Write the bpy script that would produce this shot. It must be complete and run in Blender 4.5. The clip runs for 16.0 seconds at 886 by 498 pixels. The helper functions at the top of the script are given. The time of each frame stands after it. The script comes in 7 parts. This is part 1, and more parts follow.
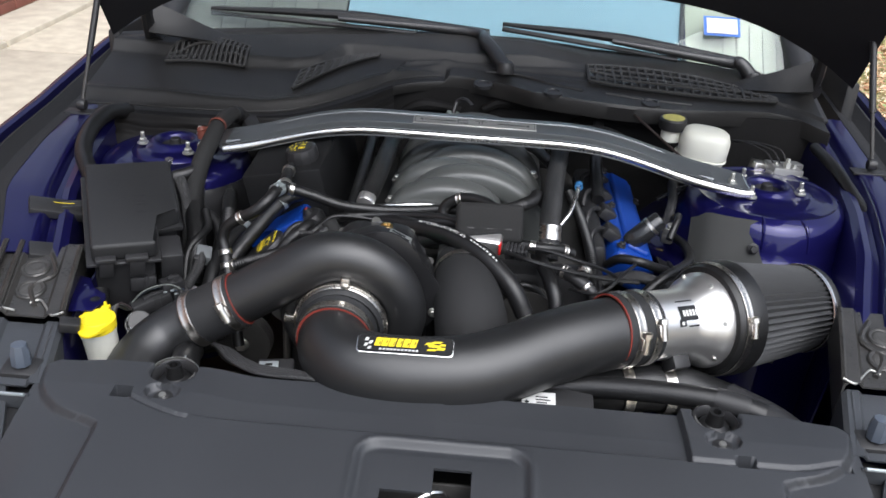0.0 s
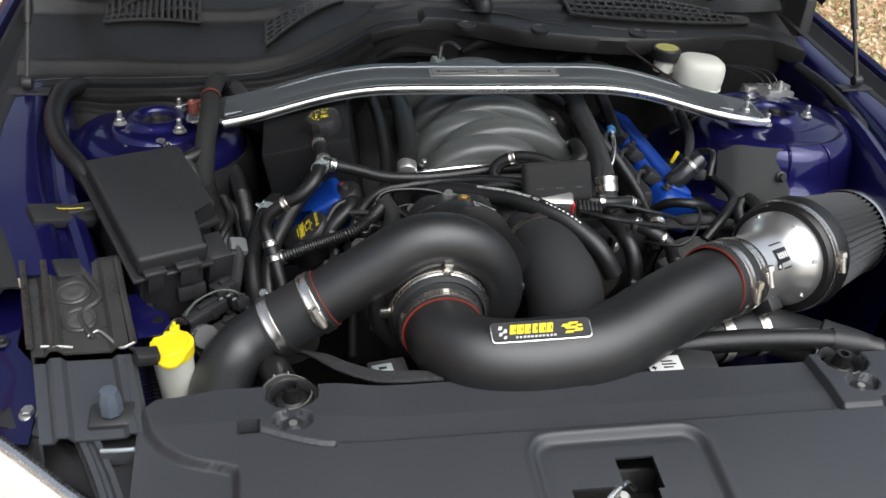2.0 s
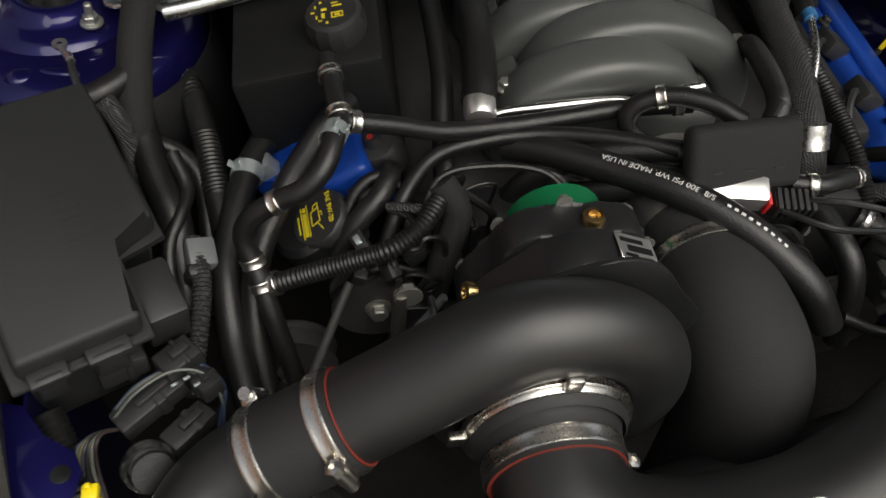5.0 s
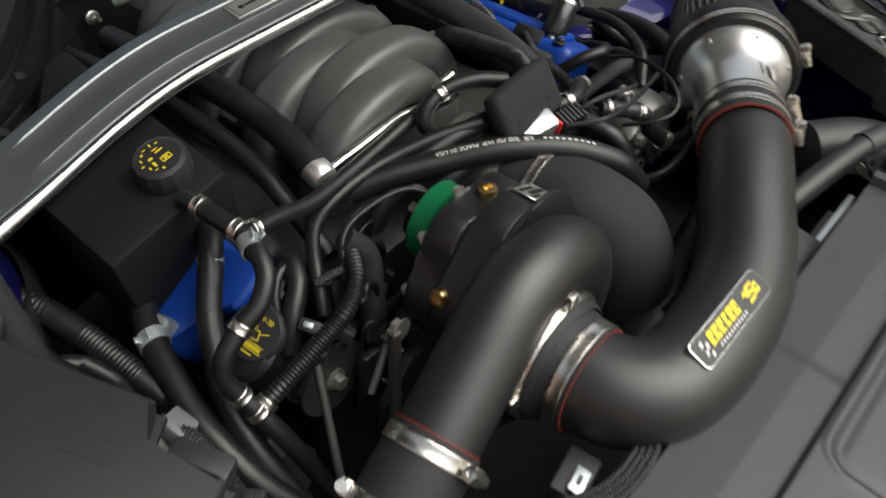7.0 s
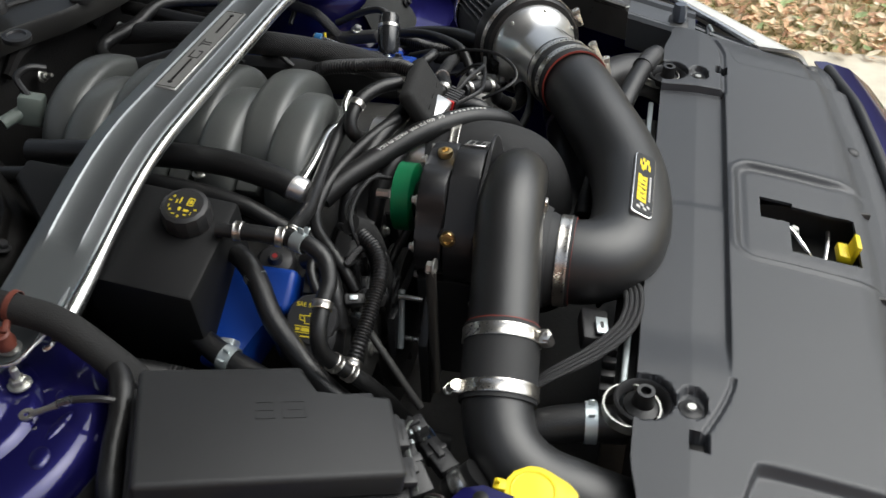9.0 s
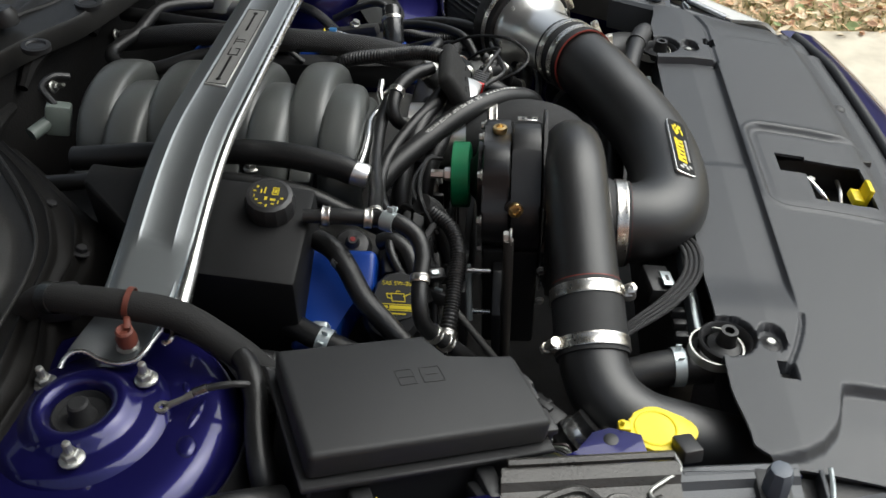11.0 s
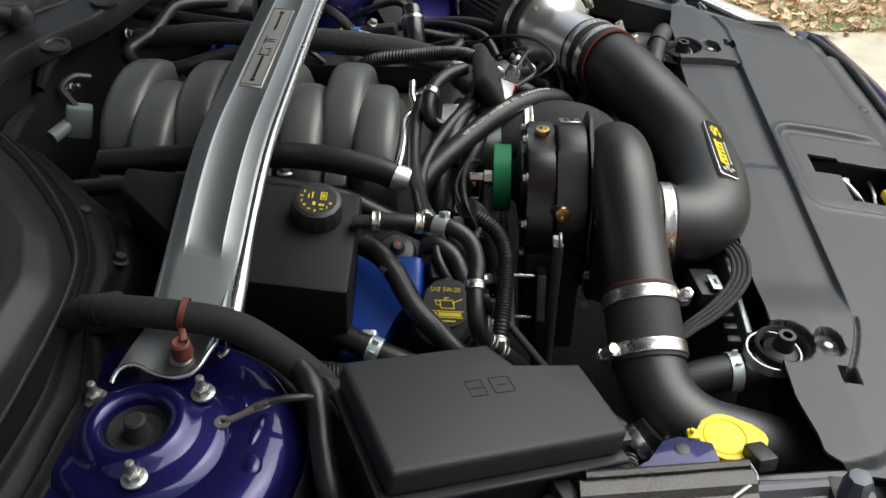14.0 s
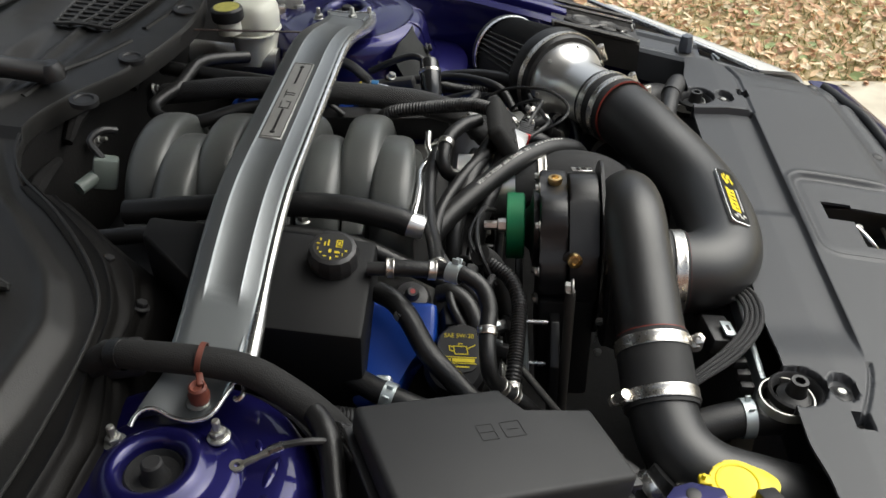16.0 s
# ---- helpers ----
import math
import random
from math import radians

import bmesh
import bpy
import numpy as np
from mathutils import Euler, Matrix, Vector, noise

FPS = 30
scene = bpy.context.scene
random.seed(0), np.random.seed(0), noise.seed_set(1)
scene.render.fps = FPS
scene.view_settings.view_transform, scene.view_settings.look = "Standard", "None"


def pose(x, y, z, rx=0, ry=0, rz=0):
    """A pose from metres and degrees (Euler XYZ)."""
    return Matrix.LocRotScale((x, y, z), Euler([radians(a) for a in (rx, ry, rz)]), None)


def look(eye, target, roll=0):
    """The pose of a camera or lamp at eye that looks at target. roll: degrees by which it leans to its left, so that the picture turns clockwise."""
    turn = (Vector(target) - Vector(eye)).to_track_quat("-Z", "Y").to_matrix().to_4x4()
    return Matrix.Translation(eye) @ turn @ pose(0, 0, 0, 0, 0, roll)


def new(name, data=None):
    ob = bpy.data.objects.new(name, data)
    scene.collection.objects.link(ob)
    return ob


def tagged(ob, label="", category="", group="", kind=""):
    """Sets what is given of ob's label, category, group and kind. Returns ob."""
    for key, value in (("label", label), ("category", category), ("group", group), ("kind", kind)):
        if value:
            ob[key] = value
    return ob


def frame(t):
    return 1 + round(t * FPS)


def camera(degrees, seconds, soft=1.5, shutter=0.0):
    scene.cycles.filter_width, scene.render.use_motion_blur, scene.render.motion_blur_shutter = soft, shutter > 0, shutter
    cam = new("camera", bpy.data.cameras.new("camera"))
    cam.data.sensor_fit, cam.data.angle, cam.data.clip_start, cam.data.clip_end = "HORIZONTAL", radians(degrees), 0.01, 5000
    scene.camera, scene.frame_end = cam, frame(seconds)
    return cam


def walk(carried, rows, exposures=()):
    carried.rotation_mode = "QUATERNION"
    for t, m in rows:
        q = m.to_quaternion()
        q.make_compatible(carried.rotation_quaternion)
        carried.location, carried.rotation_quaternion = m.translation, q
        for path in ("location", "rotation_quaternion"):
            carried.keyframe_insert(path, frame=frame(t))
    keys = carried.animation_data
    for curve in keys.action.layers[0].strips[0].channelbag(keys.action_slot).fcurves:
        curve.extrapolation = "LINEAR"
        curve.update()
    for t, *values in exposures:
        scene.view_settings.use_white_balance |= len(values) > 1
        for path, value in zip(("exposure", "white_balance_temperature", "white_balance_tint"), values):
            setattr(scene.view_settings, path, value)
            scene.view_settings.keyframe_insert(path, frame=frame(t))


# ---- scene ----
cam = camera(52.5, 16.0, shutter=0.5)
METRES, EYE, TILT, LEAN, TURN = 2.3, 1.5, -25.0, 0.0, 0.0
PATH = [
    (0, (0.028, 0.281, 1.562), (-0.044, 2.066, 0.662), 3.6),
    (0.5, (-0.03, 0.31, 1.56), (-0.06, 2.076, 0.621), 4.2),
    (1, (-0.167, 0.35, 1.564), (-0.071, 2.106, 0.611), 4.0),
    (1.5, (-0.298, 0.373, 1.571), (-0.088, 2.109, 0.602), 2.9),
    (2, (-0.355, 0.42, 1.566), (-0.015, 2.095, 0.529), 4.0),
    (2.5, (-0.357, 0.551, 1.572), (-0.028, 2.204, 0.494), 2.5),
    (3, (-0.382, 0.656, 1.552), (-0.024, 2.249, 0.396), 4.8),
    (3.2, (-0.404, 0.708, 1.543), (-0.015, 2.268, 0.354), 5.1),
    (5.3, (-0.314, 1.096, 1.476), (-0.02, 2.325, -0.074), 6.2),
    (5.5, (-0.305, 1.11, 1.466), (-0.006, 2.34, -0.083), 6.1),
    (6, (-0.359, 1.152, 1.478), (0.15, 2.343, -0.046), 4.7),
    (6.5, (-0.523, 1.165, 1.507), (0.378, 2.169, 0.031), 2.1),
    (7, (-0.647, 1.131, 1.524), (0.479, 2.033, 0.139), 1.3),
    (7.5, (-0.805, 1.053, 1.541), (0.394, 1.921, 0.196), -1.2),
    (8, (-0.905, 1.043, 1.564), (0.399, 1.872, 0.294), -1.0),
    (8.5, (-0.944, 1.155, 1.566), (0.488, 1.752, 0.304), -0.7),
    (9, (-1.003, 1.288, 1.567), (0.504, 1.674, 0.31), -2.3),
    (9.5, (-1.075, 1.33, 1.571), (0.458, 1.659, 0.329), -1.7),
    (9.7, (-1.109, 1.329, 1.578), (0.425, 1.67, 0.341), -1.9),
    (11.8, (-1.079, 1.571, 1.566), (0.469, 1.644, 0.302), -1.7),
    (12, (-1.077, 1.573, 1.565), (0.472, 1.657, 0.302), -1.8),
    (12.5, (-1.075, 1.582, 1.562), (0.482, 1.675, 0.31), -1.4),
    (13, (-1.073, 1.584, 1.56), (0.483, 1.683, 0.308), -1.1),
    (13.5, (-1.07, 1.584, 1.559), (0.483, 1.671, 0.302), -0.4),
    (14, (-1.075, 1.582, 1.562), (0.478, 1.666, 0.305), -0.4),
    (14.5, (-1.081, 1.584, 1.563), (0.483, 1.67, 0.321), -0.5),
    (15, (-1.085, 1.579, 1.571), (0.489, 1.689, 0.342), -1.3),
    (15.5, (-1.084, 1.577, 1.572), (0.506, 1.696, 0.364), -1.4),
    (16, (-1.091, 1.568, 1.57), (0.527, 1.71, 0.402), -1.7),
]
walk(cam, [(t, look(eye, target, roll)) for t, eye, target, roll in PATH],
     exposures=[(0, 0.28, 6000, 11), (1, 0.18, 6080, 10), (2.5, 0.17, 6180, 8), (5.5, -0.36, 6850, 7), (6.0, -0.36, 6750, 7), (6.5, -0.16, 6700, 7), (7.5, 0.18, 6500, 7), (9.5, 0.16, 6300, 6), (12, 0.12, 6320, 5), (14, 0.13, 6380, 6), (16, 0.13, 6500, 6)])

# ---- light ----
world = bpy.data.worlds.new("sky")
scene.world = world
world.use_nodes = True
wn = world.node_tree.nodes
sky = wn.new("ShaderNodeTexSky")
sky.sky_type = "NISHITA"
sky.sun_disc = False
sky.sun_elevation, sky.sun_rotation = radians(55.6), radians(153)
sky.air_density, sky.dust_density, sky.ozone_density = 1.0, 4.0, 1.0
wn["Background"].inputs["Strength"].default_value = 0.15
haze = wn.new("ShaderNodeHueSaturation")
haze.inputs["Saturation"].default_value = 0.42
world.node_tree.links.new(sky.outputs["Color"], haze.inputs["Color"])
world.node_tree.links.new(haze.outputs["Color"], wn["Background"].inputs["Color"])
sun = new("sun", bpy.data.lights.new("sun", "SUN"))
sun.data.energy, sun.data.angle, sun.data.color = 2.9, radians(70), (1.0, 0.96, 0.91)
sun.matrix_world = look((0.75, -1.5, 2.45), (0, 0, 0))


# ---- materials ----
def material(name, color, rough=0.5, metal=0.0, grain=200.0, bump=0.1, vary=0.25, coat=0.0, stain=6.0, spec=0.5, rvary=0.12):
    """A surface with fine grain and broad uneven wear."""
    m = bpy.data.materials.new(name)
    m.use_nodes = True
    n, l = m.node_tree.nodes, m.node_tree.links
    b = n["Principled BSDF"]
    tc = n.new("ShaderNodeTexCoord")
    fine, broad = n.new("ShaderNodeTexNoise"), n.new("ShaderNodeTexNoise")
    fine.inputs["Scale"].default_value, fine.inputs["Detail"].default_value = grain, 3
    broad.inputs["Scale"].default_value, broad.inputs["Detail"].default_value = stain, 6
    for t in (fine, broad):
        l.new(tc.outputs["Object"], t.inputs["Vector"])
    mix = n.new("ShaderNodeMix")
    mix.data_type = "RGBA"
    lo, hi = [c * (1 - vary) for c in color], [min(1, c * (1 + vary)) for c in color]
    mix.inputs[6].default_value, mix.inputs[7].default_value = (*lo, 1), (*hi, 1)
    l.new(broad.outputs["Fac"], mix.inputs[0])
    l.new(mix.outputs[2], b.inputs["Base Color"])
    rr = n.new("ShaderNodeMapRange")
    rr.inputs["To Min"].default_value, rr.inputs["To Max"].default_value = max(0.02, rough - rvary), min(1, rough + rvary)
    add = n.new("ShaderNodeMath")
    add.operation = "ADD"
    half = n.new("ShaderNodeMath")
    half.operation = "MULTIPLY"
    half.inputs[1].default_value = 0.5
    l.new(fine.outputs["Fac"], add.inputs[0])
    l.new(broad.outputs["Fac"], add.inputs[1])
    l.new(add.outputs[0], half.inputs[0])
    l.new(half.outputs[0], rr.inputs["Value"])
    l.new(rr.outputs[0], b.inputs["Roughness"])
    b.inputs["Metallic"].default_value = metal
    b.inputs["Specular IOR Level"].default_value = spec
    b.inputs["Coat Weight"].default_value = coat
    b.inputs["Coat Roughness"].default_value = 0.07
    b.inputs["Coat IOR"].default_value = 1.5
    if bump:
        bp = n.new("ShaderNodeBump")
        bp.inputs["Strength"].default_value, bp.inputs["Distance"].default_value = bump, 0.002
        l.new(fine.outputs["Fac"], bp.inputs["Height"])
        l.new(bp.outputs[0], b.inputs["Normal"])
    return m


def weave(name, color, rough, scale):
    """Braided sleeve or pleats: fine crossing bands as relief."""
    m = material(name, color, rough, bump=0)
    n, l = m.node_tree.nodes, m.node_tree.links
    tc = n.new("ShaderNodeTexCoord")
    heights = []
    for turn in (0.0, 1.5708):
        mp = n.new("ShaderNodeMapping")
        mp.inputs["Rotation"].default_value = (0.0, 0.0, turn)
        w = n.new("ShaderNodeTexWave")
        w.bands_direction = "DIAGONAL"
        w.inputs["Scale"].default_value, w.inputs["Distortion"].default_value = scale, 0.6
        l.new(tc.outputs["Object"], mp.inputs["Vector"])
        l.new(mp.outputs[0], w.inputs["Vector"])
        heights.append(w)
    top = n.new("ShaderNodeMath")
    top.operation = "MAXIMUM"
    for k, w in enumerate(heights):
        l.new(w.outputs["Fac"], top.inputs[k])
    bp = n.new("ShaderNodeBump")
    bp.inputs["Strength"].default_value, bp.inputs["Distance"].default_value = 0.8, 0.0016
    l.new(top.outputs[0], bp.inputs["Height"])
    l.new(bp.outputs[0], n["Principled BSDF"].inputs["Normal"])
    return m


PLASTIC = material("black_plastic", (0.021, 0.021, 0.022), 0.44, grain=900, bump=0.14, vary=0.3)
COVERP = material("grained_grey_plastic", (0.0340, 0.0362, 0.0404), 0.42, grain=1400, bump=0.16, vary=0.25, stain=4, spec=0.52)
COWLP = material("weathered_cowl_plastic", (0.0175, 0.0170, 0.0162), 0.41, grain=700, bump=0.25, vary=0.8, stain=6, spec=0.37, rvary=0.16)
SATIN = material("satin_black_powder_coat", (0.0125, 0.0128, 0.0134), 0.41, grain=1600, bump=0.10, vary=0.25, rvary=0.07, spec=0.72)
DARK = material("dirty_black_metal", (0.040, 0.039, 0.037), 0.60, grain=120, bump=0.4, vary=0.6, stain=14)
RUBBER = material("black_rubber", (0.0096, 0.0096, 0.0099), 0.38, grain=500, bump=0.22, vary=0.45, stain=20, spec=0.5)
GREYRUB = material("grey_silicone_rubber", (0.015, 0.0155, 0.0165), 0.62, grain=900, bump=0.22, stain=15)
FOAM = material("black_foam_tape", (0.010, 0.010, 0.010), 0.85, grain=700, bump=0.35)
ALU = material("polished_aluminium", (0.84, 0.83, 0.81), 0.32, 0.92, grain=120, bump=0.008, vary=0.10, rvary=0.05)
STEEL = material("zinc_plated_steel", (0.74, 0.71, 0.66), 0.28, 1.0, grain=400, bump=0.03, vary=0.12, rvary=0.05)
BRACEM = material("satin_grey_stamped_steel", (0.232, 0.247, 0.257), 0.43, 0.85, grain=800, bump=0.03, vary=0.14, rvary=0.06)
CHROME = material("bright_edge_metal", (0.80, 0.80, 0.79), 0.27, 1.0, grain=400, bump=0, vary=0.05, rvary=0.02)
MANIF = material("grey_composite_manifold", (0.074, 0.078, 0.075), 0.36, grain=900, bump=0.14, vary=0.3, stain=14, spec=0.62)
CASTBLK = material("black_anodised_case", (0.013, 0.013, 0.014), 0.38, grain=500, bump=0.10, vary=0.3)
PAINT = material("indigo_metallic_paint", (0.0080, 0.0070, 0.074), 0.42, 0.58, grain=2500, bump=0.0, vary=0.15, coat=0.85, rvary=0.05, spec=0.12)
TANKM = material("matt_black_tank", (0.0068, 0.0070, 0.0075), 0.58, grain=900, bump=0.10, vary=0.25, spec=0.24)
BLUE = material("bright_blue_painted_cover", (0.005, 0.042, 0.27), 0.38, grain=400, bump=0.08, vary=0.12)
BAREPLATE = material("grey_primed_rail", (0.055, 0.053, 0.050), 0.30, 0.35, grain=300, bump=0.25, vary=0.45, stain=25)
YELLOW = material("yellow_plastic", (0.80, 0.62, 0.01), 0.42, grain=500, bump=0.03, vary=0.06)
WHITEP = material("milky_white_plastic", (0.66, 0.66, 0.58), 0.42, grain=300, bump=0.04, vary=0.10)
RED = material("red_silicone_edge", (0.20, 0.028, 0.018), 0.55, grain=300, bump=0.05)
REDBR = material("faded_red_plastic", (0.13, 0.035, 0.022), 0.5, grain=300, bump=0.08)
BRASS = material("brass_fitting", (0.66, 0.48, 0.22), 0.30, 1.0, grain=300, bump=0.03)
GREEN = material("green_anodised_pulley", (0.005, 0.15, 0.055), 0.38, 0.2, grain=500, bump=0.04, vary=0.08)
SHIELDM = material("matt_black_shield", (0.0065, 0.006, 0.0056), 0.50, grain=600, bump=0.2, vary=0.6, stain=11, spec=0.16)
LUGM = material("tinned_brass", (0.66, 0.64, 0.56), 0.32, 0.9, grain=400, bump=0.05)
NUTM = material("dull_zinc_hardware", (0.46, 0.46, 0.43), 0.40, 0.85, grain=500, bump=0.06, vary=0.2)
INK = material("yellow_printing", (0.62, 0.50, 0.02), 0.6, grain=500, bump=0, vary=0.1)
WHITEINK = material("white_printing", (0.62, 0.62, 0.60), 0.6, grain=900, bump=0, vary=0.25)
# Black print, and the painted shade inside grilles, slots and holes.
BLACKINK_SHADE = material("black_enamel_and_hole_shade", (0.008, 0.008, 0.008), 0.3, grain=500, bump=0)
CLIPM = material("pale_zinc_clip", (0.50, 0.55, 0.56), 0.4, 0.75, grain=300, bump=0.05)
PLEAT = material("dark_filter_gauze", (0.055, 0.056, 0.058), 0.75, grain=1500, bump=0.4)
BRAID = weave("braided_sleeve", (0.026, 0.026, 0.027), 0.50, 150)
LENSM = material("pale_reflection_headlamp_lens", (0.62, 0.61, 0.56), 0.10, grain=60, bump=0.02, vary=0.12, coat=1.0)
TYREM = material("dark_seal_rubber", (0.010, 0.010, 0.011), 0.7, grain=500, bump=0.2)
DASHM = material("beige_dashboard", (0.32, 0.33, 0.26), 0.7, grain=300, bump=0.1, vary=0.1)


def glass(name):
    m = bpy.data.materials.new(name)
    m.use_nodes = True
    b = m.node_tree.nodes["Principled BSDF"]
    b.inputs["Transmission Weight"].default_value = 1.0
    b.inputs["Roughness"].default_value = 0.0
    b.inputs["IOR"].default_value = 1.5
    b.inputs["Base Color"].default_value = (0.86, 0.94, 0.93, 1)
    return m


LIDM = material("dark_lid_plastic", (0.0190, 0.0195, 0.0205), 0.50, grain=1400, bump=0.2, vary=0.25, spec=0.38)
SKYREFM = material("pale_blue_sky_reflection", (0.15, 0.25, 0.31), 0.45, grain=60, bump=0.05, vary=0.08)
FRONTRAIL = material("dark_grey_rail", (0.055, 0.059, 0.065), 0.34, 0.2, grain=300, bump=0.15, vary=0.3)
GLASS = glass("windscreen_glass")
GRILLEM = material("dusty_grille_plastic", (0.036, 0.0355, 0.034), 0.5, grain=700, bump=0.2, vary=0.4, spec=0.4)
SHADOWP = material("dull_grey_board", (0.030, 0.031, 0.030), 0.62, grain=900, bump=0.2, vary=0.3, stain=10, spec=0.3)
CASTA = material("rough_cast_alloy", (0.30, 0.30, 0.29), 0.45, 0.7, grain=250, bump=0.3, vary=0.3)
INSUL = material("black_firewall_insulation", (0.0105, 0.010, 0.0098), 0.7, grain=300, bump=0.4, vary=0.5, stain=9, spec=0.2)
HOODM = material("black_bonnet_lining", (0.010, 0.010, 0.012), 0.7, grain=300, bump=0.3, vary=0.4, spec=0.3)


# ---- shape helpers ----
def thing(name, label, category, at=(0, 0, 0), group="", kind=""):
    ob = new(name)
    ob.location = at
    ob.empty_display_size = 0.02
    return tagged(ob, label, category, group, kind)


def part(name, bm, mat, parent, label="", smooth=True, angle=38):
    """Links a bmesh as one mesh object under a thing or part; the bmesh is in world metres."""
    me = bpy.data.meshes.new(name)
    bmesh.ops.recalc_face_normals(bm, faces=bm.faces)
    for e in bm.edges:
        e.smooth = len(e.link_faces) == 2 and e.calc_face_angle(0) < radians(angle)
    for f in bm.faces:
        f.smooth = smooth
    off = Vector((0, 0, 0))
    up = parent
    while up is not None:
        off += up.location
        up = up.parent
    bmesh.ops.translate(bm, verts=bm.verts, vec=-off)
    bm.to_mesh(me)
    bm.free()
    me.materials.append(mat)
    ob = new(name, me)
    ob.parent = parent
    if label:
        tagged(ob, label)
    return ob


def solo(name, bm, mat, label, category, group="", kind=""):
    ob = part(name, bm, mat, None)
    return tagged(ob, label, category, group, kind)


def aim(p, d, up=(0, 0, 1)):
    """Matrix at p whose z axis runs along d."""
    z = Vector(d).normalized()
    u = Vector(up)
    if abs(z.dot(u.normalized())) > 0.98:
        u = Vector((0, 1, 0))
    x = u.cross(z).normalized()
    y = z.cross(x)
    m = Matrix((x, y, z)).transposed().to_4x4()
    m.translation = Vector(p)
    return m


def smooth_path(pts, per=8):
    pts = [Vector(p) for p in pts]
    if len(pts) == 2:
        return [pts[0].lerp(pts[1], i / per) for i in range(per + 1)], [i / per for i in range(per + 1)]
    out, par = [], []
    q = [2 * pts[0] - pts[1]] + pts + [2 * pts[-1] - pts[-2]]
    for i in range(1, len(q) - 2):
        a, b, c, d = q[i - 1:i + 3]
        for k in range(per):
            t = k / per
            out.append(0.5 * (2 * b + (c - a) * t + (2 * a - 5 * b + 4 * c - d) * t * t + (3 * b - a - 3 * c + d) * t ** 3))
            par.append(i - 1 + t)
    return out + [pts[-1]], par + [len(pts) - 1]


def lerp_list(v, s):
    i = min(int(s), len(v) - 2)
    return v[i] + (v[i + 1] - v[i]) * (s - i)


def sweep(bm, pts, r, seg=14, per=8, ribs=0.0, depth=0.0015, shape=None, up=None):
    """A tube along a smooth path; r one number or one a point; ribs: corrugation pitch in metres; shape: profile points instead of a circle."""
    path, par = smooth_path(pts, per)
    if ribs:
        fine, fpar, half = [path[0]], [par[0]], ribs / 2
        for a, b, s, e in zip(path, path[1:], par, par[1:]):
            k = max(1, round((b - a).length / half))
            for j in range(1, k + 1):
                fine.append(a.lerp(b, j / k))
                fpar.append(s + (e - s) * j / k)
        path, par = fine, fpar
    n, rings, nrm = len(path), [], None
    for i, p in enumerate(path):
        t = (path[min(i + 1, n - 1)] - path[max(i - 1, 0)]).normalized()
        if nrm is None:
            ref = Vector(up) if up else (Vector((0, 0, 1)) if abs(t.z) < 0.9 else Vector((0, 1, 0)))
            nrm = (ref - t * ref.dot(t)).normalized()
        else:
            nrm = (nrm - t * nrm.dot(t)).normalized()
        if up:
            ref = Vector(up)
            nrm = (ref - t * ref.dot(t)).normalized()
        bi = t.cross(nrm)
        rad = lerp_list(r, par[i]) if isinstance(r, (list, tuple)) else r
        if ribs and i % 2:
            rad -= depth
        if shape:
            rings.append([bm.verts.new(p + bi * u + nrm * v) for u, v in shape])
        else:
            rings.append([bm.verts.new(p + (nrm * math.cos(a) + bi * math.sin(a)) * rad) for a in [2 * math.pi * k / seg for k in range(seg)]])
    m = len(rings[0])
    for a, b in zip(rings, rings[1:]):
        for k in range(m):
            bm.faces.new((a[k], a[(k + 1) % m], b[(k + 1) % m], b[k]))
    bm.faces.new(rings[0][::-1])
    bm.faces.new(rings[-1])
    return bm


def lathe(bm, prof, m, seg=32, close=False):
    """Turns (radius, height) pairs round the z axis of m."""
    rings = []
    for r, h in prof:
        if r < 1e-6:
            rings.append([bm.verts.new(m @ Vector((0, 0, h)))])
        else:
            rings.append([bm.verts.new(m @ Vector((r * math.cos(2 * math.pi * k / seg), r * math.sin(2 * math.pi * k / seg), h))) for k in range(seg)])
    pairs = list(zip(rings, rings[1:]))
    if close:
        pairs.append((rings[-1], rings[0]))
    for a, b in pairs:
        for k in range(seg):
            k2 = (k + 1) % seg
            if len(a) == 1 and len(b) == 1:
                continue
            if len(a) == 1:
                bm.faces.new((a[0], b[k2], b[k]))
            elif len(b) == 1:
                bm.faces.new((a[k], a[k2], b[0]))
            else:
                bm.faces.new((a[k], a[k2], b[k2], b[k]))
    return bm


def box(bm, size, m, bevel=0.003, seg=2):
    before = set(bm.verts)
    r = bmesh.ops.create_cube(bm, size=1.0, matrix=m @ Matrix.Diagonal((*size, 1)))
    if bevel:
        es = {e for v in r["verts"] for e in v.link_edges}
        bmesh.ops.bevel(bm, geom=list(es), offset=bevel, segments=seg, affect="EDGES", profile=0.5)
    return bm


def prism(bm, outline, m, height, bevel=0.0, seg=2):
    """Extrudes a 2D outline along the z axis of m, with rounded rims."""
    lo = [bm.verts.new(m @ Vector((x, y, 0))) for x, y in outline]
    hi = [bm.verts.new(m @ Vector((x, y, height))) for x, y in outline]
    n = len(outline)
    faces = [bm.faces.new(lo[::-1]), bm.faces.new(hi)]
    for i in range(n):
        faces.append(bm.faces.new((lo[i], lo[(i + 1) % n], hi[(i + 1) % n], hi[i])))
    if bevel:
        es = [e for e in faces[1].edges] + [e for e in faces[0].edges] + [e for f in faces[2:] for e in f.edges]
        bmesh.ops.bevel(bm, geom=list(set(es)), offset=bevel, segments=seg, affect="EDGES", profile=0.5)
    return bm


def rod(bm, a, b, r, seg=10):
    a, b = Vector(a), Vector(b)
    L = (b - a).length
    return lathe(bm, [(0, 0), (r, 0), (r, L), (0, L)], aim(a, b - a), seg)


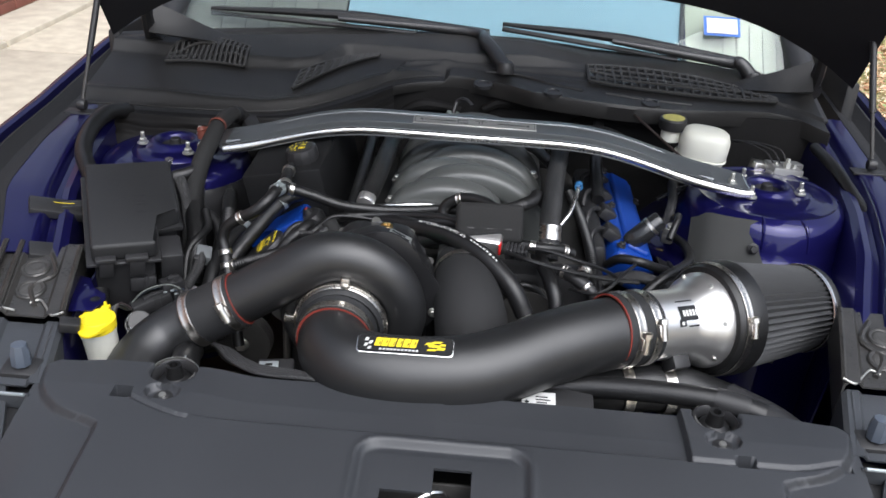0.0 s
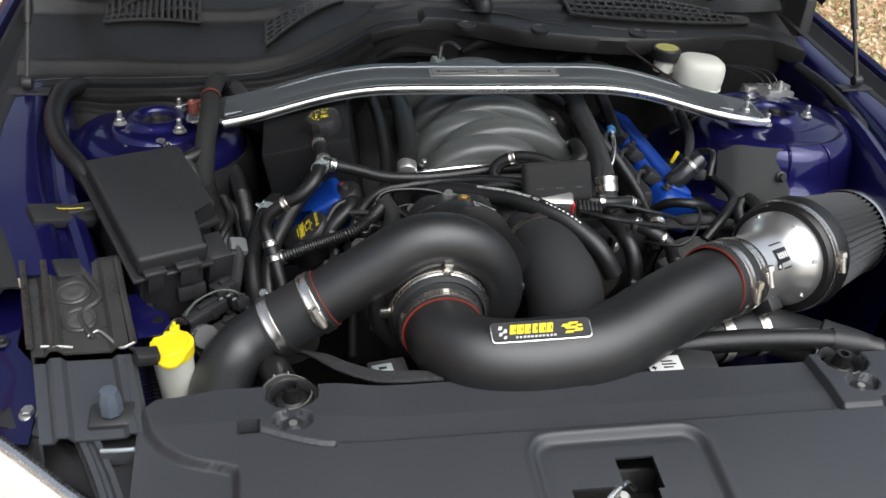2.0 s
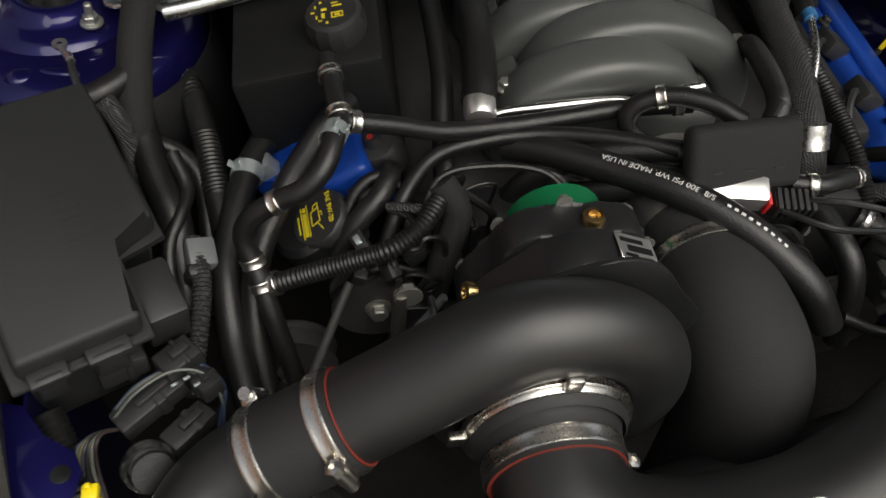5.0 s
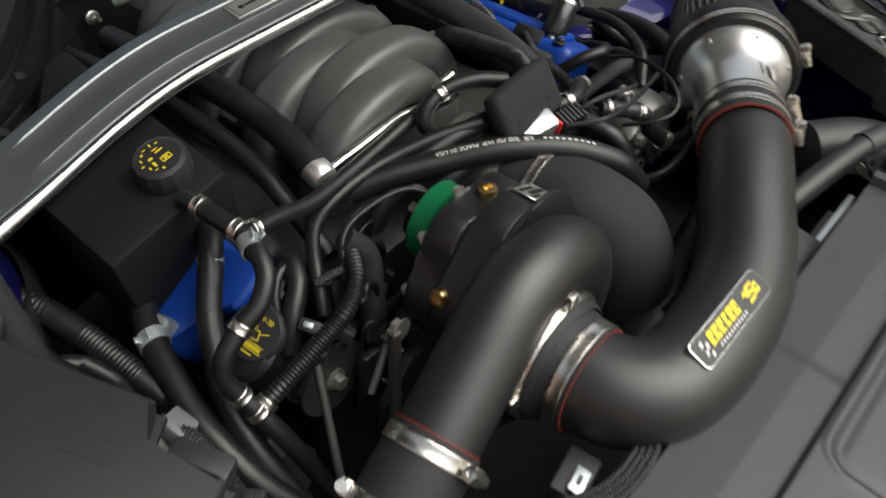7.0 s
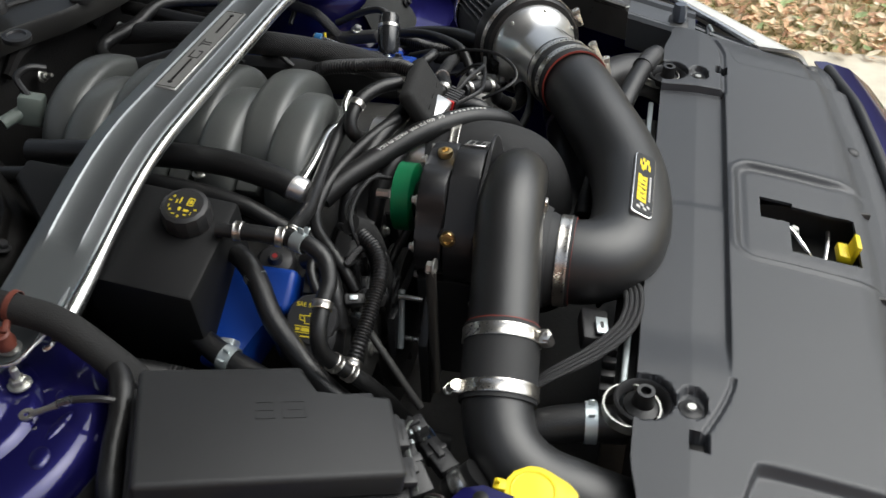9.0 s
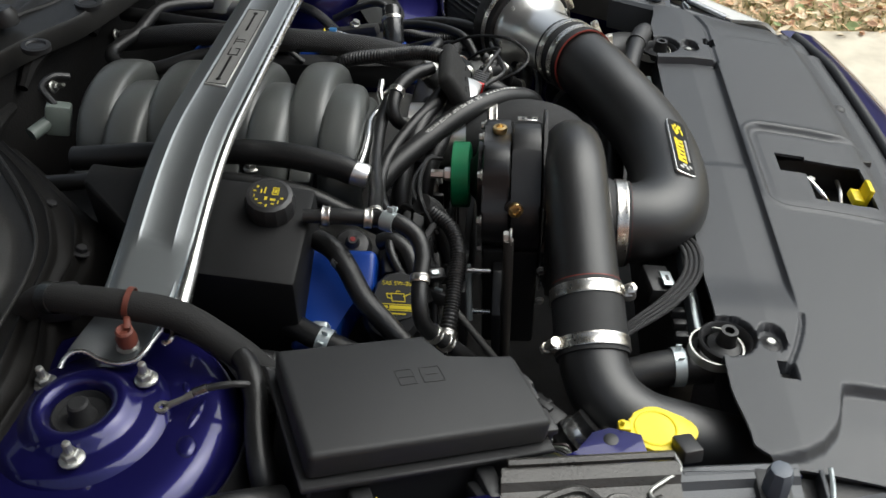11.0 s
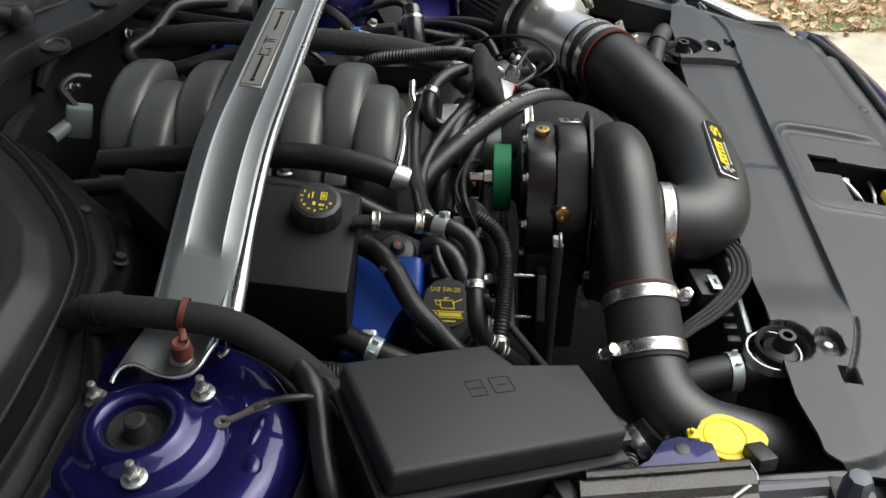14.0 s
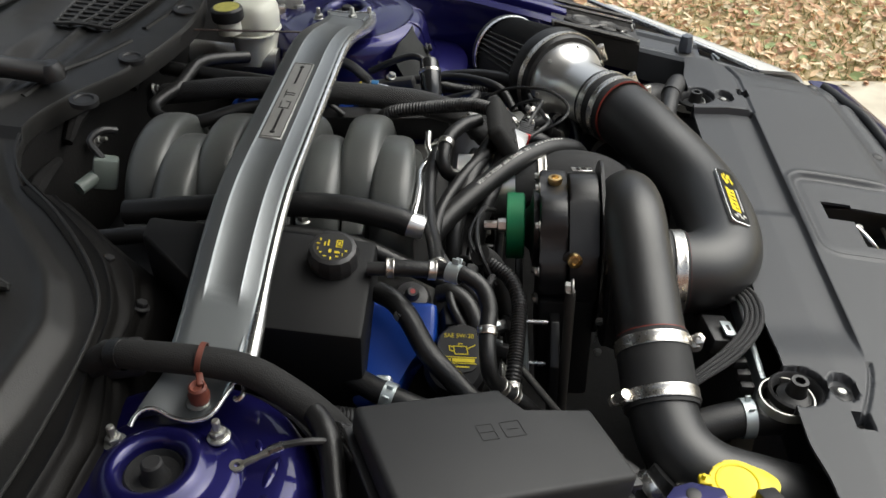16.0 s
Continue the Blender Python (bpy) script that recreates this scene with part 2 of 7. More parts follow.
def sheet(bm, grid, thick):
    """A curved sheet from rows of points, thickened downwards along its normals."""
    vs = [[bm.verts.new(p) for p in row] for row in grid]
    for i in range(len(vs) - 1):
        for j in range(len(vs[0]) - 1):
            bm.faces.new((vs[i][j], vs[i + 1][j], vs[i + 1][j + 1], vs[i][j + 1]))
    bmesh.ops.recalc_face_normals(bm, faces=bm.faces)
    bmesh.ops.solidify(bm, geom=bm.faces[:], thickness=thick)
    return bm


B = bmesh.new


def bolt(parent, p, d, r=0.008, stud=0.0, mat=None, name="bolt", washer=True):
    """A hex head or nut on a flange, with a stud end where asked."""
    mat = mat or NUTM
    m = aim(p, d)
    bm = B()
    if washer:
        lathe(bm, [(0, 0), (r * 1.45, 0), (r * 1.45, r * 0.25), (r * 1.1, r * 0.45), (0, r * 0.45)], m, 16)
    lathe(bm, [(0, r * 0.3), (r, r * 0.3), (r, r * 1.15), (r * 0.85, r * 1.3), (0, r * 1.3)], m, 6)
    if stud:
        lathe(bm, [(0, r), (r * 0.52, r), (r * 0.52, stud - r * 0.2), (r * 0.38, stud), (0, stud)], m, 10)
    return part(name, bm, mat, parent, angle=25)


def clamp(parent, p, d, r, width=0.013, turn=0.0, mat=None, screw=True):
    """A worm-drive hose clamp: band, slotted tail and screw housing."""
    mat = mat or STEEL
    m = aim(p, d) @ Matrix.Rotation(radians(turn), 4, "Z")
    h = width / 2
    bm = lathe(B(), [(r, -h), (r + 0.0012, -h), (r + 0.0016, -h * 0.8), (r + 0.0012, -h * 0.6), (r + 0.0012, h * 0.6), (r + 0.0016, h * 0.8), (r + 0.0012, h), (r, h)], m, 40, close=True)
    band = part("clamp_band", bm, mat, parent, "bright steel clamp band")
    if screw:
        bm = B()
        box(bm, (0.009, 0.019, width * 1.1), m @ pose(r + 0.0045, 0, 0), 0.002)
        lathe(bm, [(0, -0.013), (0.0055, -0.013), (0.0055, 0.013), (0, 0.013)], m @ pose(r + 0.008, 0, 0, 90), 12)
        part("clamp_screw", bm, mat, band)
        bm = lathe(B(), [(0, 0.010), (0.0068, 0.010), (0.0068, 0.017), (0.003, 0.018), (0.003, 0.0155), (0, 0.0155)], m @ pose(r + 0.008, 0, 0, 90), 6)
        part("screw_head", bm, mat, band)
    return band


def spring_clip(parent, p, d, r, turn=0.0, mat=None, width=0.012):
    """A pinch clip: broken band with two raised ears."""
    mat = mat or CLIPM
    m = aim(p, d) @ Matrix.Rotation(radians(turn), 4, "Z")
    h = width / 2
    bm = lathe(B(), [(r, -h), (r + 0.0014, -h), (r + 0.0014, h), (r, h)], m, 28, close=True)
    for a in (-0.4, 0.4):
        box(bm, (0.008, 0.0022, width * 0.5), m @ Matrix.Rotation(a * 0.8, 4, "Z") @ pose(r + 0.004, 0, 0), 0.0006, 1)
    return part("spring_clip", bm, mat, parent, "pale zinc spring clip")


def hose(name, pts, r, label, mat=None, seg=14, ribs=0.0, per=8, clips=(), category="hose", depth=0.0015):
    """A hose as a thing, with steel clips at the given points of its path (index along the control points)."""
    path, par = smooth_path(pts, per)
    t = thing(name, label, category, pts[0])
    part("tube", sweep(B(), pts, r, seg, per, ribs, depth), mat or RUBBER, t)
    for c in clips:
        k = min(range(len(par)), key=lambda i: abs(par[i] - c))
        d = path[min(k + 1, len(path) - 1)] - path[max(k - 1, 0)]
        rr = lerp_list(r, par[k]) if isinstance(r, (list, tuple)) else r
        clamp(t, path[k], d, rr + 0.0004, 0.009, 40 + 70 * c, screw=False)
    return t


def ink_text(parent, words, m, size, mat=None, name="printed_words"):
    """Raised lettering on a plane: x of m along the words."""
    c = bpy.data.curves.new(name, "FONT")
    c.body, c.size, c.extrude, c.align_x, c.align_y = words, size, 0.0003, "CENTER", "CENTER"
    tmp = bpy.data.objects.new(name, c)
    me = bpy.data.meshes.new_from_object(tmp)
    bpy.data.objects.remove(tmp)
    bm = B()
    bm.from_mesh(me)
    bpy.data.meshes.remove(me)
    bmesh.ops.transform(bm, matrix=m, verts=bm.verts)
    return part(name, bm, mat or INK, parent, smooth=False)


def bars(parent, m, rows, mat=None, name="printed_bar"):
    """Flat printed bars (x, y, w, h) on the plane of m, each a piece of its own."""
    for x, y, w, h in rows:
        part(name, box(B(), (w, h, 0.0005), m @ pose(x, y, 0.0002), 0), mat or INK, parent, smooth=False)


# ---- ground and surroundings ----
def ground_material(name, dark, light, scale, bump, rough=0.9):
    m = material(name, light, rough, grain=scale * 8, bump=0, vary=0.2, stain=1.2)
    n, l = m.node_tree.nodes, m.node_tree.links
    tc = n.new("ShaderNodeTexCoord")
    t = n.new("ShaderNodeTexNoise")
    t.inputs["Scale"].default_value, t.inputs["Detail"].default_value = scale, 8
    l.new(tc.outputs["Object"], t.inputs["Vector"])
    ramp = n.new("ShaderNodeValToRGB")
    ramp.color_ramp.elements[0].position, ramp.color_ramp.elements[1].position = 0.35, 0.65
    ramp.color_ramp.elements[0].color, ramp.color_ramp.elements[1].color = (*dark, 1), (*light, 1)
    l.new(t.outputs["Fac"], ramp.inputs[0])
    l.new(ramp.outputs[0], n["Principled BSDF"].inputs["Base Color"])
    bp = n.new("ShaderNodeBump")
    bp.inputs["Strength"].default_value, bp.inputs["Distance"].default_value = bump, 0.02
    l.new(t.outputs["Fac"], bp.inputs["Height"])
    l.new(bp.outputs[0], n["Principled BSDF"].inputs["Normal"])
    return m


CONCRETE = ground_material("driveway_concrete", (0.48, 0.43, 0.34), (0.60, 0.55, 0.44), 9, 0.25)
SOIL = ground_material("leafy_lawn_soil", (0.32, 0.26, 0.12), (0.56, 0.45, 0.27), 14, 0.6)

bm = B()
box(bm, (600, 600, 0.1), pose(0, 0, -0.062), 0)
solo("ground", bm, SOIL, "brown and green lawn soil round the driveway", "lawn", kind="structure")
bm = B()
for j in range(-2, 5):
    for i in range(2):
        box(bm, (2.64, 2.97, 0.1), pose(-1.69 + 2.65 * i, 1.2 + 2.98 * j, -0.05), 0.008)
solo("driveway", bm, CONCRETE, "pale worn concrete driveway slabs with joints", "driveway", kind="structure")

# fallen leaves and grass on the lawn beside the car
rnd = random.Random(4)
LEAFM = []
for k, c in enumerate([(0.62, 0.38, 0.21), (0.74, 0.54, 0.33), (0.50, 0.29, 0.17), (0.80, 0.66, 0.46), (0.30, 0.38, 0.16)]):
    LEAFM.append(material("fallen_leaf_" + "abcde"[k], c, 0.65, grain=80, bump=0.2, vary=0.3))
me = bpy.data.meshes.new("fallen_leaves")
vs, fs, mi = [], [], []
for k in range(30000):
    x = 2.27 + abs(rnd.gauss(0, 1.0)) * 2.2 if k % 4 else 2.22 + rnd.random() * 1.6
    y = rnd.uniform(-1.5, 7.5)
    s = rnd.uniform(0.011, 0.030)
    a, tx, ty = rnd.uniform(0, 6.28), rnd.gauss(0, 0.35), rnd.gauss(0, 0.35)
    z = rnd.uniform(0.0, 0.035)
    b0 = len(vs)
    for u, v, w in ((-1, 0, 0), (-0.35, 0.42, 0.1), (0.4, 0.38, 0.1), (1, 0, 0.18), (0.4, -0.38, 0.12), (-0.35, -0.42, 0.08), (0, 0, -0.08)):
        X, Y = u * s * math.cos(a) - v * s * math.sin(a), u * s * math.sin(a) + v * s * math.cos(a)
        vs.append((x + X, y + Y, z + X * tx + Y * ty + w * s))
    for i in range(6):
        fs.append((b0 + 6, b0 + i, b0 + (i + 1) % 6))
        mi.append(min(4, int(rnd.random() * 4.25)))
me.from_pydata(vs, [], fs)
for m_ in LEAFM:
    me.materials.append(m_)
for i, p in enumerate(me.polygons):
    p.material_index = mi[i - i % 6]
tagged(new("fallen_leaves", me), "tan and brown fallen leaves scattered on the lawn", "leaves", kind="stuff")
GRASSM = material("thin_lawn_grass", (0.27, 0.29, 0.11), 0.6, grain=40, bump=0, vary=0.4, stain=2)
me = bpy.data.meshes.new("grass")
vs, fs = [], []
for k in range(26000):
    x, y = 2.30 + rnd.random() ** 1.3 * 5.5, rnd.uniform(-1.8, 8)
    h, a, w = rnd.uniform(0.02, 0.06), rnd.uniform(0, 6.28), 0.004
    lx, ly = rnd.gauss(0, 0.025), rnd.gauss(0, 0.025)
    b0 = len(vs)
    vs += [(x - w * math.cos(a), y - w * math.sin(a), -0.012), (x + w * math.cos(a), y + w * math.sin(a), -0.012), (x + lx, y + ly, h)]
    fs.append((b0, b0 + 1, b0 + 2))
me.from_pydata(vs, [], fs)
me.materials.append(GRASSM)
tagged(new("grass", me), "thin green grass between the fallen leaves", "grass", kind="stuff")

# brick wall along the far edge of the driveway, only its low courses in view
BRICKM = material("red_brick", (0.26, 0.10, 0.075), 0.85, grain=150, bump=0.4, vary=0.35)
MORTAR = material("wall_mortar", (0.25, 0.15, 0.115), 0.9, grain=200, bump=0.4)
bm = B()
for j in range(9):
    box(bm, (0.37, 1.47, 0.1), pose(-3.205, 0.5 + 1.5 * j, -0.022), 0.012)
solo("kerb", bm, CONCRETE, "tan concrete kerb strip along the driveway", "kerb", kind="structure")
wall = thing("brick_wall", "red brick wall with an unseen tall core added to block light", "wall", (-3.55, 7.5, 0), kind="structure")
# Height and length beyond the bricks are added, unseen, to cut skylight from the left.
part("light_blocking_core", box(B(), (0.19, 17.0, 2.9), pose(-3.55, 4.0, 1.44), 0.002), MORTAR, wall)
bme = bpy.data.meshes.new("brick")
bm = box(B(), (0.21, 0.205, 0.065), Matrix.Identity(4), 0.004, 1)
bm.to_mesh(bme)
bm.free()
bme.materials.append(BRICKM)
BRICKS = [(-3.55, 4.42 + 0.216 * i + 0.108 * (j % 2), 0.035 + 0.077 * j) for j in range(9) for i in range(29)]

# unseen ring of woods, added to darken the horizon in reflections and side light
rb = random.Random(8)
WOODM = ground_material("unseen_dark_foliage", (0.030, 0.036, 0.016), (0.085, 0.075, 0.035), 0.9, 0.0)
bm = B()
rows = []
for i in range(121):
    a = radians(-40 + 230 * i / 120)
    h = 6.5 + 1.6 * math.sin(7 * a) + rb.uniform(-0.8, 0.8)
    r = 22 + 1.5 * math.sin(5 * a + 1)
    rows.append([(r * math.cos(a), 2 + r * math.sin(a), z) for z in (-0.1, h * 0.3, h * 0.7, h)])
tagged(part("backdrop", sheet(bm, rows, 0.5), WOODM, None), "unseen ring of dark woods added to darken the reflected horizon", "woods", kind="structure")

# ---- car body ----
car = thing("car", "dark indigo coupe with its bonnet open, parked on the driveway", "car", (0, 1.6, 0))


def table(rows, y):
    if y <= rows[0][0]:
        return rows[0][1]
    for p, q in zip(rows, rows[1:]):
        if p[0] <= y <= q[0]:
            return p[1] + (q[1] - p[1]) * (y - p[0]) / (q[0] - p[0])
    return rows[-1][1]


def sstep(a, b, x):
    t = min(1, max(0, (x - a) / (b - a)))
    return t * t * (3 - 2 * t)


def flange_in(y):
    return table(((1.38, 0.615), (1.5, 0.65), (1.65, 0.70), (1.8, 0.735), (1.93, 0.755), (2.05, 0.765), (2.4, 0.775)), y)


def flange_out(y):
    return table(((1.38, 0.675), (1.5, 0.715), (1.64, 0.775), (1.83, 0.80), (2.0, 0.808), (2.4, 0.815)), y)


def flange_z(y):
    return table(((1.38, 0.885), (1.5, 0.912), (1.65, 0.932), (1.85, 0.944), (2.05, 0.952), (2.4, 0.985)), y)


def fender_in(y):
    return table(((1.38, 0.80), (1.6, 0.862), (1.83, 0.885), (2.1, 0.895), (2.7, 0.90)), y)


for s in (-1, 1):
    ys_ = [1.44 + 1.29 * i / 28 for i in range(29)]
    rows = [[(s * (fender_in(y) + u), y, flange_z(y) + 0.006 + dz) for u, dz in ((-0.004, -0.03), (-0.001, -0.004), (0.006, 0.0), (0.018, -0.003), (0.033, -0.016), (0.050, -0.055), (0.058, -0.11), (0.060, -0.22), (0.045, -0.45))] for y in ys_]
    part("fender", sheet(B(), rows, 0.004), PAINT, car, "glossy indigo fender")
    rows = []
    for y in ys_:
        p, q, z = flange_out(y), fender_in(y), flange_z(y)
        rows.append([(s * (p + (q - p) * f), y, z + dz) for f, dz in ((-0.02, 0.001), (0.06, 0.003), (0.16, 0.001), (0.26, -0.014), (0.5, -0.018), (0.62, -0.010), (0.74, 0.001), (0.86, -0.004), (1.0, -0.022))])
    part("gutter_seal", sheet(B(), rows, 0.004), TYREM, car, "black rubber gutter seal")
    # inner apron: flat flange, dark gutter line, second shelf, drop to the bay
    rows = []
    for i in range(33):
        y = 1.46 + 0.78 * i / 32
        xo, xi, z = flange_out(y), flange_in(y), flange_z(y)
        rows.append([(s * x, y, z + dz) for x, dz in ((xo + 0.004, -0.010), (xo, 0.0), ((xo + xi) / 2, 0.002), (xi + 0.008, 0.001), (xi + 0.002, -0.003), (xi - 0.004, -0.018), (xi - 0.013, -0.020), (xi - 0.019, -0.007), (xi - 0.030, -0.005), (xi - 0.042, -0.012), (xi - 0.050, -0.04), (xi - 0.056, -0.10), (xi - 0.066, -0.2), (xi - 0.08, -0.45))])
    part("inner_apron", sheet(B(), rows, 0.003), PAINT, car, "indigo painted inner wing")
    rows = [[(s * (0.655 + 0.035 * i + (0.04 if j > 2 else 0)), 1.24 + 0.05 * j + 0.012 * i, 0.815 + 0.010 * j - 0.006 * i - 0.012 * (i == 2)) for i in range(6)] for j in range(6)]
    front = part("front_panel", sheet(B(), rows, 0.003), PAINT, car, "indigo painted panel behind the headlamp")
    bolt(front, (s * 0.715, 1.40, 0.842), (0, 0, 1), 0.007, mat=PLASTIC)
    # strut tower: flat capped dome with a raised ring
    m = pose(s * 0.565, 1.885, 0.938)
    skirt = [(0.160, -0.40), (0.150, -0.14), (0.145, -0.055), (0.140, -0.034), (0.133, -0.025), (0.124, -0.020), (0.110, -0.0165), (0.090, -0.0150), (0.082, -0.0145), (0.077, -0.009), (0.071, -0.006), (0.058, -0.0045)] if s < 0 else [(0.25, -0.42), (0.24, -0.17), (0.232, -0.112), (0.222, -0.104), (0.180, -0.099), (0.168, -0.090), (0.159, -0.062), (0.153, -0.034), (0.146, -0.020)]
    if s > 0:
        skirt += [(0.138, -0.014), (0.128, -0.009), (0.118, -0.012), (0.100, -0.006), (0.072, -0.004)]
    bm = lathe(B(), skirt + [(0.055, -0.003), (0.050, 0.001), (0.045, 0.006), (0.039, 0.008), (0.033, 0.006), (0.0285, 0.000), (0.0275, -0.03), (0, -0.032)], m, 56)
    tower = part("strut_tower", bm, PAINT, car, "indigo painted strut tower dome")
    bm = lathe(B(), [(0.0285, -0.03), (0.0285, -0.006), (0.026, -0.004), (0.023, -0.010), (0.014, -0.012), (0.011, -0.006), (0.010, 0.006), (0.008, 0.008), (0, 0.008)], m, 24)
    part("strut_mount", bm, TYREM, tower, "black strut top mount")
    for px, py, sx, sy, rz in ((-0.553, 1.781, 0.024, 0.007, -8), (-0.588, 1.778, 0.015, 0.011, 14), (-0.520, 1.80, 0.012, 0.005, 25)) if s < 0 else ():
        bm = lathe(B(), [(1.0, -0.002), (0.9, 0.0012), (0.6, 0.0036), (0.25, 0.0042), (0, 0.0042)], pose(px, py, 0.9195, 12, 0, rz) @ Matrix.Diagonal((sx, sy, 1, 1)), 20)
        part("pressed_leaf", bm, PAINT, tower)
    # Added black sheet: paints the shade in the gap beside the left tower.
    if s < 0:
        rows = [[m @ Vector((r * math.cos(radians(g)), r * math.sin(radians(g)), z)) for g in range(-125, 76, 10)] for r, z in ((0.150, -0.045), (0.158, -0.06), (0.166, -0.2), (0.172, -0.38))]
        part("gap_shade_skirt", sheet(B(), rows, 0.003), CASTBLK, tower, "black sheet standing in for the shaded gap below the tower")
    # two slim pressed ribs on the front of the dome
    for a_ in (-104, -74) if s > 0 else ():
        q0, q1, q2 = [m @ Vector((r * math.cos(radians(a_ + d)), r * math.sin(radians(a_ + d)), z)) for r, d, z in ((0.126, -2, -0.0095), (0.146, 0, -0.021), (0.158, 1, -0.060))]
        part("crease", sweep(B(), [q0, q1, q2], [0.0022, 0.0036, 0.0022], 8), PAINT, tower)
    # upper front rail
    def rail_rows(y0, y1, drop):
        rows = []
        for i in range(9):
            y = y0 + (y1 - y0) * i / 8
            f = (y - 1.16) / 0.34
            cx, z = s * (0.560 + 0.080 * f), 0.860 + 0.050 * f - drop
            rows.append([(cx + s * u, y, z + dz) for u, dz in ((-0.060, -0.06), (-0.058, -0.006), (-0.052, 0), (-0.036, 0), (-0.030, -0.006), (0.022, -0.006), (0.028, 0), (0.040, 0), (0.046, -0.008), (0.060, -0.008), (0.064, -0.06))])
        return rows
    rail = part("front_rail", sheet(B(), rail_rows(1.325, 1.49, 0.0), 0.003), BAREPLATE, car, "dusty tan-grey front rail with stamped holes")
    fr = part("rail_nose", sheet(B(), rail_rows(1.205, 1.325, 0.012), 0.003), FRONTRAIL, rail, "dark grey rail nose")
    for pts in ([(0.648, 1.330, 0.886), (0.628, 1.332, 0.8835), (0.612, 1.331, 0.8815)], [(0.598, 1.348, 0.8845), (0.586, 1.356, 0.886), (0.570, 1.340, 0.8845), (0.556, 1.325, 0.8825), (0.540, 1.330, 0.886)]):
        part("rail_edge", sweep(B(), [(s * x, y, z) for x, y, z in pts], 0.0019, 6), NUTM, rail, "bright folded edge")
    for u in (-0.056, 0.036, 0.062):
        part("rail_ridge", sweep(B(), [(s * (0.598 + u), 1.33, 0.886), (s * (0.618 + u), 1.41, 0.898), (s * (0.636 + u), 1.485, 0.909)], 0.0045, 6), BAREPLATE, rail)
    part("rail_rib", sweep(B(), [(s * 0.590, 1.345, 0.883), (s * 0.612, 1.385, 0.889), (s * 0.593, 1.42, 0.894), (s * 0.618, 1.465, 0.901)], 0.004, 6), BAREPLATE, rail)
    for u in (-0.045, 0.040):
        part("nose_rib", sweep(B(), [(s * (0.571 + u), 1.208, 0.852), (s * (0.584 + u), 1.26, 0.860), (s * (0.597 + u), 1.32, 0.8695)], 0.0035, 6), FRONTRAIL, fr)
    # pocket round the bolt head and the curved band beside the cover
    rows = [[(s * (0.524 + 0.075 * g * (0.35 + 0.65 * f)), 1.105 + 0.115 * f, 0.826 + 0.014 * f - 0.010 * math.sin(math.pi * g) * f) for g in [k / 6 for k in range(7)]] for f in [k / 8 for k in range(9)]]
    part("nose_pocket", sheet(B(), rows, 0.003), PLASTIC, rail, "dark pocket beside the cover")
    part("pocket_edge", sweep(B(), [(s * 0.562, 1.181, 0.853), (s * 0.545, 1.178, 0.855), (s * 0.526, 1.176, 0.857)], 0.0024, 6), CLIPM, rail, "pale folded edge")
    part("pocket_wall", box(B(), (0.040, 0.005, 0.022), pose(s * 0.544, 1.183, 0.842, 0, 0, 0), 0.001), FRONTRAIL, rail)
    cen = [Vector((s * x, y, z)) for x, y, z in ((0.626, 1.30, 0.858), (0.604, 1.262, 0.850), (0.588, 1.226, 0.843), (0.566, 1.180, 0.836), (0.545, 1.128, 0.828), (0.536, 1.09, 0.822))]
    path_, _ = smooth_path(cen, 4)
    rows = [[p + Vector((s * u, 0.35 * u, dz)) for u, dz in ((-0.012, -0.008), (-0.011, 0.002), (-0.007, 0.003), (-0.004, -0.002), (0.004, -0.002), (0.007, 0.003), (0.011, 0.002), (0.013, -0.010))] for p in path_]
    part("nose_band", sheet(B(), rows, 0.002), FRONTRAIL, rail, "curved grey edge band")
    part("plug_base", box(B(), (0.05, 0.035, 0.014), pose(s * 0.557, 1.235, 0.853, 10), 0.004), PLASTIC, rail)
    bm = lathe(B(), [(0, 0), (0.013, 0), (0.013, 0.018), (0.010, 0.03), (0, 0.032)], pose(s * 0.557, 1.235, 0.862), 8)
    part("rail_plug", bm, material("greyblue_plug", (0.075, 0.09, 0.115), 0.35), rail, "grey-blue bolt head")
    for q, (u, y) in enumerate(((0.634, 1.38), (0.649, 1.43))):
        bm = lathe(B(), [(0, 0.001), (0.007, 0.001), (0.012, 0.002), (0.017, 0.0), (0.019, -0.003)], pose(s * (u - 0.022), y, 0.860 + 0.050 * (y - 1.16) / 0.34 - 0.004, 10), 16)
        part("stamped_hole", bm, DARK, rail)
        part("stamped_ring", lathe(B(), [(0.015, 0.0), (0.018, 0.002), (0.020, 0.002), (0.022, 0.0)], pose(s * (u - 0.022), y, 0.860 + 0.050 * (y - 1.16) / 0.34 - 0.004, 10), 20), BAREPLATE, rail)
    rows = [[(s * ((0.528 if s < 0 else 0.600) + 0.11 * (y - 1.2) - 0.03 * q), y, 0.845 + 0.10 * (y - 1.2) - 0.30 * q) for q in (0.0, 0.15, 0.3, 0.6, 1.0)] for y in [1.20 + 0.36 * k / 8 for k in range(9)]]
    part("lower_apron", sheet(B(), rows, 0.003), PAINT, car, "indigo painted lower apron")
    # headlamp: opaque pale lens, its white reflection put into the base colour
    rows = [[(s * (0.54 + 0.32 * g), 1.092 - 0.135 * f * (1 - 0.3 * g) + 0.29 * g, 0.830 - 0.008 * f - 0.42 * max(0, f - 0.42) ** 2 + 0.012 * g) for g in [k / 10 for k in range(11)]] for f in [k / 12 for k in range(13)]]
    lamp = part("headlamp", sheet(B(), rows, 0.006), LENSM, car, "headlamp lens with its white reflection painted in")
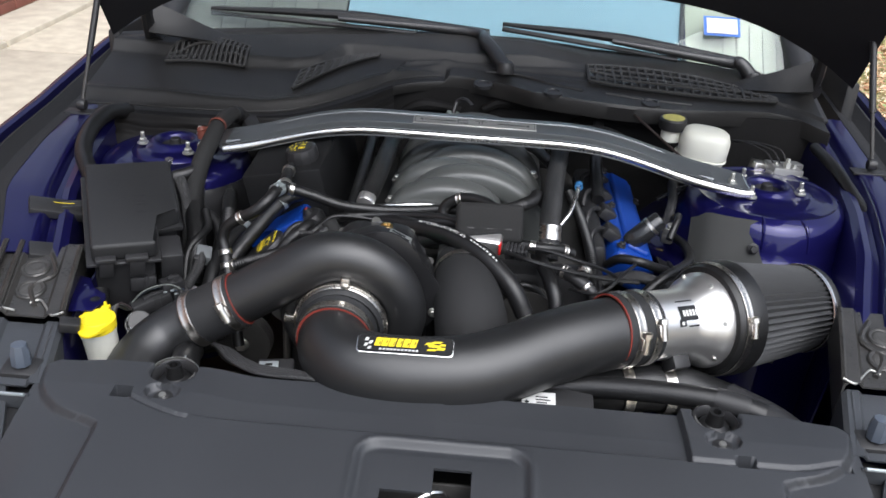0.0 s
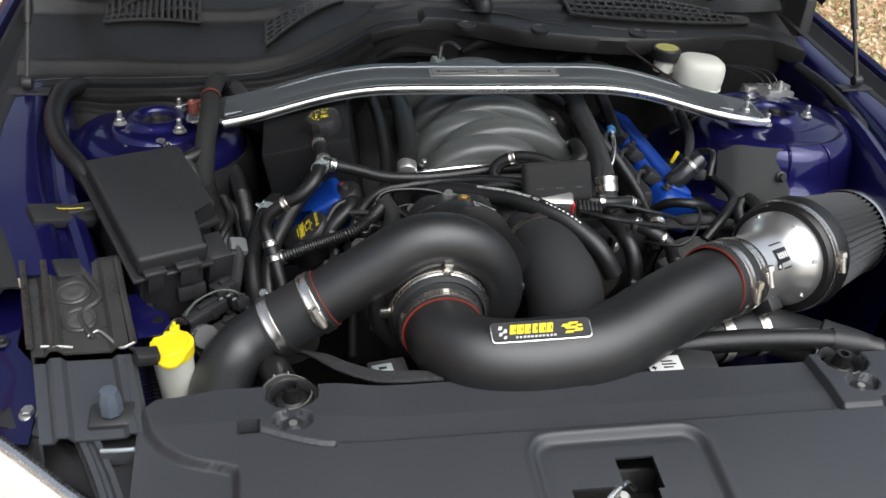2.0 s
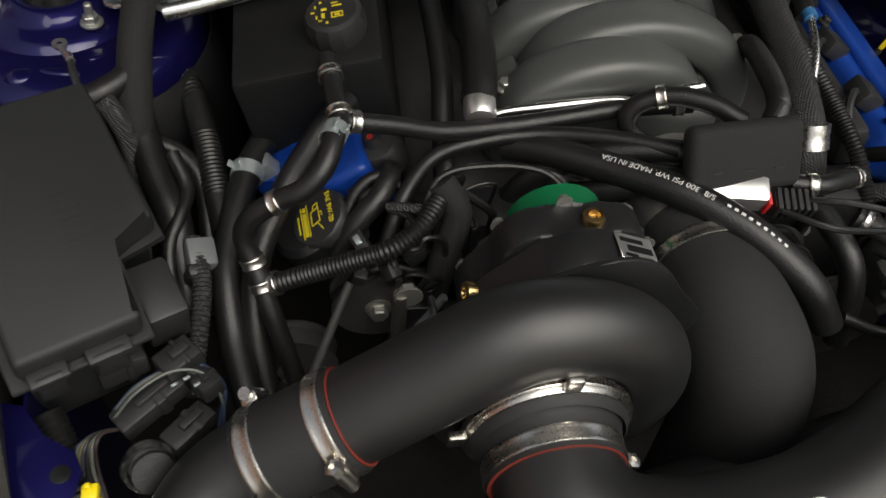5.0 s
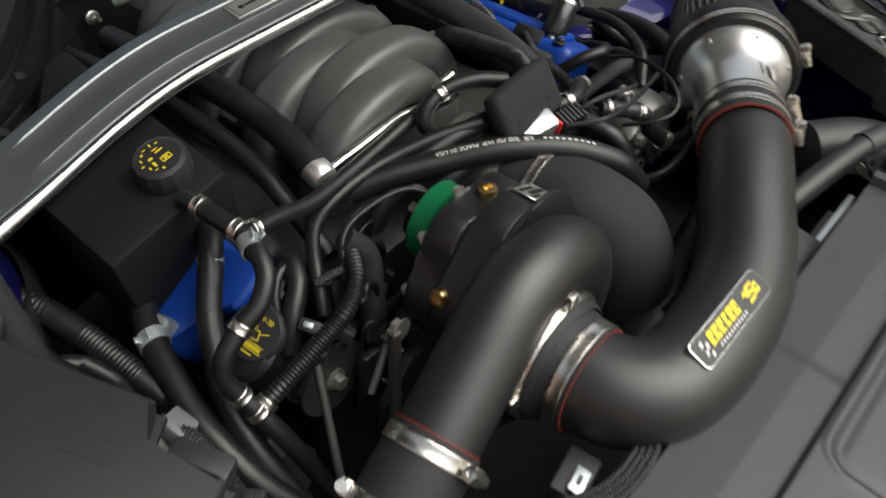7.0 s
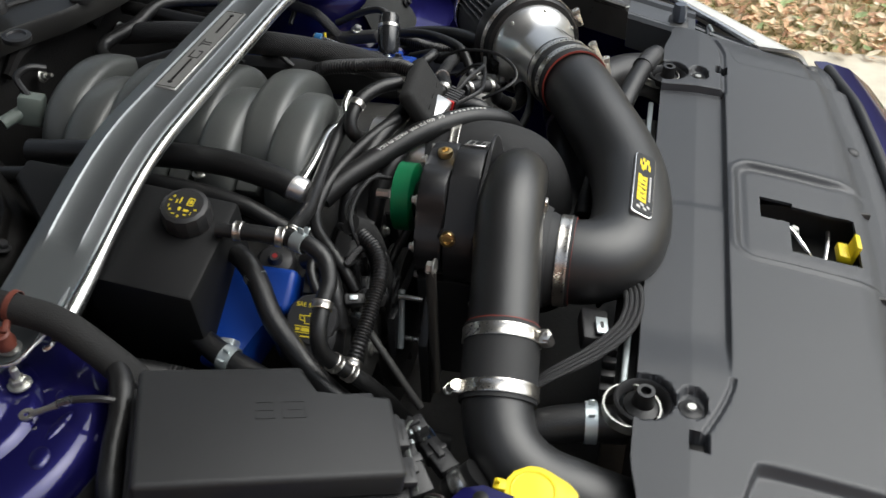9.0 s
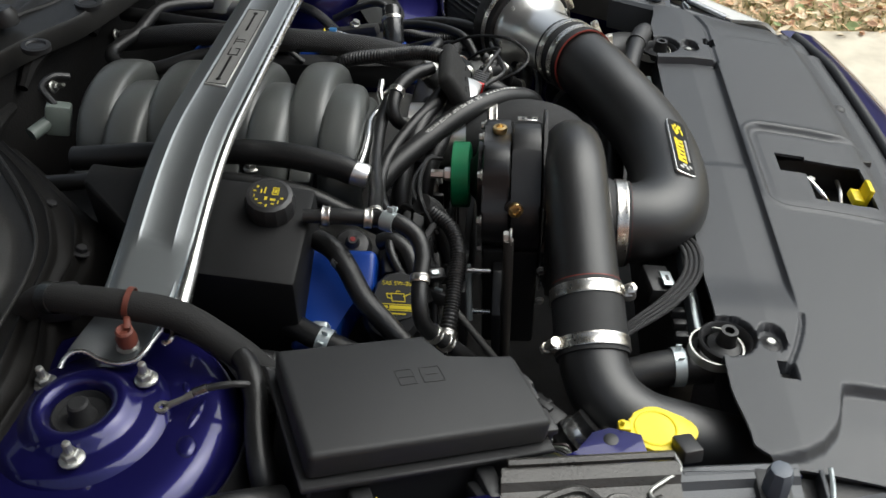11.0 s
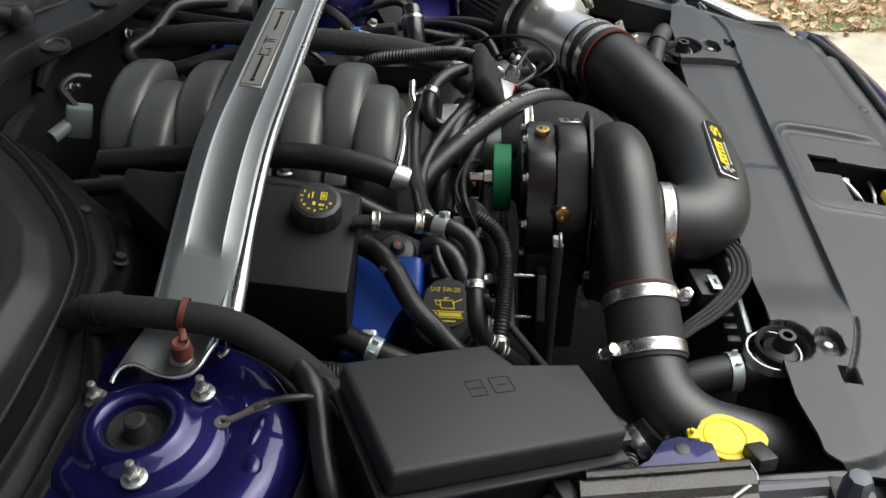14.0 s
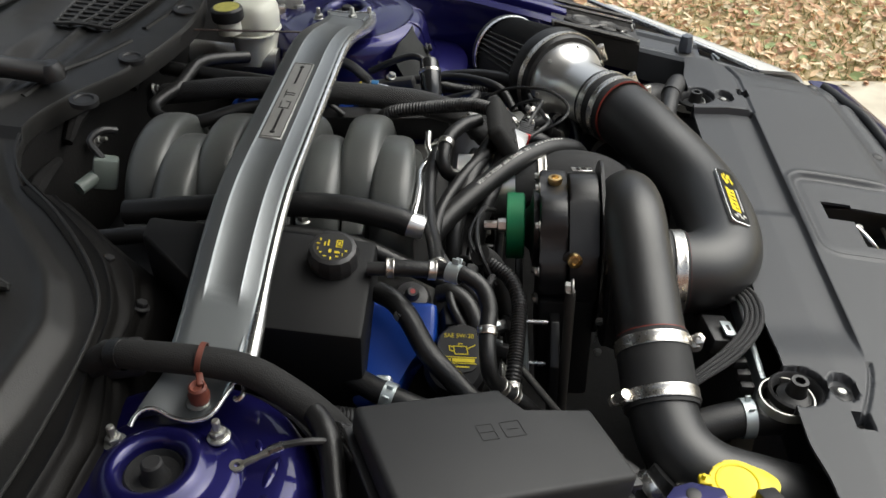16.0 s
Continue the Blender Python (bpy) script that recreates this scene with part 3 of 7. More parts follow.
    part("lamp_trim", sweep(B(), [(s * 0.545, 1.100, 0.829), (s * 0.60, 1.150, 0.833), (s * 0.65, 1.198, 0.836), (s * 0.75, 1.29, 0.840), (s * 0.868, 1.398, 0.844)], 0.007, 8), CHROME, lamp, "chrome lamp edge")
    part("lamp_housing", sheet(B(), [[(s * (0.56 + 0.28 * g), 1.105 + 0.25 * g + 0.11 * f, 0.797 + 0.02 * g + 0.012 * math.sin(9 * f + 5 * g)) for g in [k / 8 for k in range(9)]] for f in [k / 6 for k in range(7)]], 0.004), PLASTIC, lamp, "black lamp housing")
    part("lamp_bracket", box(B(), (0.07, 0.045, 0.014), pose(s * 0.662, 1.285, 0.812, 8, 0, s * 25), 0.004), PLASTIC, lamp)
    bolt(lamp, (s * 0.663, 1.287, 0.819), (0, -0.1, 1), 0.008)
    # bonnet gas strut
    a, b = Vector((s * 0.786, 1.978, 0.966)), Vector((s * 0.772, 2.09, 1.18))
    st = thing("gas_strut", "thin black gas strut holding the bonnet up", "gas strut", a, group="bonnet struts")
    part("rod", rod(B(), a, a.lerp(b, 0.5), 0.004), DARK, st)
    part("cylinder", rod(B(), a.lerp(b, 0.42), b, 0.0066, 14), PLASTIC, st)
    part("ball_joint", lathe(B(), [(0, -0.012), (0.010, -0.008), (0.012, 0), (0.010, 0.008), (0, 0.012)], aim(a, (s, 0, 0)), 12), PLASTIC, st)
    part("foot_bracket", box(B(), (0.07, 0.03, 0.006), pose(s * 0.785, 1.978, 0.95), 0.002), PLASTIC, st)

for x in (-0.80, 0.80):
    for y in (1.62, 4.30):
        m = aim((x, y, 0.335), (1 if x > 0 else -1, 0, 0))
        wh = part("wheel", lathe(B(), [(0, 0.05), (0.06, 0.06), (0.19, 0.04), (0.225, 0.07), (0.225, -0.1), (0, -0.1)], m, 40), STEEL, car, "silver alloy wheel")
        part("tyre", lathe(B(), [(0.225, -0.10), (0.29, -0.115), (0.325, -0.10), (0.335, -0.06), (0.335, 0.06), (0.325, 0.10), (0.29, 0.11), (0.225, 0.08)], m, 48, close=True), TYREM, wh, "black tyre")
part("tail", box(B(), (1.72, 1.5, 0.5), pose(0, 4.4, 0.72), 0.12, 3), PAINT, car)

# bumper skin in front of the radiator cover
rows = []
for i in range(41):
    x = -0.56 + 1.12 * i / 40
    yf = 0.905 + 0.21 * x * x
    rows.append([(x, yf - d, 0.800 - dz) for d, dz in ((-0.02, 0.0), (0.0, 0.0), (0.04, 0.010), (0.08, 0.04), (0.115, 0.11), (0.13, 0.25), (0.12, 0.45))])
part("bumper", sheet(B(), rows, 0.004), PAINT, car, "indigo front bumper skin")

# firewall and dark well
rows = [[(x, 2.17 + 0.06 * math.exp(-(x / 0.3) ** 2), z) for z in (0.45, 0.6, 0.75, 0.9, 0.985)] for x in [-0.75 + 1.5 * k / 20 for k in range(21)]]
part("firewall", sheet(B(), rows, 0.01), INSUL, car, "black insulated firewall")
for k, (x0, z0) in enumerate(((-0.16, 0.93), (0.02, 0.945), (0.22, 0.935))):
    part("firewall_rib", sweep(B(), [(x0, 2.155 + 0.055 * math.exp(-(x0 / 0.3) ** 2), z0), (x0 + 0.05, 2.15 + 0.058 * math.exp(-(x0 / 0.3) ** 2), z0 + 0.022), (x0 + 0.13, 2.15 + 0.055 * math.exp(-((x0 + 0.1) / 0.3) ** 2), z0 + 0.012)], [0.008, 0.014, 0.008], 8), INSUL, car)
    bolt(car, (x0 + 0.06, 2.145 + 0.055 * math.exp(-(x0 / 0.3) ** 2), z0 - 0.03), (0, -1, 0.2), 0.007, 0.02)
part("undertray", box(B(), (1.5, 1.35, 0.02), pose(0, 1.55, 0.42), 0.004), DARK, car, "dark undertray below the engine")

# cowl panel: black plastic with a swept arch over the engine
EDGE = [(-0.85, 1.99, 0.958), (-0.73, 1.998, 0.966), (-0.57, 1.985, 0.972), (-0.40, 1.992, 0.978), (-0.32, 2.033, 0.985), (-0.237, 2.104, 0.998), (-0.174, 2.172, 1.008), (-0.10, 2.21, 1.012), (-0.03, 2.219, 1.012), (0.05, 2.19, 1.012), (0.131, 2.147, 1.010), (0.307, 2.108, 1.008), (0.45, 2.118, 1.004), (0.60, 2.165, 0.998), (0.68, 2.17, 0.99), (0.75, 2.11, 0.978), (0.85, 2.07, 0.965)]


def edge(x, k):
    """Cowl edge place at x, a smooth curve through the points above."""
    e = EDGE
    i = max([q for q in range(len(e) - 1) if e[q][0] <= x] or [0])
    p, q = e[i], e[i + 1]
    o, r = e[max(i - 1, 0)], e[min(i + 2, len(e) - 1)]
    h = q[0] - p[0]
    f = min(1, (x - p[0]) / h)
    m0, m1 = (q[k] - o[k]) / (q[0] - o[0]) * h, (r[k] - p[k]) / (r[0] - p[0]) * h
    return (2 * f ** 3 - 3 * f * f + 1) * p[k] + (f ** 3 - 2 * f * f + f) * m0 + (3 * f * f - 2 * f ** 3) * q[k] + (f ** 3 - f * f) * m1


def cowl_front(x):
    return edge(x, 1)


def cowl_z(x, y):
    yf, yb = cowl_front(x), 2.43 - 0.2 * x * x
    f = max(0, (y - yf) / (yb - yf))
    z = edge(x, 2) + (1.048 - 0.03 * x * x - edge(x, 2)) * f ** 1.25
    left = min(1, max(0, (0.26 - x) / 0.14))
    ledge = table(((-0.80, 2.235), (-0.67, 2.232), (-0.60, 2.225), (-0.526, 2.197), (-0.40, 2.197), (-0.344, 2.223), (-0.30, 2.296), (-0.20, 2.293), (0.02, 2.288), (0.20, 2.30)), x)
    fold = table(((-0.80, 2.06), (-0.66, 2.05), (-0.528, 2.031), (-0.422, 2.026), (-0.347, 2.056), (-0.244, 2.145), (-0.203, 2.185), (-0.12, 2.236), (-0.02, 2.30), (0.2, 2.40)), x)
    z += left * 0.020 * min(1, max(0, (y - ledge + 0.004) / 0.018)) * (1 - 0.5 * min(1, max(0, (f - 0.85) / 0.1)))
    if x < -0.06:
        z -= 0.014 * min(1, max(0, (fold + 0.006 - y) / 0.022)) - 0.004 * math.exp(-((y - fold - 0.012) / 0.010) ** 2)
    # raised smooth panel over the arch, with a rolled rim and a shallow slot
    if -0.19 < x < 0.25:
        rim = table(((-0.19, 2.19), (-0.172, 2.235), (-0.155, 2.27), (-0.08, 2.283), (0.25, 2.26)), x)
        z += 0.008 * math.exp(-((y - rim) / 0.007) ** 2)
        z -= 0.006 * math.exp(-((x + 0.115) / 0.03) ** 4) * math.exp(-((y - 2.248 - 0.4 * (x + 0.115)) / 0.007) ** 2)
    z += 0.005 * math.exp(-((f - 0.26 - 0.1 * math.sin(x * 4)) / 0.03) ** 2) * (x > 0)
    return z


rows = []
for i in range(141):
    x = -0.82 + 1.565 * i / 140
    yf, yb = cowl_front(x), 2.43 - 0.2 * x * x
    row = [(x, yf + 0.004, edge(x, 2) - 0.035)]
    for j in range(85):
        y = yf + (yb - yf) * j / 84
        row.append((x, y, cowl_z(x, y) - (0.006 if j == 0 else 0)))
    rows.append(row)
cowl = part("cowl_panel", sheet(B(), rows, 0.004), COWLP, car, "weathered black plastic cowl panel")


rows = []
for i in range(41):
    x = -0.80 + 0.62 * i / 40
    yf, ze = cowl_front(x), edge(x, 2)
    low = table(((-0.80, -0.05), (-0.66, -0.058), (-0.55, -0.062), (-0.46, -0.03), (-0.40, -0.035), (-0.30, -0.075), (-0.18, -0.05)), x)
    wav = 0.006 * math.sin(x * 46)
    rows.append([(x + 0.01 * f, yf + 0.006 + low * f ** 0.8, ze - 0.012 - (0.024 + wav * f) * f ** 1.4 - 0.05 * max(0, f - 1) - 0.007 * sstep(0.30, 0.38, f) + 0.0035 * math.exp(-((f - 0.27) / 0.05) ** 2) - 0.006 * sstep(0.72, 0.80, f) + 0.003 * math.exp(-((f - 0.69) / 0.05) ** 2)) for f in (0, 0.1, 0.18, 0.23, 0.27, 0.30, 0.33, 0.36, 0.39, 0.5, 0.6, 0.65, 0.69, 0.72, 0.75, 0.78, 0.81, 0.9, 1.0, 1.05, 1.6)])
shield = part("side_shield", sheet(B(), rows, 0.003), SHIELDM, cowl, "black shield panel below the cowl edge")
for x, y, z in ((-0.287, 2.028, 0.960), (-0.346, 1.972, 0.943)):
    bolt(shield, (x, y, z), (0.2, -0.4, 1), 0.0068, mat=TYREM)
part("shield_block", box(B(), (0.03, 0.045, 0.035), pose(-0.435, 1.958, 0.95, 15, 0, 30), 0.006), PLASTIC, shield)
part("shield_edge", sweep(B(), [(x, cowl_front(x) - 0.001, edge(x, 2) + 0.001) for x in [-0.78 + 0.7 * k / 24 for k in range(25)]], 0.0022, 8, 3), COWLP, shield)


def grille(x0, x1, y0, y1, nx, ny):
    """A cowl intake: raised bars over a black sheet that paints the shade of the openings."""
    bm = B()
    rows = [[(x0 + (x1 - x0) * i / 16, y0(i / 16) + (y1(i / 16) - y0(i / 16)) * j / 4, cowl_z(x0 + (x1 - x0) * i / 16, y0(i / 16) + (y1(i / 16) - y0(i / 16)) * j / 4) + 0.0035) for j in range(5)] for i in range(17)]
    g = part("grille_shade_sheet", sheet(bm, rows, 0.002), BLACKINK_SHADE, cowl, "cowl intake grille over a black sheet painted as its shade")
    for k in range(nx + 1):
        f = k / nx
        x = x0 + (x1 - x0) * f
        pts = [(x, y, cowl_z(x, y) + 0.008) for y in (y0(f), (y0(f) + y1(f)) / 2, y1(f))]
        part("grille_bar", sweep(B(), pts, 0.0036, 6, 3), GRILLEM, g)
    for k in range(ny + 1):
        f = k / ny
        pts = []
        for i in range(9):
            x = x0 + (x1 - x0) * i / 8
            y = y0(i / 8) + (y1(i / 8) - y0(i / 8)) * f
            pts.append((x, y, cowl_z(x, y) + 0.008))
        part("grille_bar", sweep(B(), pts, 0.0034, 6, 3), GRILLEM, g)


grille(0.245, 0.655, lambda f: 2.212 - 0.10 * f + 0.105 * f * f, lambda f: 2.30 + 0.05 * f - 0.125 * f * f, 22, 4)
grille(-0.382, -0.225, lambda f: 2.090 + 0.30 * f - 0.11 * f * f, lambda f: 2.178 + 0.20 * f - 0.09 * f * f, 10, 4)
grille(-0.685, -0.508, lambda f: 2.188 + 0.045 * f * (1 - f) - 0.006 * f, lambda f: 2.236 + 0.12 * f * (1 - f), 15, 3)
for pts in ([(0.02, 2.255), (0.10, 2.235), (0.16, 2.205), (0.23, 2.175)], [(0.28, 2.17), (0.36, 2.155), (0.46, 2.155)]):
    part("cowl_ridge", sweep(B(), [(x, y, cowl_z(x, y) - 0.001) for x, y in pts], 0.005, 8, 6), COWLP, cowl)
for x, y in ((0.016, 2.165), (0.165, 2.150), (0.37, 2.13)):
    bm = lathe(B(), [(0.02, -0.004), (0.02, 0.003), (0.014, 0.004), (0.012, 0.0015), (0, 0.0015)], pose(x, y, cowl_z(x, y) + 0.002, 8), 20)
    part("push_clip", bm, PLASTIC, cowl)
for s in (-1, 1):
    rows = [[(s * (0.57 + 0.16 * f), 2.245 + 0.05 * g - 0.02 * f, cowl_z(s * (0.57 + 0.16 * f), 2.25) + 0.004 + 0.075 * f * (0.25 + 0.75 * g)) for g in (0, 0.5, 1)] for f in [k / 6 for k in range(7)]]
    part("cowl_corner", sheet(B(), rows, 0.005), COWLP, cowl)

# windscreen, dashboard behind it, wipers
rows = []
for i in range(25):
    x = -0.72 + 1.44 * i / 24
    rows.append([(x, 2.40 - 0.2 * x * x + 0.55 * f, 1.03 + 0.40 * f - 0.06 * x * x * (1 - f)) for f in [k / 8 for k in range(9)]])
ws = part("windscreen", sheet(B(), rows, 0.005), GLASS, car, "clear windscreen reflecting the sky")
ws.visible_shadow = False
def inside_panel(x0, x1, name, mat, label):
    rows = [[(x, 2.425 - 0.2 * x * x + 0.5 * f, 1.012 + 0.36 * f - 0.06 * x * x * (1 - f)) for f in [k / 6 for k in range(7)]] for x in [x0 + (x1 - x0) * k / 10 for k in range(11)]]
    return part(name, sheet(B(), rows, 0.004), mat, car, label)


# Added pale blue panel: the light blue reflection of the glass as a colour.
inside_panel(-0.33, 0.485, "sky_reflection_panel", SKYREFM, "pale blue panel behind the glass painting its sky reflection")
pan = inside_panel(0.49, 0.71, "dash_corner", DASHM, "cream trim behind the glass")
inside_panel(-0.71, -0.335, "dash_corner", material("grey_dashboard", (0.085, 0.088, 0.075), 0.6, grain=300, bump=0.1, vary=0.2), "grey dashboard behind the glass")
part("glass_trim", sweep(B(), [(x, 2.393 - 0.2 * x * x, 1.034 - 0.06 * x * x) for x in [-0.70 + 0.14 * k for k in range(11)]], 0.011, 8, 3), TYREM, car, "black seal along the glass edge")
for k in range(5):
    x = -0.62 + 0.055 * k
    part("dash_line", sweep(B(), [(x - 0.02 * f, 2.421 - 0.2 * x * x + 0.5 * f, 1.016 + 0.36 * f - 0.06 * x * x * (1 - f)) for f in (0.02, 0.1, 0.2, 0.3)], 0.0014, 6), PLASTIC, car)
part("blue_panel_edge", sweep(B(), [(0.487, 2.378, 1.012), (0.478, 2.45, 1.06), (0.49, 2.60, 1.17)], 0.006, 8), PLASTIC, car)
for k in range(5):
    x = 0.57 + 0.03 * k
    part("trim_line", sweep(B(), [(x + 0.03 * f, 2.425 - 0.2 * x * x + 0.5 * f - 0.004, 1.016 + 0.36 * f - 0.06 * x * x * (1 - f)) for f in (0.04, 0.12, 0.2, 0.3)], 0.0012, 6), PLASTIC, pan)
part("cabin_back", box(B(), (1.4, 0.05, 0.7), pose(0, 3.6, 1.1), 0.01), DARK, car)
part("roof", box(B(), (1.25, 1.3, 0.04), pose(0, 3.55, 1.41), 0.02), PAINT, car)
for s in (-1, 1):
    part("windscreen_pillar", sweep(B(), [(s * 0.735, 2.27, 1.02), (s * 0.72, 2.5, 1.14), (s * 0.66, 2.95, 1.41)], 0.03, 10), PLASTIC, car, "black windscreen pillar trim")
    part("hinge_panel", box(B(), (0.03, 0.50, 0.46), pose(s * 0.835, 2.53, 0.815), 0.008), PLASTIC, car, "black panel beside the bonnet hinge")
    part("cabin_side", box(B(), (0.04, 1.6, 0.5), pose(s * 0.86, 3.5, 0.85), 0.01), PAINT, car)
stick = part("sticker", box(B(), (0.085, 0.0012, 0.055), pose(0.565, 2.452, 1.113, -50, 0, 0), 0), material("blue_sticker", (0.05, 0.16, 0.55), 0.5), car, "blue and white windscreen sticker")
part("sticker_field", box(B(), (0.072, 0.0014, 0.043), pose(0.565, 2.4505, 1.1142, -50, 0, 0), 0), WHITEINK, stick, "white sticker field")
for base, elbow, tip in (((0.062, 2.227, 1.035), (-0.03, 2.405, 1.068), (-0.645, 2.41, 1.080)), ((0.621, 2.318, 1.03), (0.56, 2.345, 1.056), (0.05, 2.44, 1.085))):
    w = thing("wiper", "black windscreen wiper arm lying on the cowl", "wiper", base, group="wipers")
    t, b, e = Vector(tip), Vector(base), Vector(elbow)
    part("arm", sweep(B(), [b, b.lerp(e, 0.5) + Vector((0, 0, 0.016)), e, e.lerp(t, 0.5) + Vector((0, -0.012, 0.006))], [0.017, 0.015, 0.012, 0.006], 10), SATIN, w)
    part("blade", sweep(B(), [e + Vector((0.05, 0.02, 0.0)), e.lerp(t, 0.45) + Vector((0, 0.012, 0.01)), t], [0.006, 0.012, 0.005], 8), RUBBER, w)
    part("blade_rail", sweep(B(), [e.lerp(t, 0.2) + Vector((0, 0.0, -0.014)), e.lerp(t, 0.6) + Vector((0, 0.0, -0.012)), t + Vector((0, 0, -0.012))], 0.006, 8), PLASTIC, w)
    part("pivot", lathe(B(), [(0, 0), (0.019, 0), (0.019, 0.016), (0.013, 0.024), (0, 0.024)], pose(*(b - Vector((0, 0, 0.008)))), 18), PLASTIC, w)

# raised bonnet, its rear edge lifted on the hinges
rows = []
for i in range(31):
    x = -0.80 + 1.60 * i / 30
    zr = 1.072 + 0.155 * (1 - (abs(x) / 0.80) ** 4)
    rows.append([(x * (1 - 0.08 * f), 2.235 - 0.72 * f - 0.05 * (abs(x) / 0.8) ** 4, zr + 0.90 * f - 0.04 * f * f) for f in [1.12 * k / 8 for k in range(9)]])
bon = part("bonnet", sheet(B(), rows, 0.02), HOODM, car, "raised bonnet with a black lined underside")
for s in (-1, 1):
    part("hinge_arm", sweep(B(), [(s * 0.752, 2.34, 1.0), (s * 0.745, 2.28, 1.035), (s * 0.73, 2.22, 1.10), (s * 0.715, 2.19, 1.17)], [0.018, 0.016, 0.013, 0.011], 8), PLASTIC, bon, "black bonnet hinge arm")
    part("hinge_foot", box(B(), (0.05, 0.16, 0.012), pose(s * 0.752, 2.30, 0.985, 12), 0.004), PLASTIC, bon)


# ---- radiator cover ----
def cover_z(x, y):
    z = 0.866 - 0.11 * max(0, 1.20 - y) - 0.32 * max(0, 1.155 - y) ** 2 - 0.25 * max(0, 1.0 - y)
    z -= 0.03 * sstep(0.46, 0.60, abs(x)) * sstep(1.22, 1.05, y)
    return z


SLOT = {-1: (0.405, 1.192), 1: (0.378, 1.163)}


def cover_full(x, y):
    z = cover_z(x, y)
    ax = abs(x)
    if y > 1.158:
        z -= (0.012 if x > 0 else 0.009) * (sstep(0.312, 0.308, x) if x > 0 else sstep(0.315, 0.24, ax)) * sstep(1.158, 1.162, y)
    # channel along the front edge with wells for the clips
    z -= 0.005 * sstep(0.018, 0.012, abs(y - 0.958 - 0.19 * x * x))
    # sunken field round the bonnet lock
    d = 0.03 - math.hypot(max(0, abs(x - 0.010) - 0.076), max(0, y - 1.120))
    z += sstep(0.955, 1.03, y) * (0.0016 * math.exp(-((d + 0.002) / 0.004) ** 2) - 0.0075 * sstep(0.0, 0.009, d) + 0.0015 * sstep(0.010, 0.02, d))
    # recessed cups for the mounting bolts, clip wells, slots and the curved groove end
    for s in (-1, 1):
        u = s * x
        d = math.hypot(u - 0.356, y - 1.247)
        z -= 0.024 * sstep(0.0315, 0.0285, d)
        d = math.hypot((u - 0.356) * 0.82, (y - 1.199) * 1.15)
        z -= 0.011 * sstep(0.0185, 0.0165, d)
        su, sy = SLOT[s]
        z -= 0.02 * sstep(0.0115, 0.010, abs(u - su)) * sstep(0.0095, 0.008, abs(y - sy))
        if s > 0 and 0.30 < u < 0.512:
            z -= 0.004 * sstep(0.0045, 0.002, abs(y - 1.160 - 0.02 * sstep(0.43, 0.52, u)))
        if s < 0 and 0.31 < u < 0.40:
            f = (u - 0.31) / 0.09
            z -= 0.004 * sstep(0.0035, 0.0015, abs(y - 1.157 - 0.033 * f ** 1.4))
    # curved corner step
    step = table(((1.125, 0.411), (1.136, 0.413), (1.142, 0.428), (1.150, 0.455), (1.158, 0.472), (1.175, 0.493), (1.195, 0.507), (1.225, 0.517), (1.254, 0.523)), y)
    z -= 0.012 * sstep(step, step + 0.012, ax)
    return z


def cover_back(x):
    return 1.256 - 0.010 * sstep(0.43, 0.50, abs(x)) - 0.02 * sstep(0.505, 0.53, abs(x))


xs = sorted({round(-0.527 + 1.054 * i / 140, 4) for i in range(141)} | {round(s * v, 4) for s in (-1, 1) for v in (0.308, 0.312, 0.116, 0.128, *[0.30 + 0.0028 * k for k in range(81)], *[0.086 + 0.003 * k for k in range(20)])})
ys = sorted({round(0.93 + 0.35 * j / 56, 4) for j in range(57)} | {1.151, 1.155, 1.159, 1.163} | {round(1.124 + 0.003 * j, 4) for j in range(14)} | {round(1.165 + 0.0028 * j, 4) for j in range(42)})
bm = B()
grid = {}
for i, x in enumerate(xs):
    yb, yf = cover_back(x), 0.918 + 0.21 * x * x
    for j, y in enumerate(ys):
        yy = yf + (y - 0.93) / 0.35 * (yb - yf) if y < 1.10 else 1.10 + (y - 1.10) / 0.18 * (yb - 1.10)
        if y < 1.10:
            yy = yf + (y - 0.93) / 0.17 * (1.10 - yf)
        grid[i, j] = bm.verts.new((x, yy, cover_full(x, yy)))
LOCKS = ((-0.064, 0.036, 0.988, 1.078), (-0.003, 0.044, 1.070, 1.112))
for i in range(len(xs) - 1):
    for j in range(len(ys) - 1):
        v = grid[i, j].co
        if any(k[0] < v.x < k[1] and k[2] < v.y < k[3] for k in LOCKS):
            continue
        bm.faces.new((grid[i, j], grid[i + 1, j], grid[i + 1, j + 1], grid[i, j + 1]))
bmesh.ops.delete(bm, geom=[v for v in bm.verts if not v.link_faces], context="VERTS")
bmesh.ops.recalc_face_normals(bm, faces=bm.faces)
bmesh.ops.solidify(bm, geom=bm.faces[:], thickness=0.004)
cover = thing("radiator_cover", "grained charcoal plastic radiator cover over the front panel", "radiator cover", (0, 1.1, 0.84))
part("panel", bm, COVERP, cover, angle=75)
for s in (-1, 1):
    bm = lathe(B(), [(0.025, -0.014), (0.029, -0.012), (0.031, -0.001), (0.0285, 0.001), (0.0265, -0.001), (0.024, -0.012)], pose(s * 0.356, 1.247, 0.859, 4), 28, close=True)
    cup = part("mount_cup", bm, PLASTIC, cover, "black mount cup")
    bm = lathe(B(), [(0, -0.014), (0.019, -0.014), (0.020, -0.006), (0.012, -0.002), (0.010, 0.010), (0.0095, 0.016), (0.0055, 0.016), (0.0055, 0.008), (0, 0.008)], pose(s * 0.356, 1.247, 0.857, 4), 20)
    part("mount_bolt", bm, RUBBER, cup, "dark rubber isolator bolt")
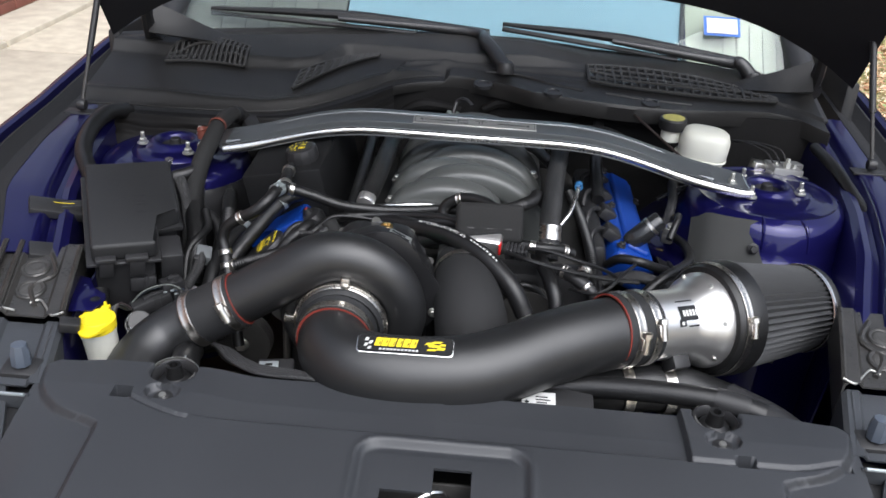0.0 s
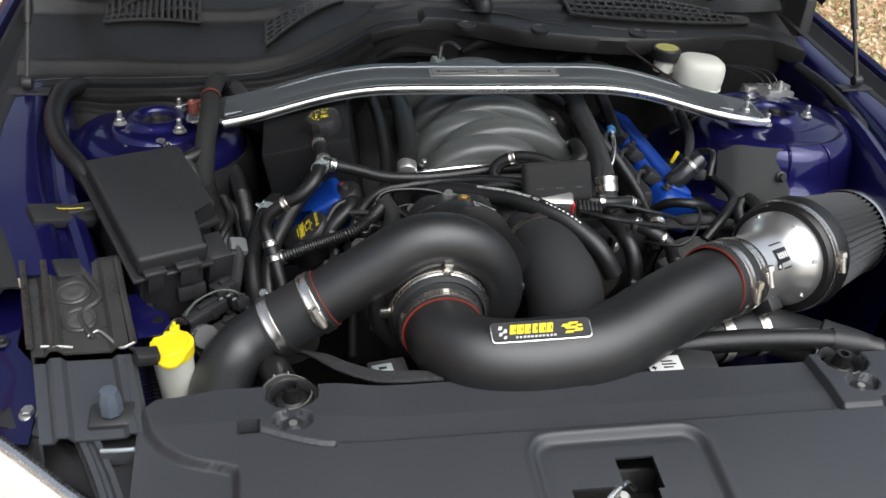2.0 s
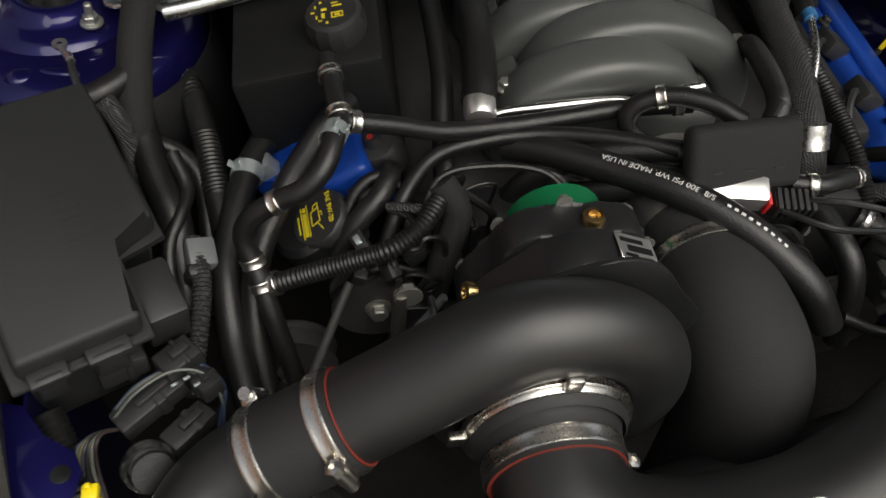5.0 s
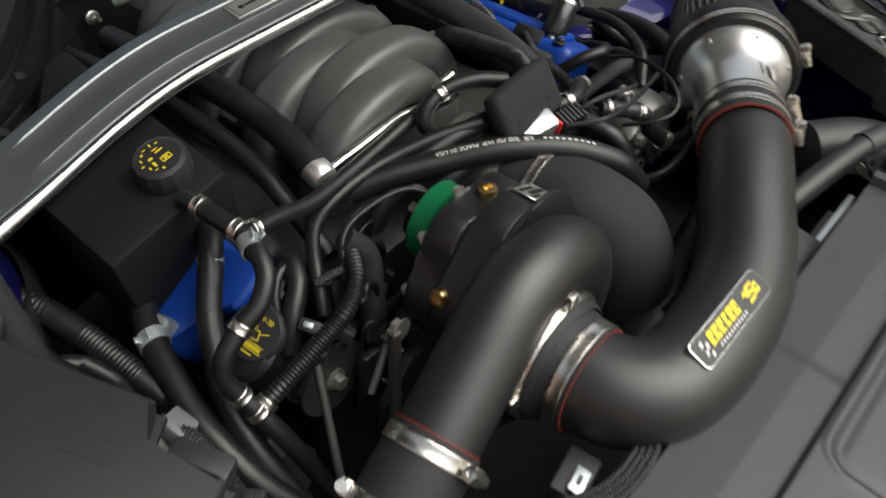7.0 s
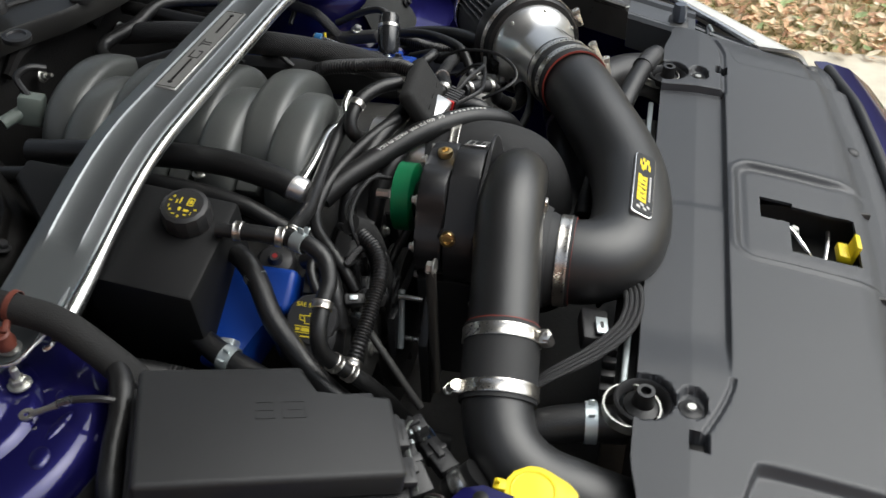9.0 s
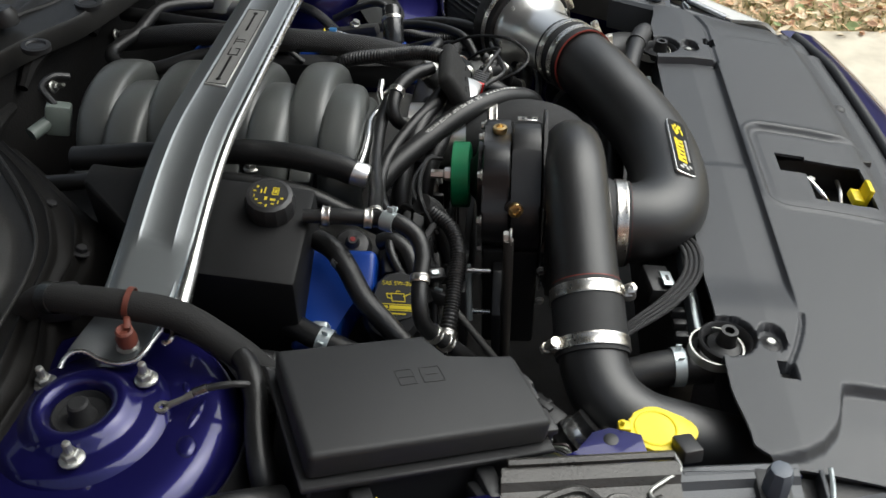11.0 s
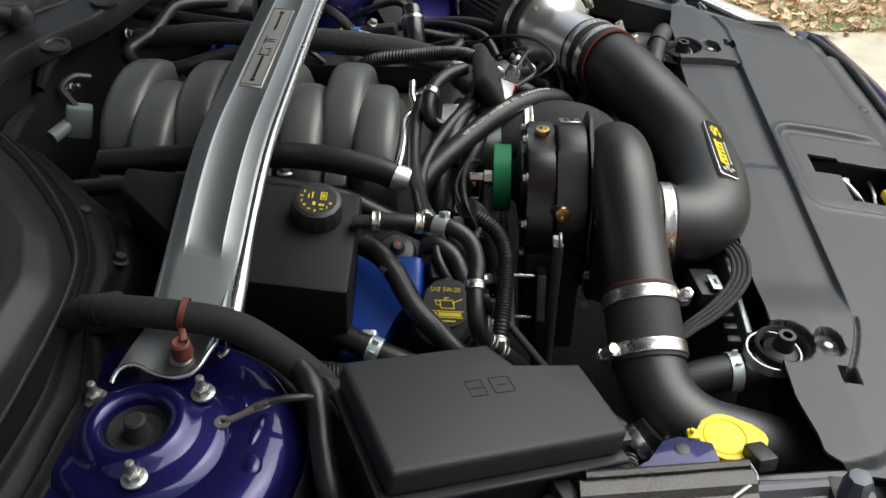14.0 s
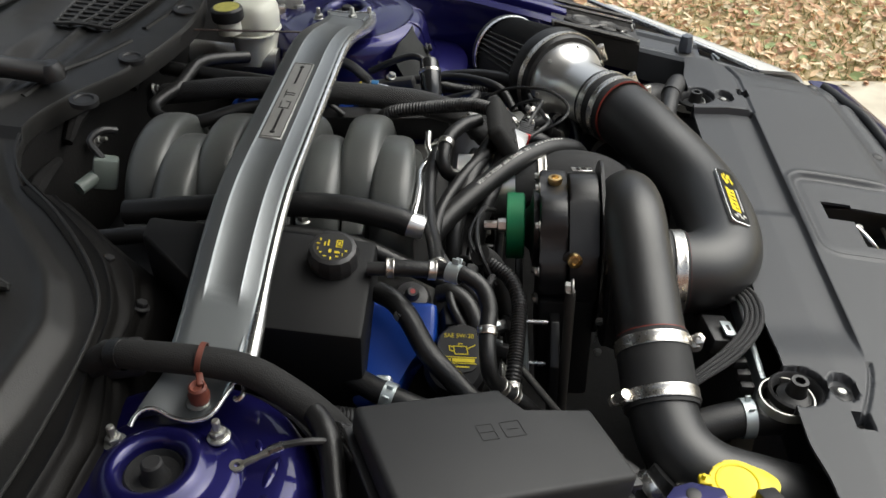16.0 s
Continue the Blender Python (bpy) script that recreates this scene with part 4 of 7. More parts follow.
    part("mount_ring", lathe(B(), [(0.0285, -0.012), (0.0305, -0.012), (0.0305, 0.0), (0.0285, 0.0)], pose(s * 0.362, 1.258, 0.855, 4), 28, close=True), NUTM, cup, "dull steel ring")
    bm = lathe(B(), [(0, 0.001), (0.006, 0.001), (0.008, -0.001), (0.012, -0.002), (0.0135, -0.004)], pose(s * 0.356, 1.199, 0.8575, 6), 18)
    part("push_clip", bm, PLASTIC, cover)
    # Black plate on the slot floor paints the shade inside it.
    part("slot_shade", box(B(), (0.019, 0.015, 0.003), pose(s * SLOT[s][0], SLOT[s][1], cover_z(*SLOT[s]) - 0.0185), 0), BLACKINK_SHADE, cover, "black plate painting the shade in the slot")
    part("clip_centre", lathe(B(), [(0, 0.0028), (0.0045, 0.0025), (0.0055, 0.0)], pose(s * 0.356, 1.199, 0.8575, 6), 12), NUTM, cover)
# front lip with bolts
pts = [(x, 0.918 + 0.21 * x * x - 0.004, cover_full(x, 0.918 + 0.21 * x * x) + 0.004) for x in [-0.525 + 1.05 * k / 14 for k in range(15)]]
part("front_lip", sweep(B(), pts, 0.0085, 10, 5), PLASTIC, cover, "raised black front lip")
for x in (-0.496, -0.235, 0.235, 0.496):
    y = 0.957 + 0.19 * x * x
    bm = lathe(B(), [(0, 0.0035), (0.005, 0.0035), (0.008, 0.002), (0.010, 0)], pose(x, y, cover_full(x, y) + 0.0005, 10), 14)
    part("push_clip", bm, PLASTIC, cover)
rt_ = thing("radiator", "alloy radiator top edge with black plastic end tanks", "radiator", (0, 1.28, 0.80))
part("top_edge", box(B(), (0.62, 0.008, 0.05), pose(0, 1.268, 0.806), 0.002), CLIPM, rt_, "pale alloy top edge")
part("core", box(B(), (0.60, 0.03, 0.25), pose(0, 1.27, 0.68), 0.003), DARK, rt_)
# Added sheet: stops bright ground and light showing through the lock opening.
part("light_block_panel", box(B(), (1.02, 0.30, 0.006), pose(0, 1.09, 0.762), 0.001), PLASTIC, rt_, "black panel added below the cover to keep the lock opening dark")
for k in range(5):
    part("tank_rib", box(B(), (0.010, 0.016, 0.012), pose(-0.315 + 0.021 * k, 1.286, 0.820), 0.002), PLASTIC, rt_)
# bonnet lock in the opening
lock = thing("bonnet_lock", "steel bonnet lock with a yellow release lever in the cover opening", "bonnet lock", (-0.02, 1.04, 0.80))
# Dark floor and walls added round the lock to shut out the bright ground.
part("well", box(B(), (0.17, 0.16, 0.006), pose(-0.02, 1.055, 0.772), 0.002), DARK, lock)
part("well_wall", box(B(), (0.17, 0.006, 0.04), pose(-0.02, 1.13, 0.795), 0.002), DARK, lock)
for x in (-0.106, 0.068):
    part("well_side", box(B(), (0.005, 0.17, 0.052), pose(x, 1.05, 0.798), 0.001), DARK, lock)
part("well_front", box(B(), (0.17, 0.006, 0.03), pose(-0.02, 0.972, 0.786), 0.002), DARK, lock)
part("claw", sweep(B(), [(-0.035, 1.04, 0.805), (-0.03, 1.058, 0.828), (-0.012, 1.075, 0.84), (0.008, 1.088, 0.838), (0.022, 1.095, 0.82)], 0.0034, 8), CHROME, lock, "bright lock claw")
part("lever", sweep(B(), [(-0.03, 1.03, 0.81), (0.0, 1.025, 0.815), (0.035, 1.02, 0.81)], 0.0028, 8), STEEL, lock)
bolt(lock, (-0.002, 1.072, 0.832), (0, -0.3, 1), 0.006)
bm = B()
box(bm, (0.03, 0.022, 0.012), pose(-0.018, 1.006, 0.818, 12), 0.003)
box(bm, (0.03, 0.008, 0.026), pose(-0.018, 0.997, 0.828, 12), 0.003)
part("release_lever", bm, YELLOW, lock, "yellow plastic release lever")

# ---- supercharger ----
CX, CZ, YS = -0.156, 0.870, 1.415
sc = thing("supercharger", "black centrifugal supercharger with a scroll housing and green pulley", "supercharger", (CX, 1.46, CZ))
A, T = Vector((-0.314, 1.402, 0.886)), None
ang0, RR = radians(118), 0.095
scroll, rad = [], []
A2 = A + (A - Vector((CX + RR * math.cos(ang0), YS, CZ + RR * math.sin(ang0)))).normalized() * 0.02
scroll.append(A2)
rad.append(0.0385)
tp = Vector((CX + RR * math.cos(ang0), YS, CZ + RR * math.sin(ang0)))
scroll += [A, A.lerp(tp, 0.5)]
rad += [0.0385, 0.0385]
for k in range(15):
    a = ang0 - radians(24) * k
    r = 0.0385 - 0.0014 * k
    R = RR - 0.0015 * k
    scroll.append(Vector((CX + R * math.cos(a), YS + 0.001 * k, CZ + R * math.sin(a))))
    rad.append(r)
part("scroll", sweep(B(), scroll, rad, 28, 6), SATIN, sc, "satin black scroll housing")
part("scroll_face", lathe(B(), [(0.05, -0.015), (0.062, -0.010), (0.085, -0.004), (0.10, 0.004), (0.10, 0.03), (0, 0.03)], aim((CX, YS, CZ), (0, 1, 0)), 40), SATIN, sc)
part("inlet_neck", lathe(B(), [(0.044, -0.04), (0.050, -0.04), (0.050, 0.02), (0.044, 0.02)], aim((CX, 1.41, CZ - 0.002), (0, 1, 0)), 36, close=True), ALU, sc, "bright machined inlet neck")
GX, GZ = -0.122, 0.890


def case_outline(r, lobes):
    out = []
    for k in range(48):
        a = 2 * math.pi * k / 48
        out.append((GX + (r + 0.006 * math.cos(lobes * a)) * math.cos(a) * (1.0 if math.sin(a) > -0.2 else 1.06), GZ + (r + 0.006 * math.cos(lobes * a)) * math.sin(a)))
    return out


def yprism(outline, y0, y1, bevel):
    m = Matrix(((1, 0, 0, 0), (0, 0, 1, y0), (0, 1, 0, 0), (0, 0, 0, 1)))
    return prism(B(), outline, m, y1 - y0, bevel)


part("backplate", yprism(case_outline(0.100, 5), 1.449, 1.4535, 0.001), CASTBLK, sc, "black backing plate")
part("bright_rod", rod(B(), (-0.2195, 1.4525, 0.93), (-0.2195, 1.4525, 0.80), 0.0014, 8), CHROME, sc, "thin bright rod")
part("lower_case", box(B(), (0.17, 0.07, 0.16), pose(-0.125, 1.492, 0.775), 0.006), CASTBLK, sc, "black lower case")
part("gear_case", yprism(case_outline(0.088, 4), 1.456, 1.492, 0.003), CASTBLK, sc, "black gear case")
part("gear_cover", yprism(case_outline(0.0845, 6), 1.494, 1.528, 0.004), CASTBLK, sc, "black gear cover")
part("bearing_boss", lathe(B(), [(0.05, 0), (0.05, 0.008), (0.03, 0.012), (0.022, 0.02), (0, 0.02)], aim((-0.118, 1.527, 0.905), (0, 1, 0)), 30), CASTBLK, sc)
for k in range(9):
    a = radians(40 * k + 14)
    bolt(sc, (GX + 0.082 * math.cos(a), 1.528, GZ + 0.082 * math.sin(a)), (0, 1, 0), 0.0048)
for k in range(8):
    a = radians(45 * k + 30)
    if math.sin(a) > 0.3:
        continue
    bolt(sc, (GX + 0.097 * math.cos(a), 1.449, GZ + 0.097 * math.sin(a)), (0, -1, 0), 0.0055)
for p, d in (((-0.109, 1.509, 0.9715), (0.05, 0, 1)), ((-0.207, 1.486, 0.919), (-1, -0.1, 0.25))):
    bm = lathe(B(), [(0, -0.004), (0.0085, -0.004), (0.0095, 0.003), (0.0085, 0.005), (0.005, 0.0055), (0.004, 0.002), (0, 0.002)], aim(p, d), 20)
    part("brass_plug", bm, BRASS, sc, "brass oil plug")
part("plug_boss", lathe(B(), [(0.015, -0.012), (0.014, 0.0), (0.011, 0.0015), (0, 0.0015)], aim((-0.20, 1.486, 0.914), (-1, -0.1, 0.25)), 20), CASTBLK, sc)
m = pose(GX + 0.0925 * math.cos(radians(66)), 1.474, GZ + 0.0925 * math.sin(radians(66)), 0, 24, 0)
pl = part("data_plate", box(B(), (0.036, 0.026, 0.0014), m, 0.0006, 1), ALU, sc, "small aluminium data plate")
bars(pl, m @ pose(0, 0, 0.001), [(-0.004, 0.006, 0.022, 0.004), (0.002, -0.002, 0.024, 0.006), (-0.008, -0.009, 0.012, 0.003)], BLACKINK_SHADE)
# pulley
bm = lathe(B(), [(0.012, -0.012), (0.040, -0.012), (0.043, -0.0105), (0.0432, 0.0105), (0.040, 0.012), (0.014, 0.012), (0.012, 0.006)], aim((-0.118, 1.558, 0.908), (0, 1, 0)), 44, close=True)
pul = part("pulley", bm, GREEN, sc, "green anodised pulley")
part("pulley_nut", lathe(B(), [(0, 0), (0.009, 0), (0.009, 0.012), (0.006, 0.014), (0.006, 0.03), (0, 0.031)], aim((-0.118, 1.568, 0.908), (0, 1, 0)), 6), STEEL, pul, "steel pulley nut")
part("pulley_shaft", rod(B(), (-0.118, 1.53, 0.908), (-0.118, 1.57, 0.908), 0.013, 14), STEEL, pul)
# bracket and tension rod under the case
part("bracket_plate", yprism([(-0.27, 0.70), (0.02, 0.66), (0.03, 0.80), (-0.05, 0.82), (-0.23, 0.84), (-0.27, 0.80)], 1.50, 1.512, 0.002), CASTBLK, sc, "black mounting bracket plate")
part("bracket_plate", yprism([(-0.26, 0.72), (0.0, 0.68), (0.0, 0.80), (-0.25, 0.82)], 1.545, 1.555, 0.002), CASTBLK, sc)
part("standoff", sweep(B(), [(-0.262, 1.493, 0.915), (-0.263, 1.493, 0.85), (-0.264, 1.494, 0.72)], 0.0062, 10), material("dull_steel_rod", (0.16, 0.15, 0.14), 0.45, 0.8), sc, "dull steel standoff rod")
bolt(sc, (-0.256, 1.489, 0.914), (0, 1, 0), 0.008)
for p in ((-0.232, 1.452, 0.845), (-0.238, 1.452, 0.80)):
    bolt(sc, p, (-1, -0.1, 0.1), 0.004)
for z in (0.835, 0.765):
    part("spacer_rod", rod(B(), (-0.225, 1.515, z), (-0.225, 1.545, z), 0.0035, 10), CHROME, sc, "thin bright spacer rod")

part("pale_edge", sweep(B(), [(-0.213, 1.5445, 0.835), (-0.230, 1.5425, 0.803), (-0.249, 1.5405, 0.771)], 0.0042, 8), CLIPM, sc, "pale bracket edge")
# lower discharge pipe
pipe = thing("discharge_pipe", "satin black discharge pipe dropping to the intercooler", "pipe", (-0.43, 1.37, 0.80))
dpts = [Vector((-0.35, 1.398, 0.866)), Vector((-0.39, 1.393, 0.844)), Vector((-0.422, 1.378, 0.826)), Vector((-0.442, 1.346, 0.812)), Vector((-0.448, 1.30, 0.80)), Vector((-0.45, 1.23, 0.78)), Vector((-0.45, 1.12, 0.74))]
part("pipe", sweep(B(), dpts, 0.038, 26, 8), SATIN, pipe)
cA, cB = Vector((-0.320, 1.4015, 0.8825)), Vector((-0.372, 1.396, 0.8535))
ax = (cA - cB).normalized()
cp = thing("rubber_coupler", "black rubber coupler with two steel clamps and a red edge", "pipe coupler", cB, group="pipe couplers")
part("sleeve", sweep(B(), [cB - ax * 0.012, cB, cA, cA + ax * 0.012], 0.0415, 28, 4), GREYRUB, cp, "matt black rubber sleeve")
part("red_edge", lathe(B(), [(0.0385, 0.0), (0.0404, 0.0), (0.0404, 0.0012), (0.0385, 0.0012)], aim(cA + ax * 0.0125, ax), 36, close=True), RED, cp, "red inner liner edge")
ma = aim(cA, ax)
va = ma.inverted() @ Vector((-0.318, 1.361, 0.890))
clamp(cp, cA, ax, 0.0418, 0.014, math.degrees(math.atan2(va.y, va.x)))
ma = aim(cB, ax)
va = ma.inverted() @ Vector((-0.383, 1.440, 0.867))
clamp(cp, cB, ax, 0.0418, 0.014, math.degrees(math.atan2(va.y, va.x)))

# ---- intake tube from the filter to the supercharger ----
IR = 0.0515
ipts = [(-0.160, 1.385, 0.868), (-0.160, 1.352, 0.868), (-0.153, 1.318, 0.867), (-0.128, 1.292, 0.866), (-0.085, 1.281, 0.866), (-0.03, 1.281, 0.867), (0.03, 1.290, 0.870), (0.085, 1.311, 0.877), (0.135, 1.338, 0.886), (0.185, 1.363, 0.892), (0.245, 1.394, 0.893)]
tube = thing("intake_tube", "satin black S-shaped intake tube with a small oblong badge", "intake tube", (0, 1.29, 0.87))
part("tube", sweep(B(), ipts, IR, 36, 8), SATIN, tube)
part("seam", sweep(B(), [(p[0], p[1] - 0.032 if i > 3 else p[1], p[2] - 0.0405) for i, p in enumerate(ipts)][3:-1], 0.0012, 6), SATIN, tube)
bx, by = Vector((0.125, 0.001, 0.002)).normalized(), Vector((0, 0.0255, 0.0115)).normalized()
bz = bx.cross(by)
mb = Matrix((bx, by, bz)).transposed().to_4x4()
mb.translation = Vector((-0.053, 1.2705, 0.9165))
o = []
for cxs, cys, a0 in ((1, 1, 0), (-1, 1, 90), (-1, -1, 180), (1, -1, 270)):
    for q in range(4):
        a = radians(a0 + 30 * q)
        o.append((cxs * 0.058 + 0.006 * math.cos(a), cys * 0.0085 + 0.006 * math.sin(a)))
badge = part("badge", prism(B(), o, mb @ pose(0, 0, -0.004), 0.0065, 0.001), CHROME, tube, "chrome rimmed black and yellow badge")
part("badge_field", prism(B(), [(x * 0.975, y * 0.92) for x, y in o], mb @ pose(0, 0, 0.0022), 0.0008), BLACKINK_SHADE, badge, "black badge field")
def slants(name, m, rows, mat):
    """Slanted flat strokes (x, y, w, h, lean) on the plane of m, each a piece of its own."""
    for x, y, w, h, lean in rows:
        o_ = [(x - w / 2 - lean, y - h / 2), (x + w / 2 - lean, y - h / 2), (x + w / 2 + lean, y + h / 2), (x - w / 2 + lean, y + h / 2)]
        part(name, prism(B(), o_, m, 0.0005), mat, badge, smooth=False)


top = mb @ pose(0, 0, 0.0031)
slants("yellow_mark", top, [(-0.0355 + 0.0093 * k, 0.0025, (0.0080, 0.0084, 0.0078, 0.0066, 0.0086, 0.0080)[k], 0.0128, 0.0014) for k in range(6)], YELLOW)
slants("yellow_mark", top, [(0.0325, 0.004, 0.011, 0.0035, 0.002), (0.041, 0.0065, 0.012, 0.003, 0.002), (0.038, 0.0005, 0.016, 0.0035, -0.001), (0.047, -0.003, 0.010, 0.004, 0.001), (0.035, -0.0055, 0.011, 0.003, 0.001), (0.049, 0.003, 0.007, 0.003, 0.0)], YELLOW)
slants("black_gap", mb @ pose(0, 0, 0.0037), [(-0.0335 + 0.0093 * k, 0.0005 + 0.002 * (k % 2), 0.0013, 0.0045, 0.0006) for k in range(6)], BLACKINK_SHADE)
slants("white_mark", top, [(-0.032 + 0.0048 * k, -0.0082, 0.003, 0.0026, 0.0003) for k in range(11)], WHITEINK)
slants("white_mark", top, [(-0.051, 0.0055, 0.0045, 0.005, 0.001), (-0.0455, 0.001, 0.0045, 0.005, 0.001), (-0.0515, -0.003, 0.004, 0.0045, 0.001), (-0.0465, -0.0075, 0.004, 0.004, 0.001)], WHITEINK)

ic = thing("rubber_coupler", "black rubber inlet coupler with steel clamps and a red edge", "pipe coupler", (-0.16, 1.37, 0.868), group="pipe couplers")
iy = Vector((0, 1, 0))
part("sleeve", lathe(B(), [(0.052, -0.002), (0.0545, -0.002), (0.0545, 0.018), (0.0575, 0.024), (0.0595, 0.034), (0.0575, 0.044), (0.054, 0.05), (0.0535, 0.06), (0.051, 0.06)], aim((-0.160, 1.345, 0.868), iy), 44, close=True), GREYRUB, ic)
part("red_edge", lathe(B(), [(0.0512, 0.0022), (0.0543, 0.0022), (0.0543, 0.004), (0.0512, 0.004)], aim((-0.160, 1.3405, 0.868), iy), 44, close=True), RED, ic, "red inner liner edge")
clamp(ic, (-0.160, 1.354, 0.868), iy, 0.0548, 0.014, 200)
part("back_flange", lathe(B(), [(0.05, 0), (0.0585, 0), (0.0595, 0.003), (0.0595, 0.014), (0.05, 0.014)], aim((-0.158, 1.378, 0.868), iy), 44, close=True), GREYRUB, ic)
part("cone", lathe(B(), [(0.0592, -0.012), (0.0608, -0.011), (0.0640, -0.004), (0.0592, -0.003)], aim((-0.158, 1.3835, 0.868), iy), 48, close=True), GREYRUB, ic)
part("band_ring", lathe(B(), [(0.0595, -0.0035), (0.0646, -0.0035), (0.0670, -0.0005), (0.0672, 0.004), (0.0595, 0.0055)], aim((-0.158, 1.3835, 0.868), iy), 48, close=True), STEEL, ic, "bright steel v-band ring")
b2 = clamp(ic, (-0.158, 1.3885, 0.868), iy, 0.0672, 0.008, 0, screw=False)
for p_, r_ in (((-0.151, 1.381, 0.942), 6), ((-0.232, 1.381, 0.876), 96)):
    part("clamp_lug", box(B(), (0.013, 0.008, 0.015), Matrix.Translation(p_) @ Matrix.Rotation(radians(r_), 4, "Y"), 0.002), STEEL, b2)

# ---- air meter and filter ----
P, D = Vector((0.226, 1.386, 0.896)), Vector((0.377, 0.215, -0.046)).normalized()
fc = thing("rubber_coupler", "black rubber coupler with steel clamps joining tube and air meter", "pipe coupler", P, group="pipe couplers")
part("sleeve", lathe(B(), [(0.0517, 0.0), (0.054, 0.0), (0.054, 0.062), (0.0517, 0.062)], aim(P, D), 40, close=True), GREYRUB, fc)
part("red_edge", lathe(B(), [(0.0512, -0.0018), (0.0538, -0.0018), (0.0538, 0.0), (0.0512, 0.0)], aim(P, D), 40, close=True), RED, fc, "red inner liner edge")
clamp(fc, P + D * 0.018, D, 0.0543, 0.013, 170)
clamp(fc, P + D * 0.048, D, 0.0543, 0.013, 155)
maf = thing("air_meter", "polished aluminium air meter housing with a black mark", "air meter", P + D * 0.1)
part("housing", lathe(B(), [(0.046, 0.052), (0.0515, 0.052), (0.0515, 0.118), (0.053, 0.128), (0.060, 0.146), (0.068, 0.156), (0.072, 0.166), (0.0725, 0.180), (0.068, 0.19), (0.05, 0.19)], aim(P, D), 52, close=True), ALU, maf)
for k in range(7):
    a = radians(360 / 7 * k)
    mm = aim(P + D * 0.158, D)
    bolt(maf, mm @ Vector((0.0665 * math.cos(a), 0.0665 * math.sin(a), 0)), mm.to_3x3() @ Vector((math.cos(a), math.sin(a), -1)), 0.0035, washer=False)
# dark rectangular mark wrapped on the housing
mm = aim(P + D * 0.112, D)
va = mm.inverted() @ Vector((0.24, 1.10, 1.2))
a0 = math.atan2(va.y, va.x)


def wrap(bm, cx, cy, w, h, r):
    n = 6
    lo = [[bm.verts.new(mm @ Vector((r * math.cos(a0 + (cy - h / 2 + h * i / n) / r), r * math.sin(a0 + (cy - h / 2 + h * i / n) / r), cx + dx))) for i in range(n + 1)] for dx in (-w / 2, w / 2)]
    for i in range(n):
        bm.faces.new((lo[0][i], lo[0][i + 1], lo[1][i + 1], lo[1][i]))


bm = B()
for q in ((0.0, 0.001, 0.044, 0.022), (-0.019, 0.015, 0.012, 0.010), (0.019, -0.013, 0.012, 0.010), (0.006, 0.0205, 0.030, 0.0022), (-0.006, -0.0185, 0.030, 0.0022)):
    wrap(bm, *q, 0.0521)
part("dark_mark", bm, BLACKINK_SHADE, maf, "black printed mark")
bm = B()
for k in range(6):
    wrap(bm, -0.014 + 0.0058 * k, 0.001, 0.0040, 0.009, 0.0524)
for q in ((-0.019, 0.0155, 0.005, 0.005), (0.019, -0.0135, 0.005, 0.005)):
    wrap(bm, *q, 0.0524)
part("pale_mark", bm, WHITEINK, maf)
mm2 = aim(P + D * 0.105, D) @ Matrix.Rotation(a0 + radians(95), 4, "Z")
part("meter_sensor", box(B(), (0.022, 0.03, 0.03), mm2 @ pose(0.058, 0, 0), 0.003), PLASTIC, maf, "black meter plug")

filt = thing("air_filter", "large conical pleated black air filter", "air filter", P + D * 0.3)
mf = aim(P + D * 0.19, D)
part("flange", lathe(B(), [(0.060, -0.018), (0.080, -0.016), (0.084, -0.010), (0.086, 0.004), (0.0885, 0.012), (0.0885, 0.03), (0.084, 0.034), (0.06, 0.034)], mf, 48, close=True), RUBBER, filt, "moulded rubber filter flange")
bm = B()
N, rings = 50, []
for h, r in ((0.03, 0.0845), (0.08, 0.080), (0.135, 0.0745), (0.195, 0.0685)):
    rings.append([bm.verts.new(mf @ Vector(((r - (0.0085 if k % 2 else 0)) * math.cos(math.pi * k / N), (r - (0.0085 if k % 2 else 0)) * math.sin(math.pi * k / N), h))) for k in range(2 * N)])
for a, b in zip(rings, rings[1:]):
    for k in range(2 * N):
        bm.faces.new((a[k], a[(k + 1) % (2 * N)], b[(k + 1) % (2 * N)], b[k]))
part("pleated_element", bm, PLEAT, filt, "dark pleated gauze cone", angle=20)
part("end_cap", lathe(B(), [(0.0695, 0.190), (0.072, 0.194), (0.071, 0.206), (0.063, 0.210), (0, 0.212)], mf, 48), RUBBER, filt)
part("end_ring", lathe(B(), [(0.0705, 0.189), (0.0725, 0.190), (0.0725, 0.194), (0.0705, 0.195)], mf, 48, close=True), CHROME, filt, "bright end ring")
clamp(filt, mf @ Vector((0, 0, -0.002)), D, 0.0855, 0.012, 160)

# ---- grey elbow to the throttle ----
el = thing("throttle_elbow", "dull grey rubber elbow leading down from the throttle", "hose elbow", (0.02, 1.45, 0.9))
epts = [(0.012, 1.56, 0.888), (0.014, 1.52, 0.888), (0.02, 1.475, 0.885), (0.03, 1.435, 0.862), (0.035, 1.418, 0.815), (0.035, 1.415, 0.74), (0.035, 1.412, 0.64)]
part("elbow", sweep(B(), epts, [0.046, 0.046, 0.052, 0.055, 0.055, 0.053, 0.053], 32, 8), material("fabric_reinforced_rubber", (0.013, 0.0132, 0.0138), 0.75, grain=1100, bump=0.5, vary=0.3, stain=30), el)
clamp(el, (0.0135, 1.522, 0.888), (0.02, -1, 0), 0.0475, 0.012, 200)
th = thing("throttle", "silver throttle housing with a black and red plug", "throttle", (0.03, 1.59, 0.9))
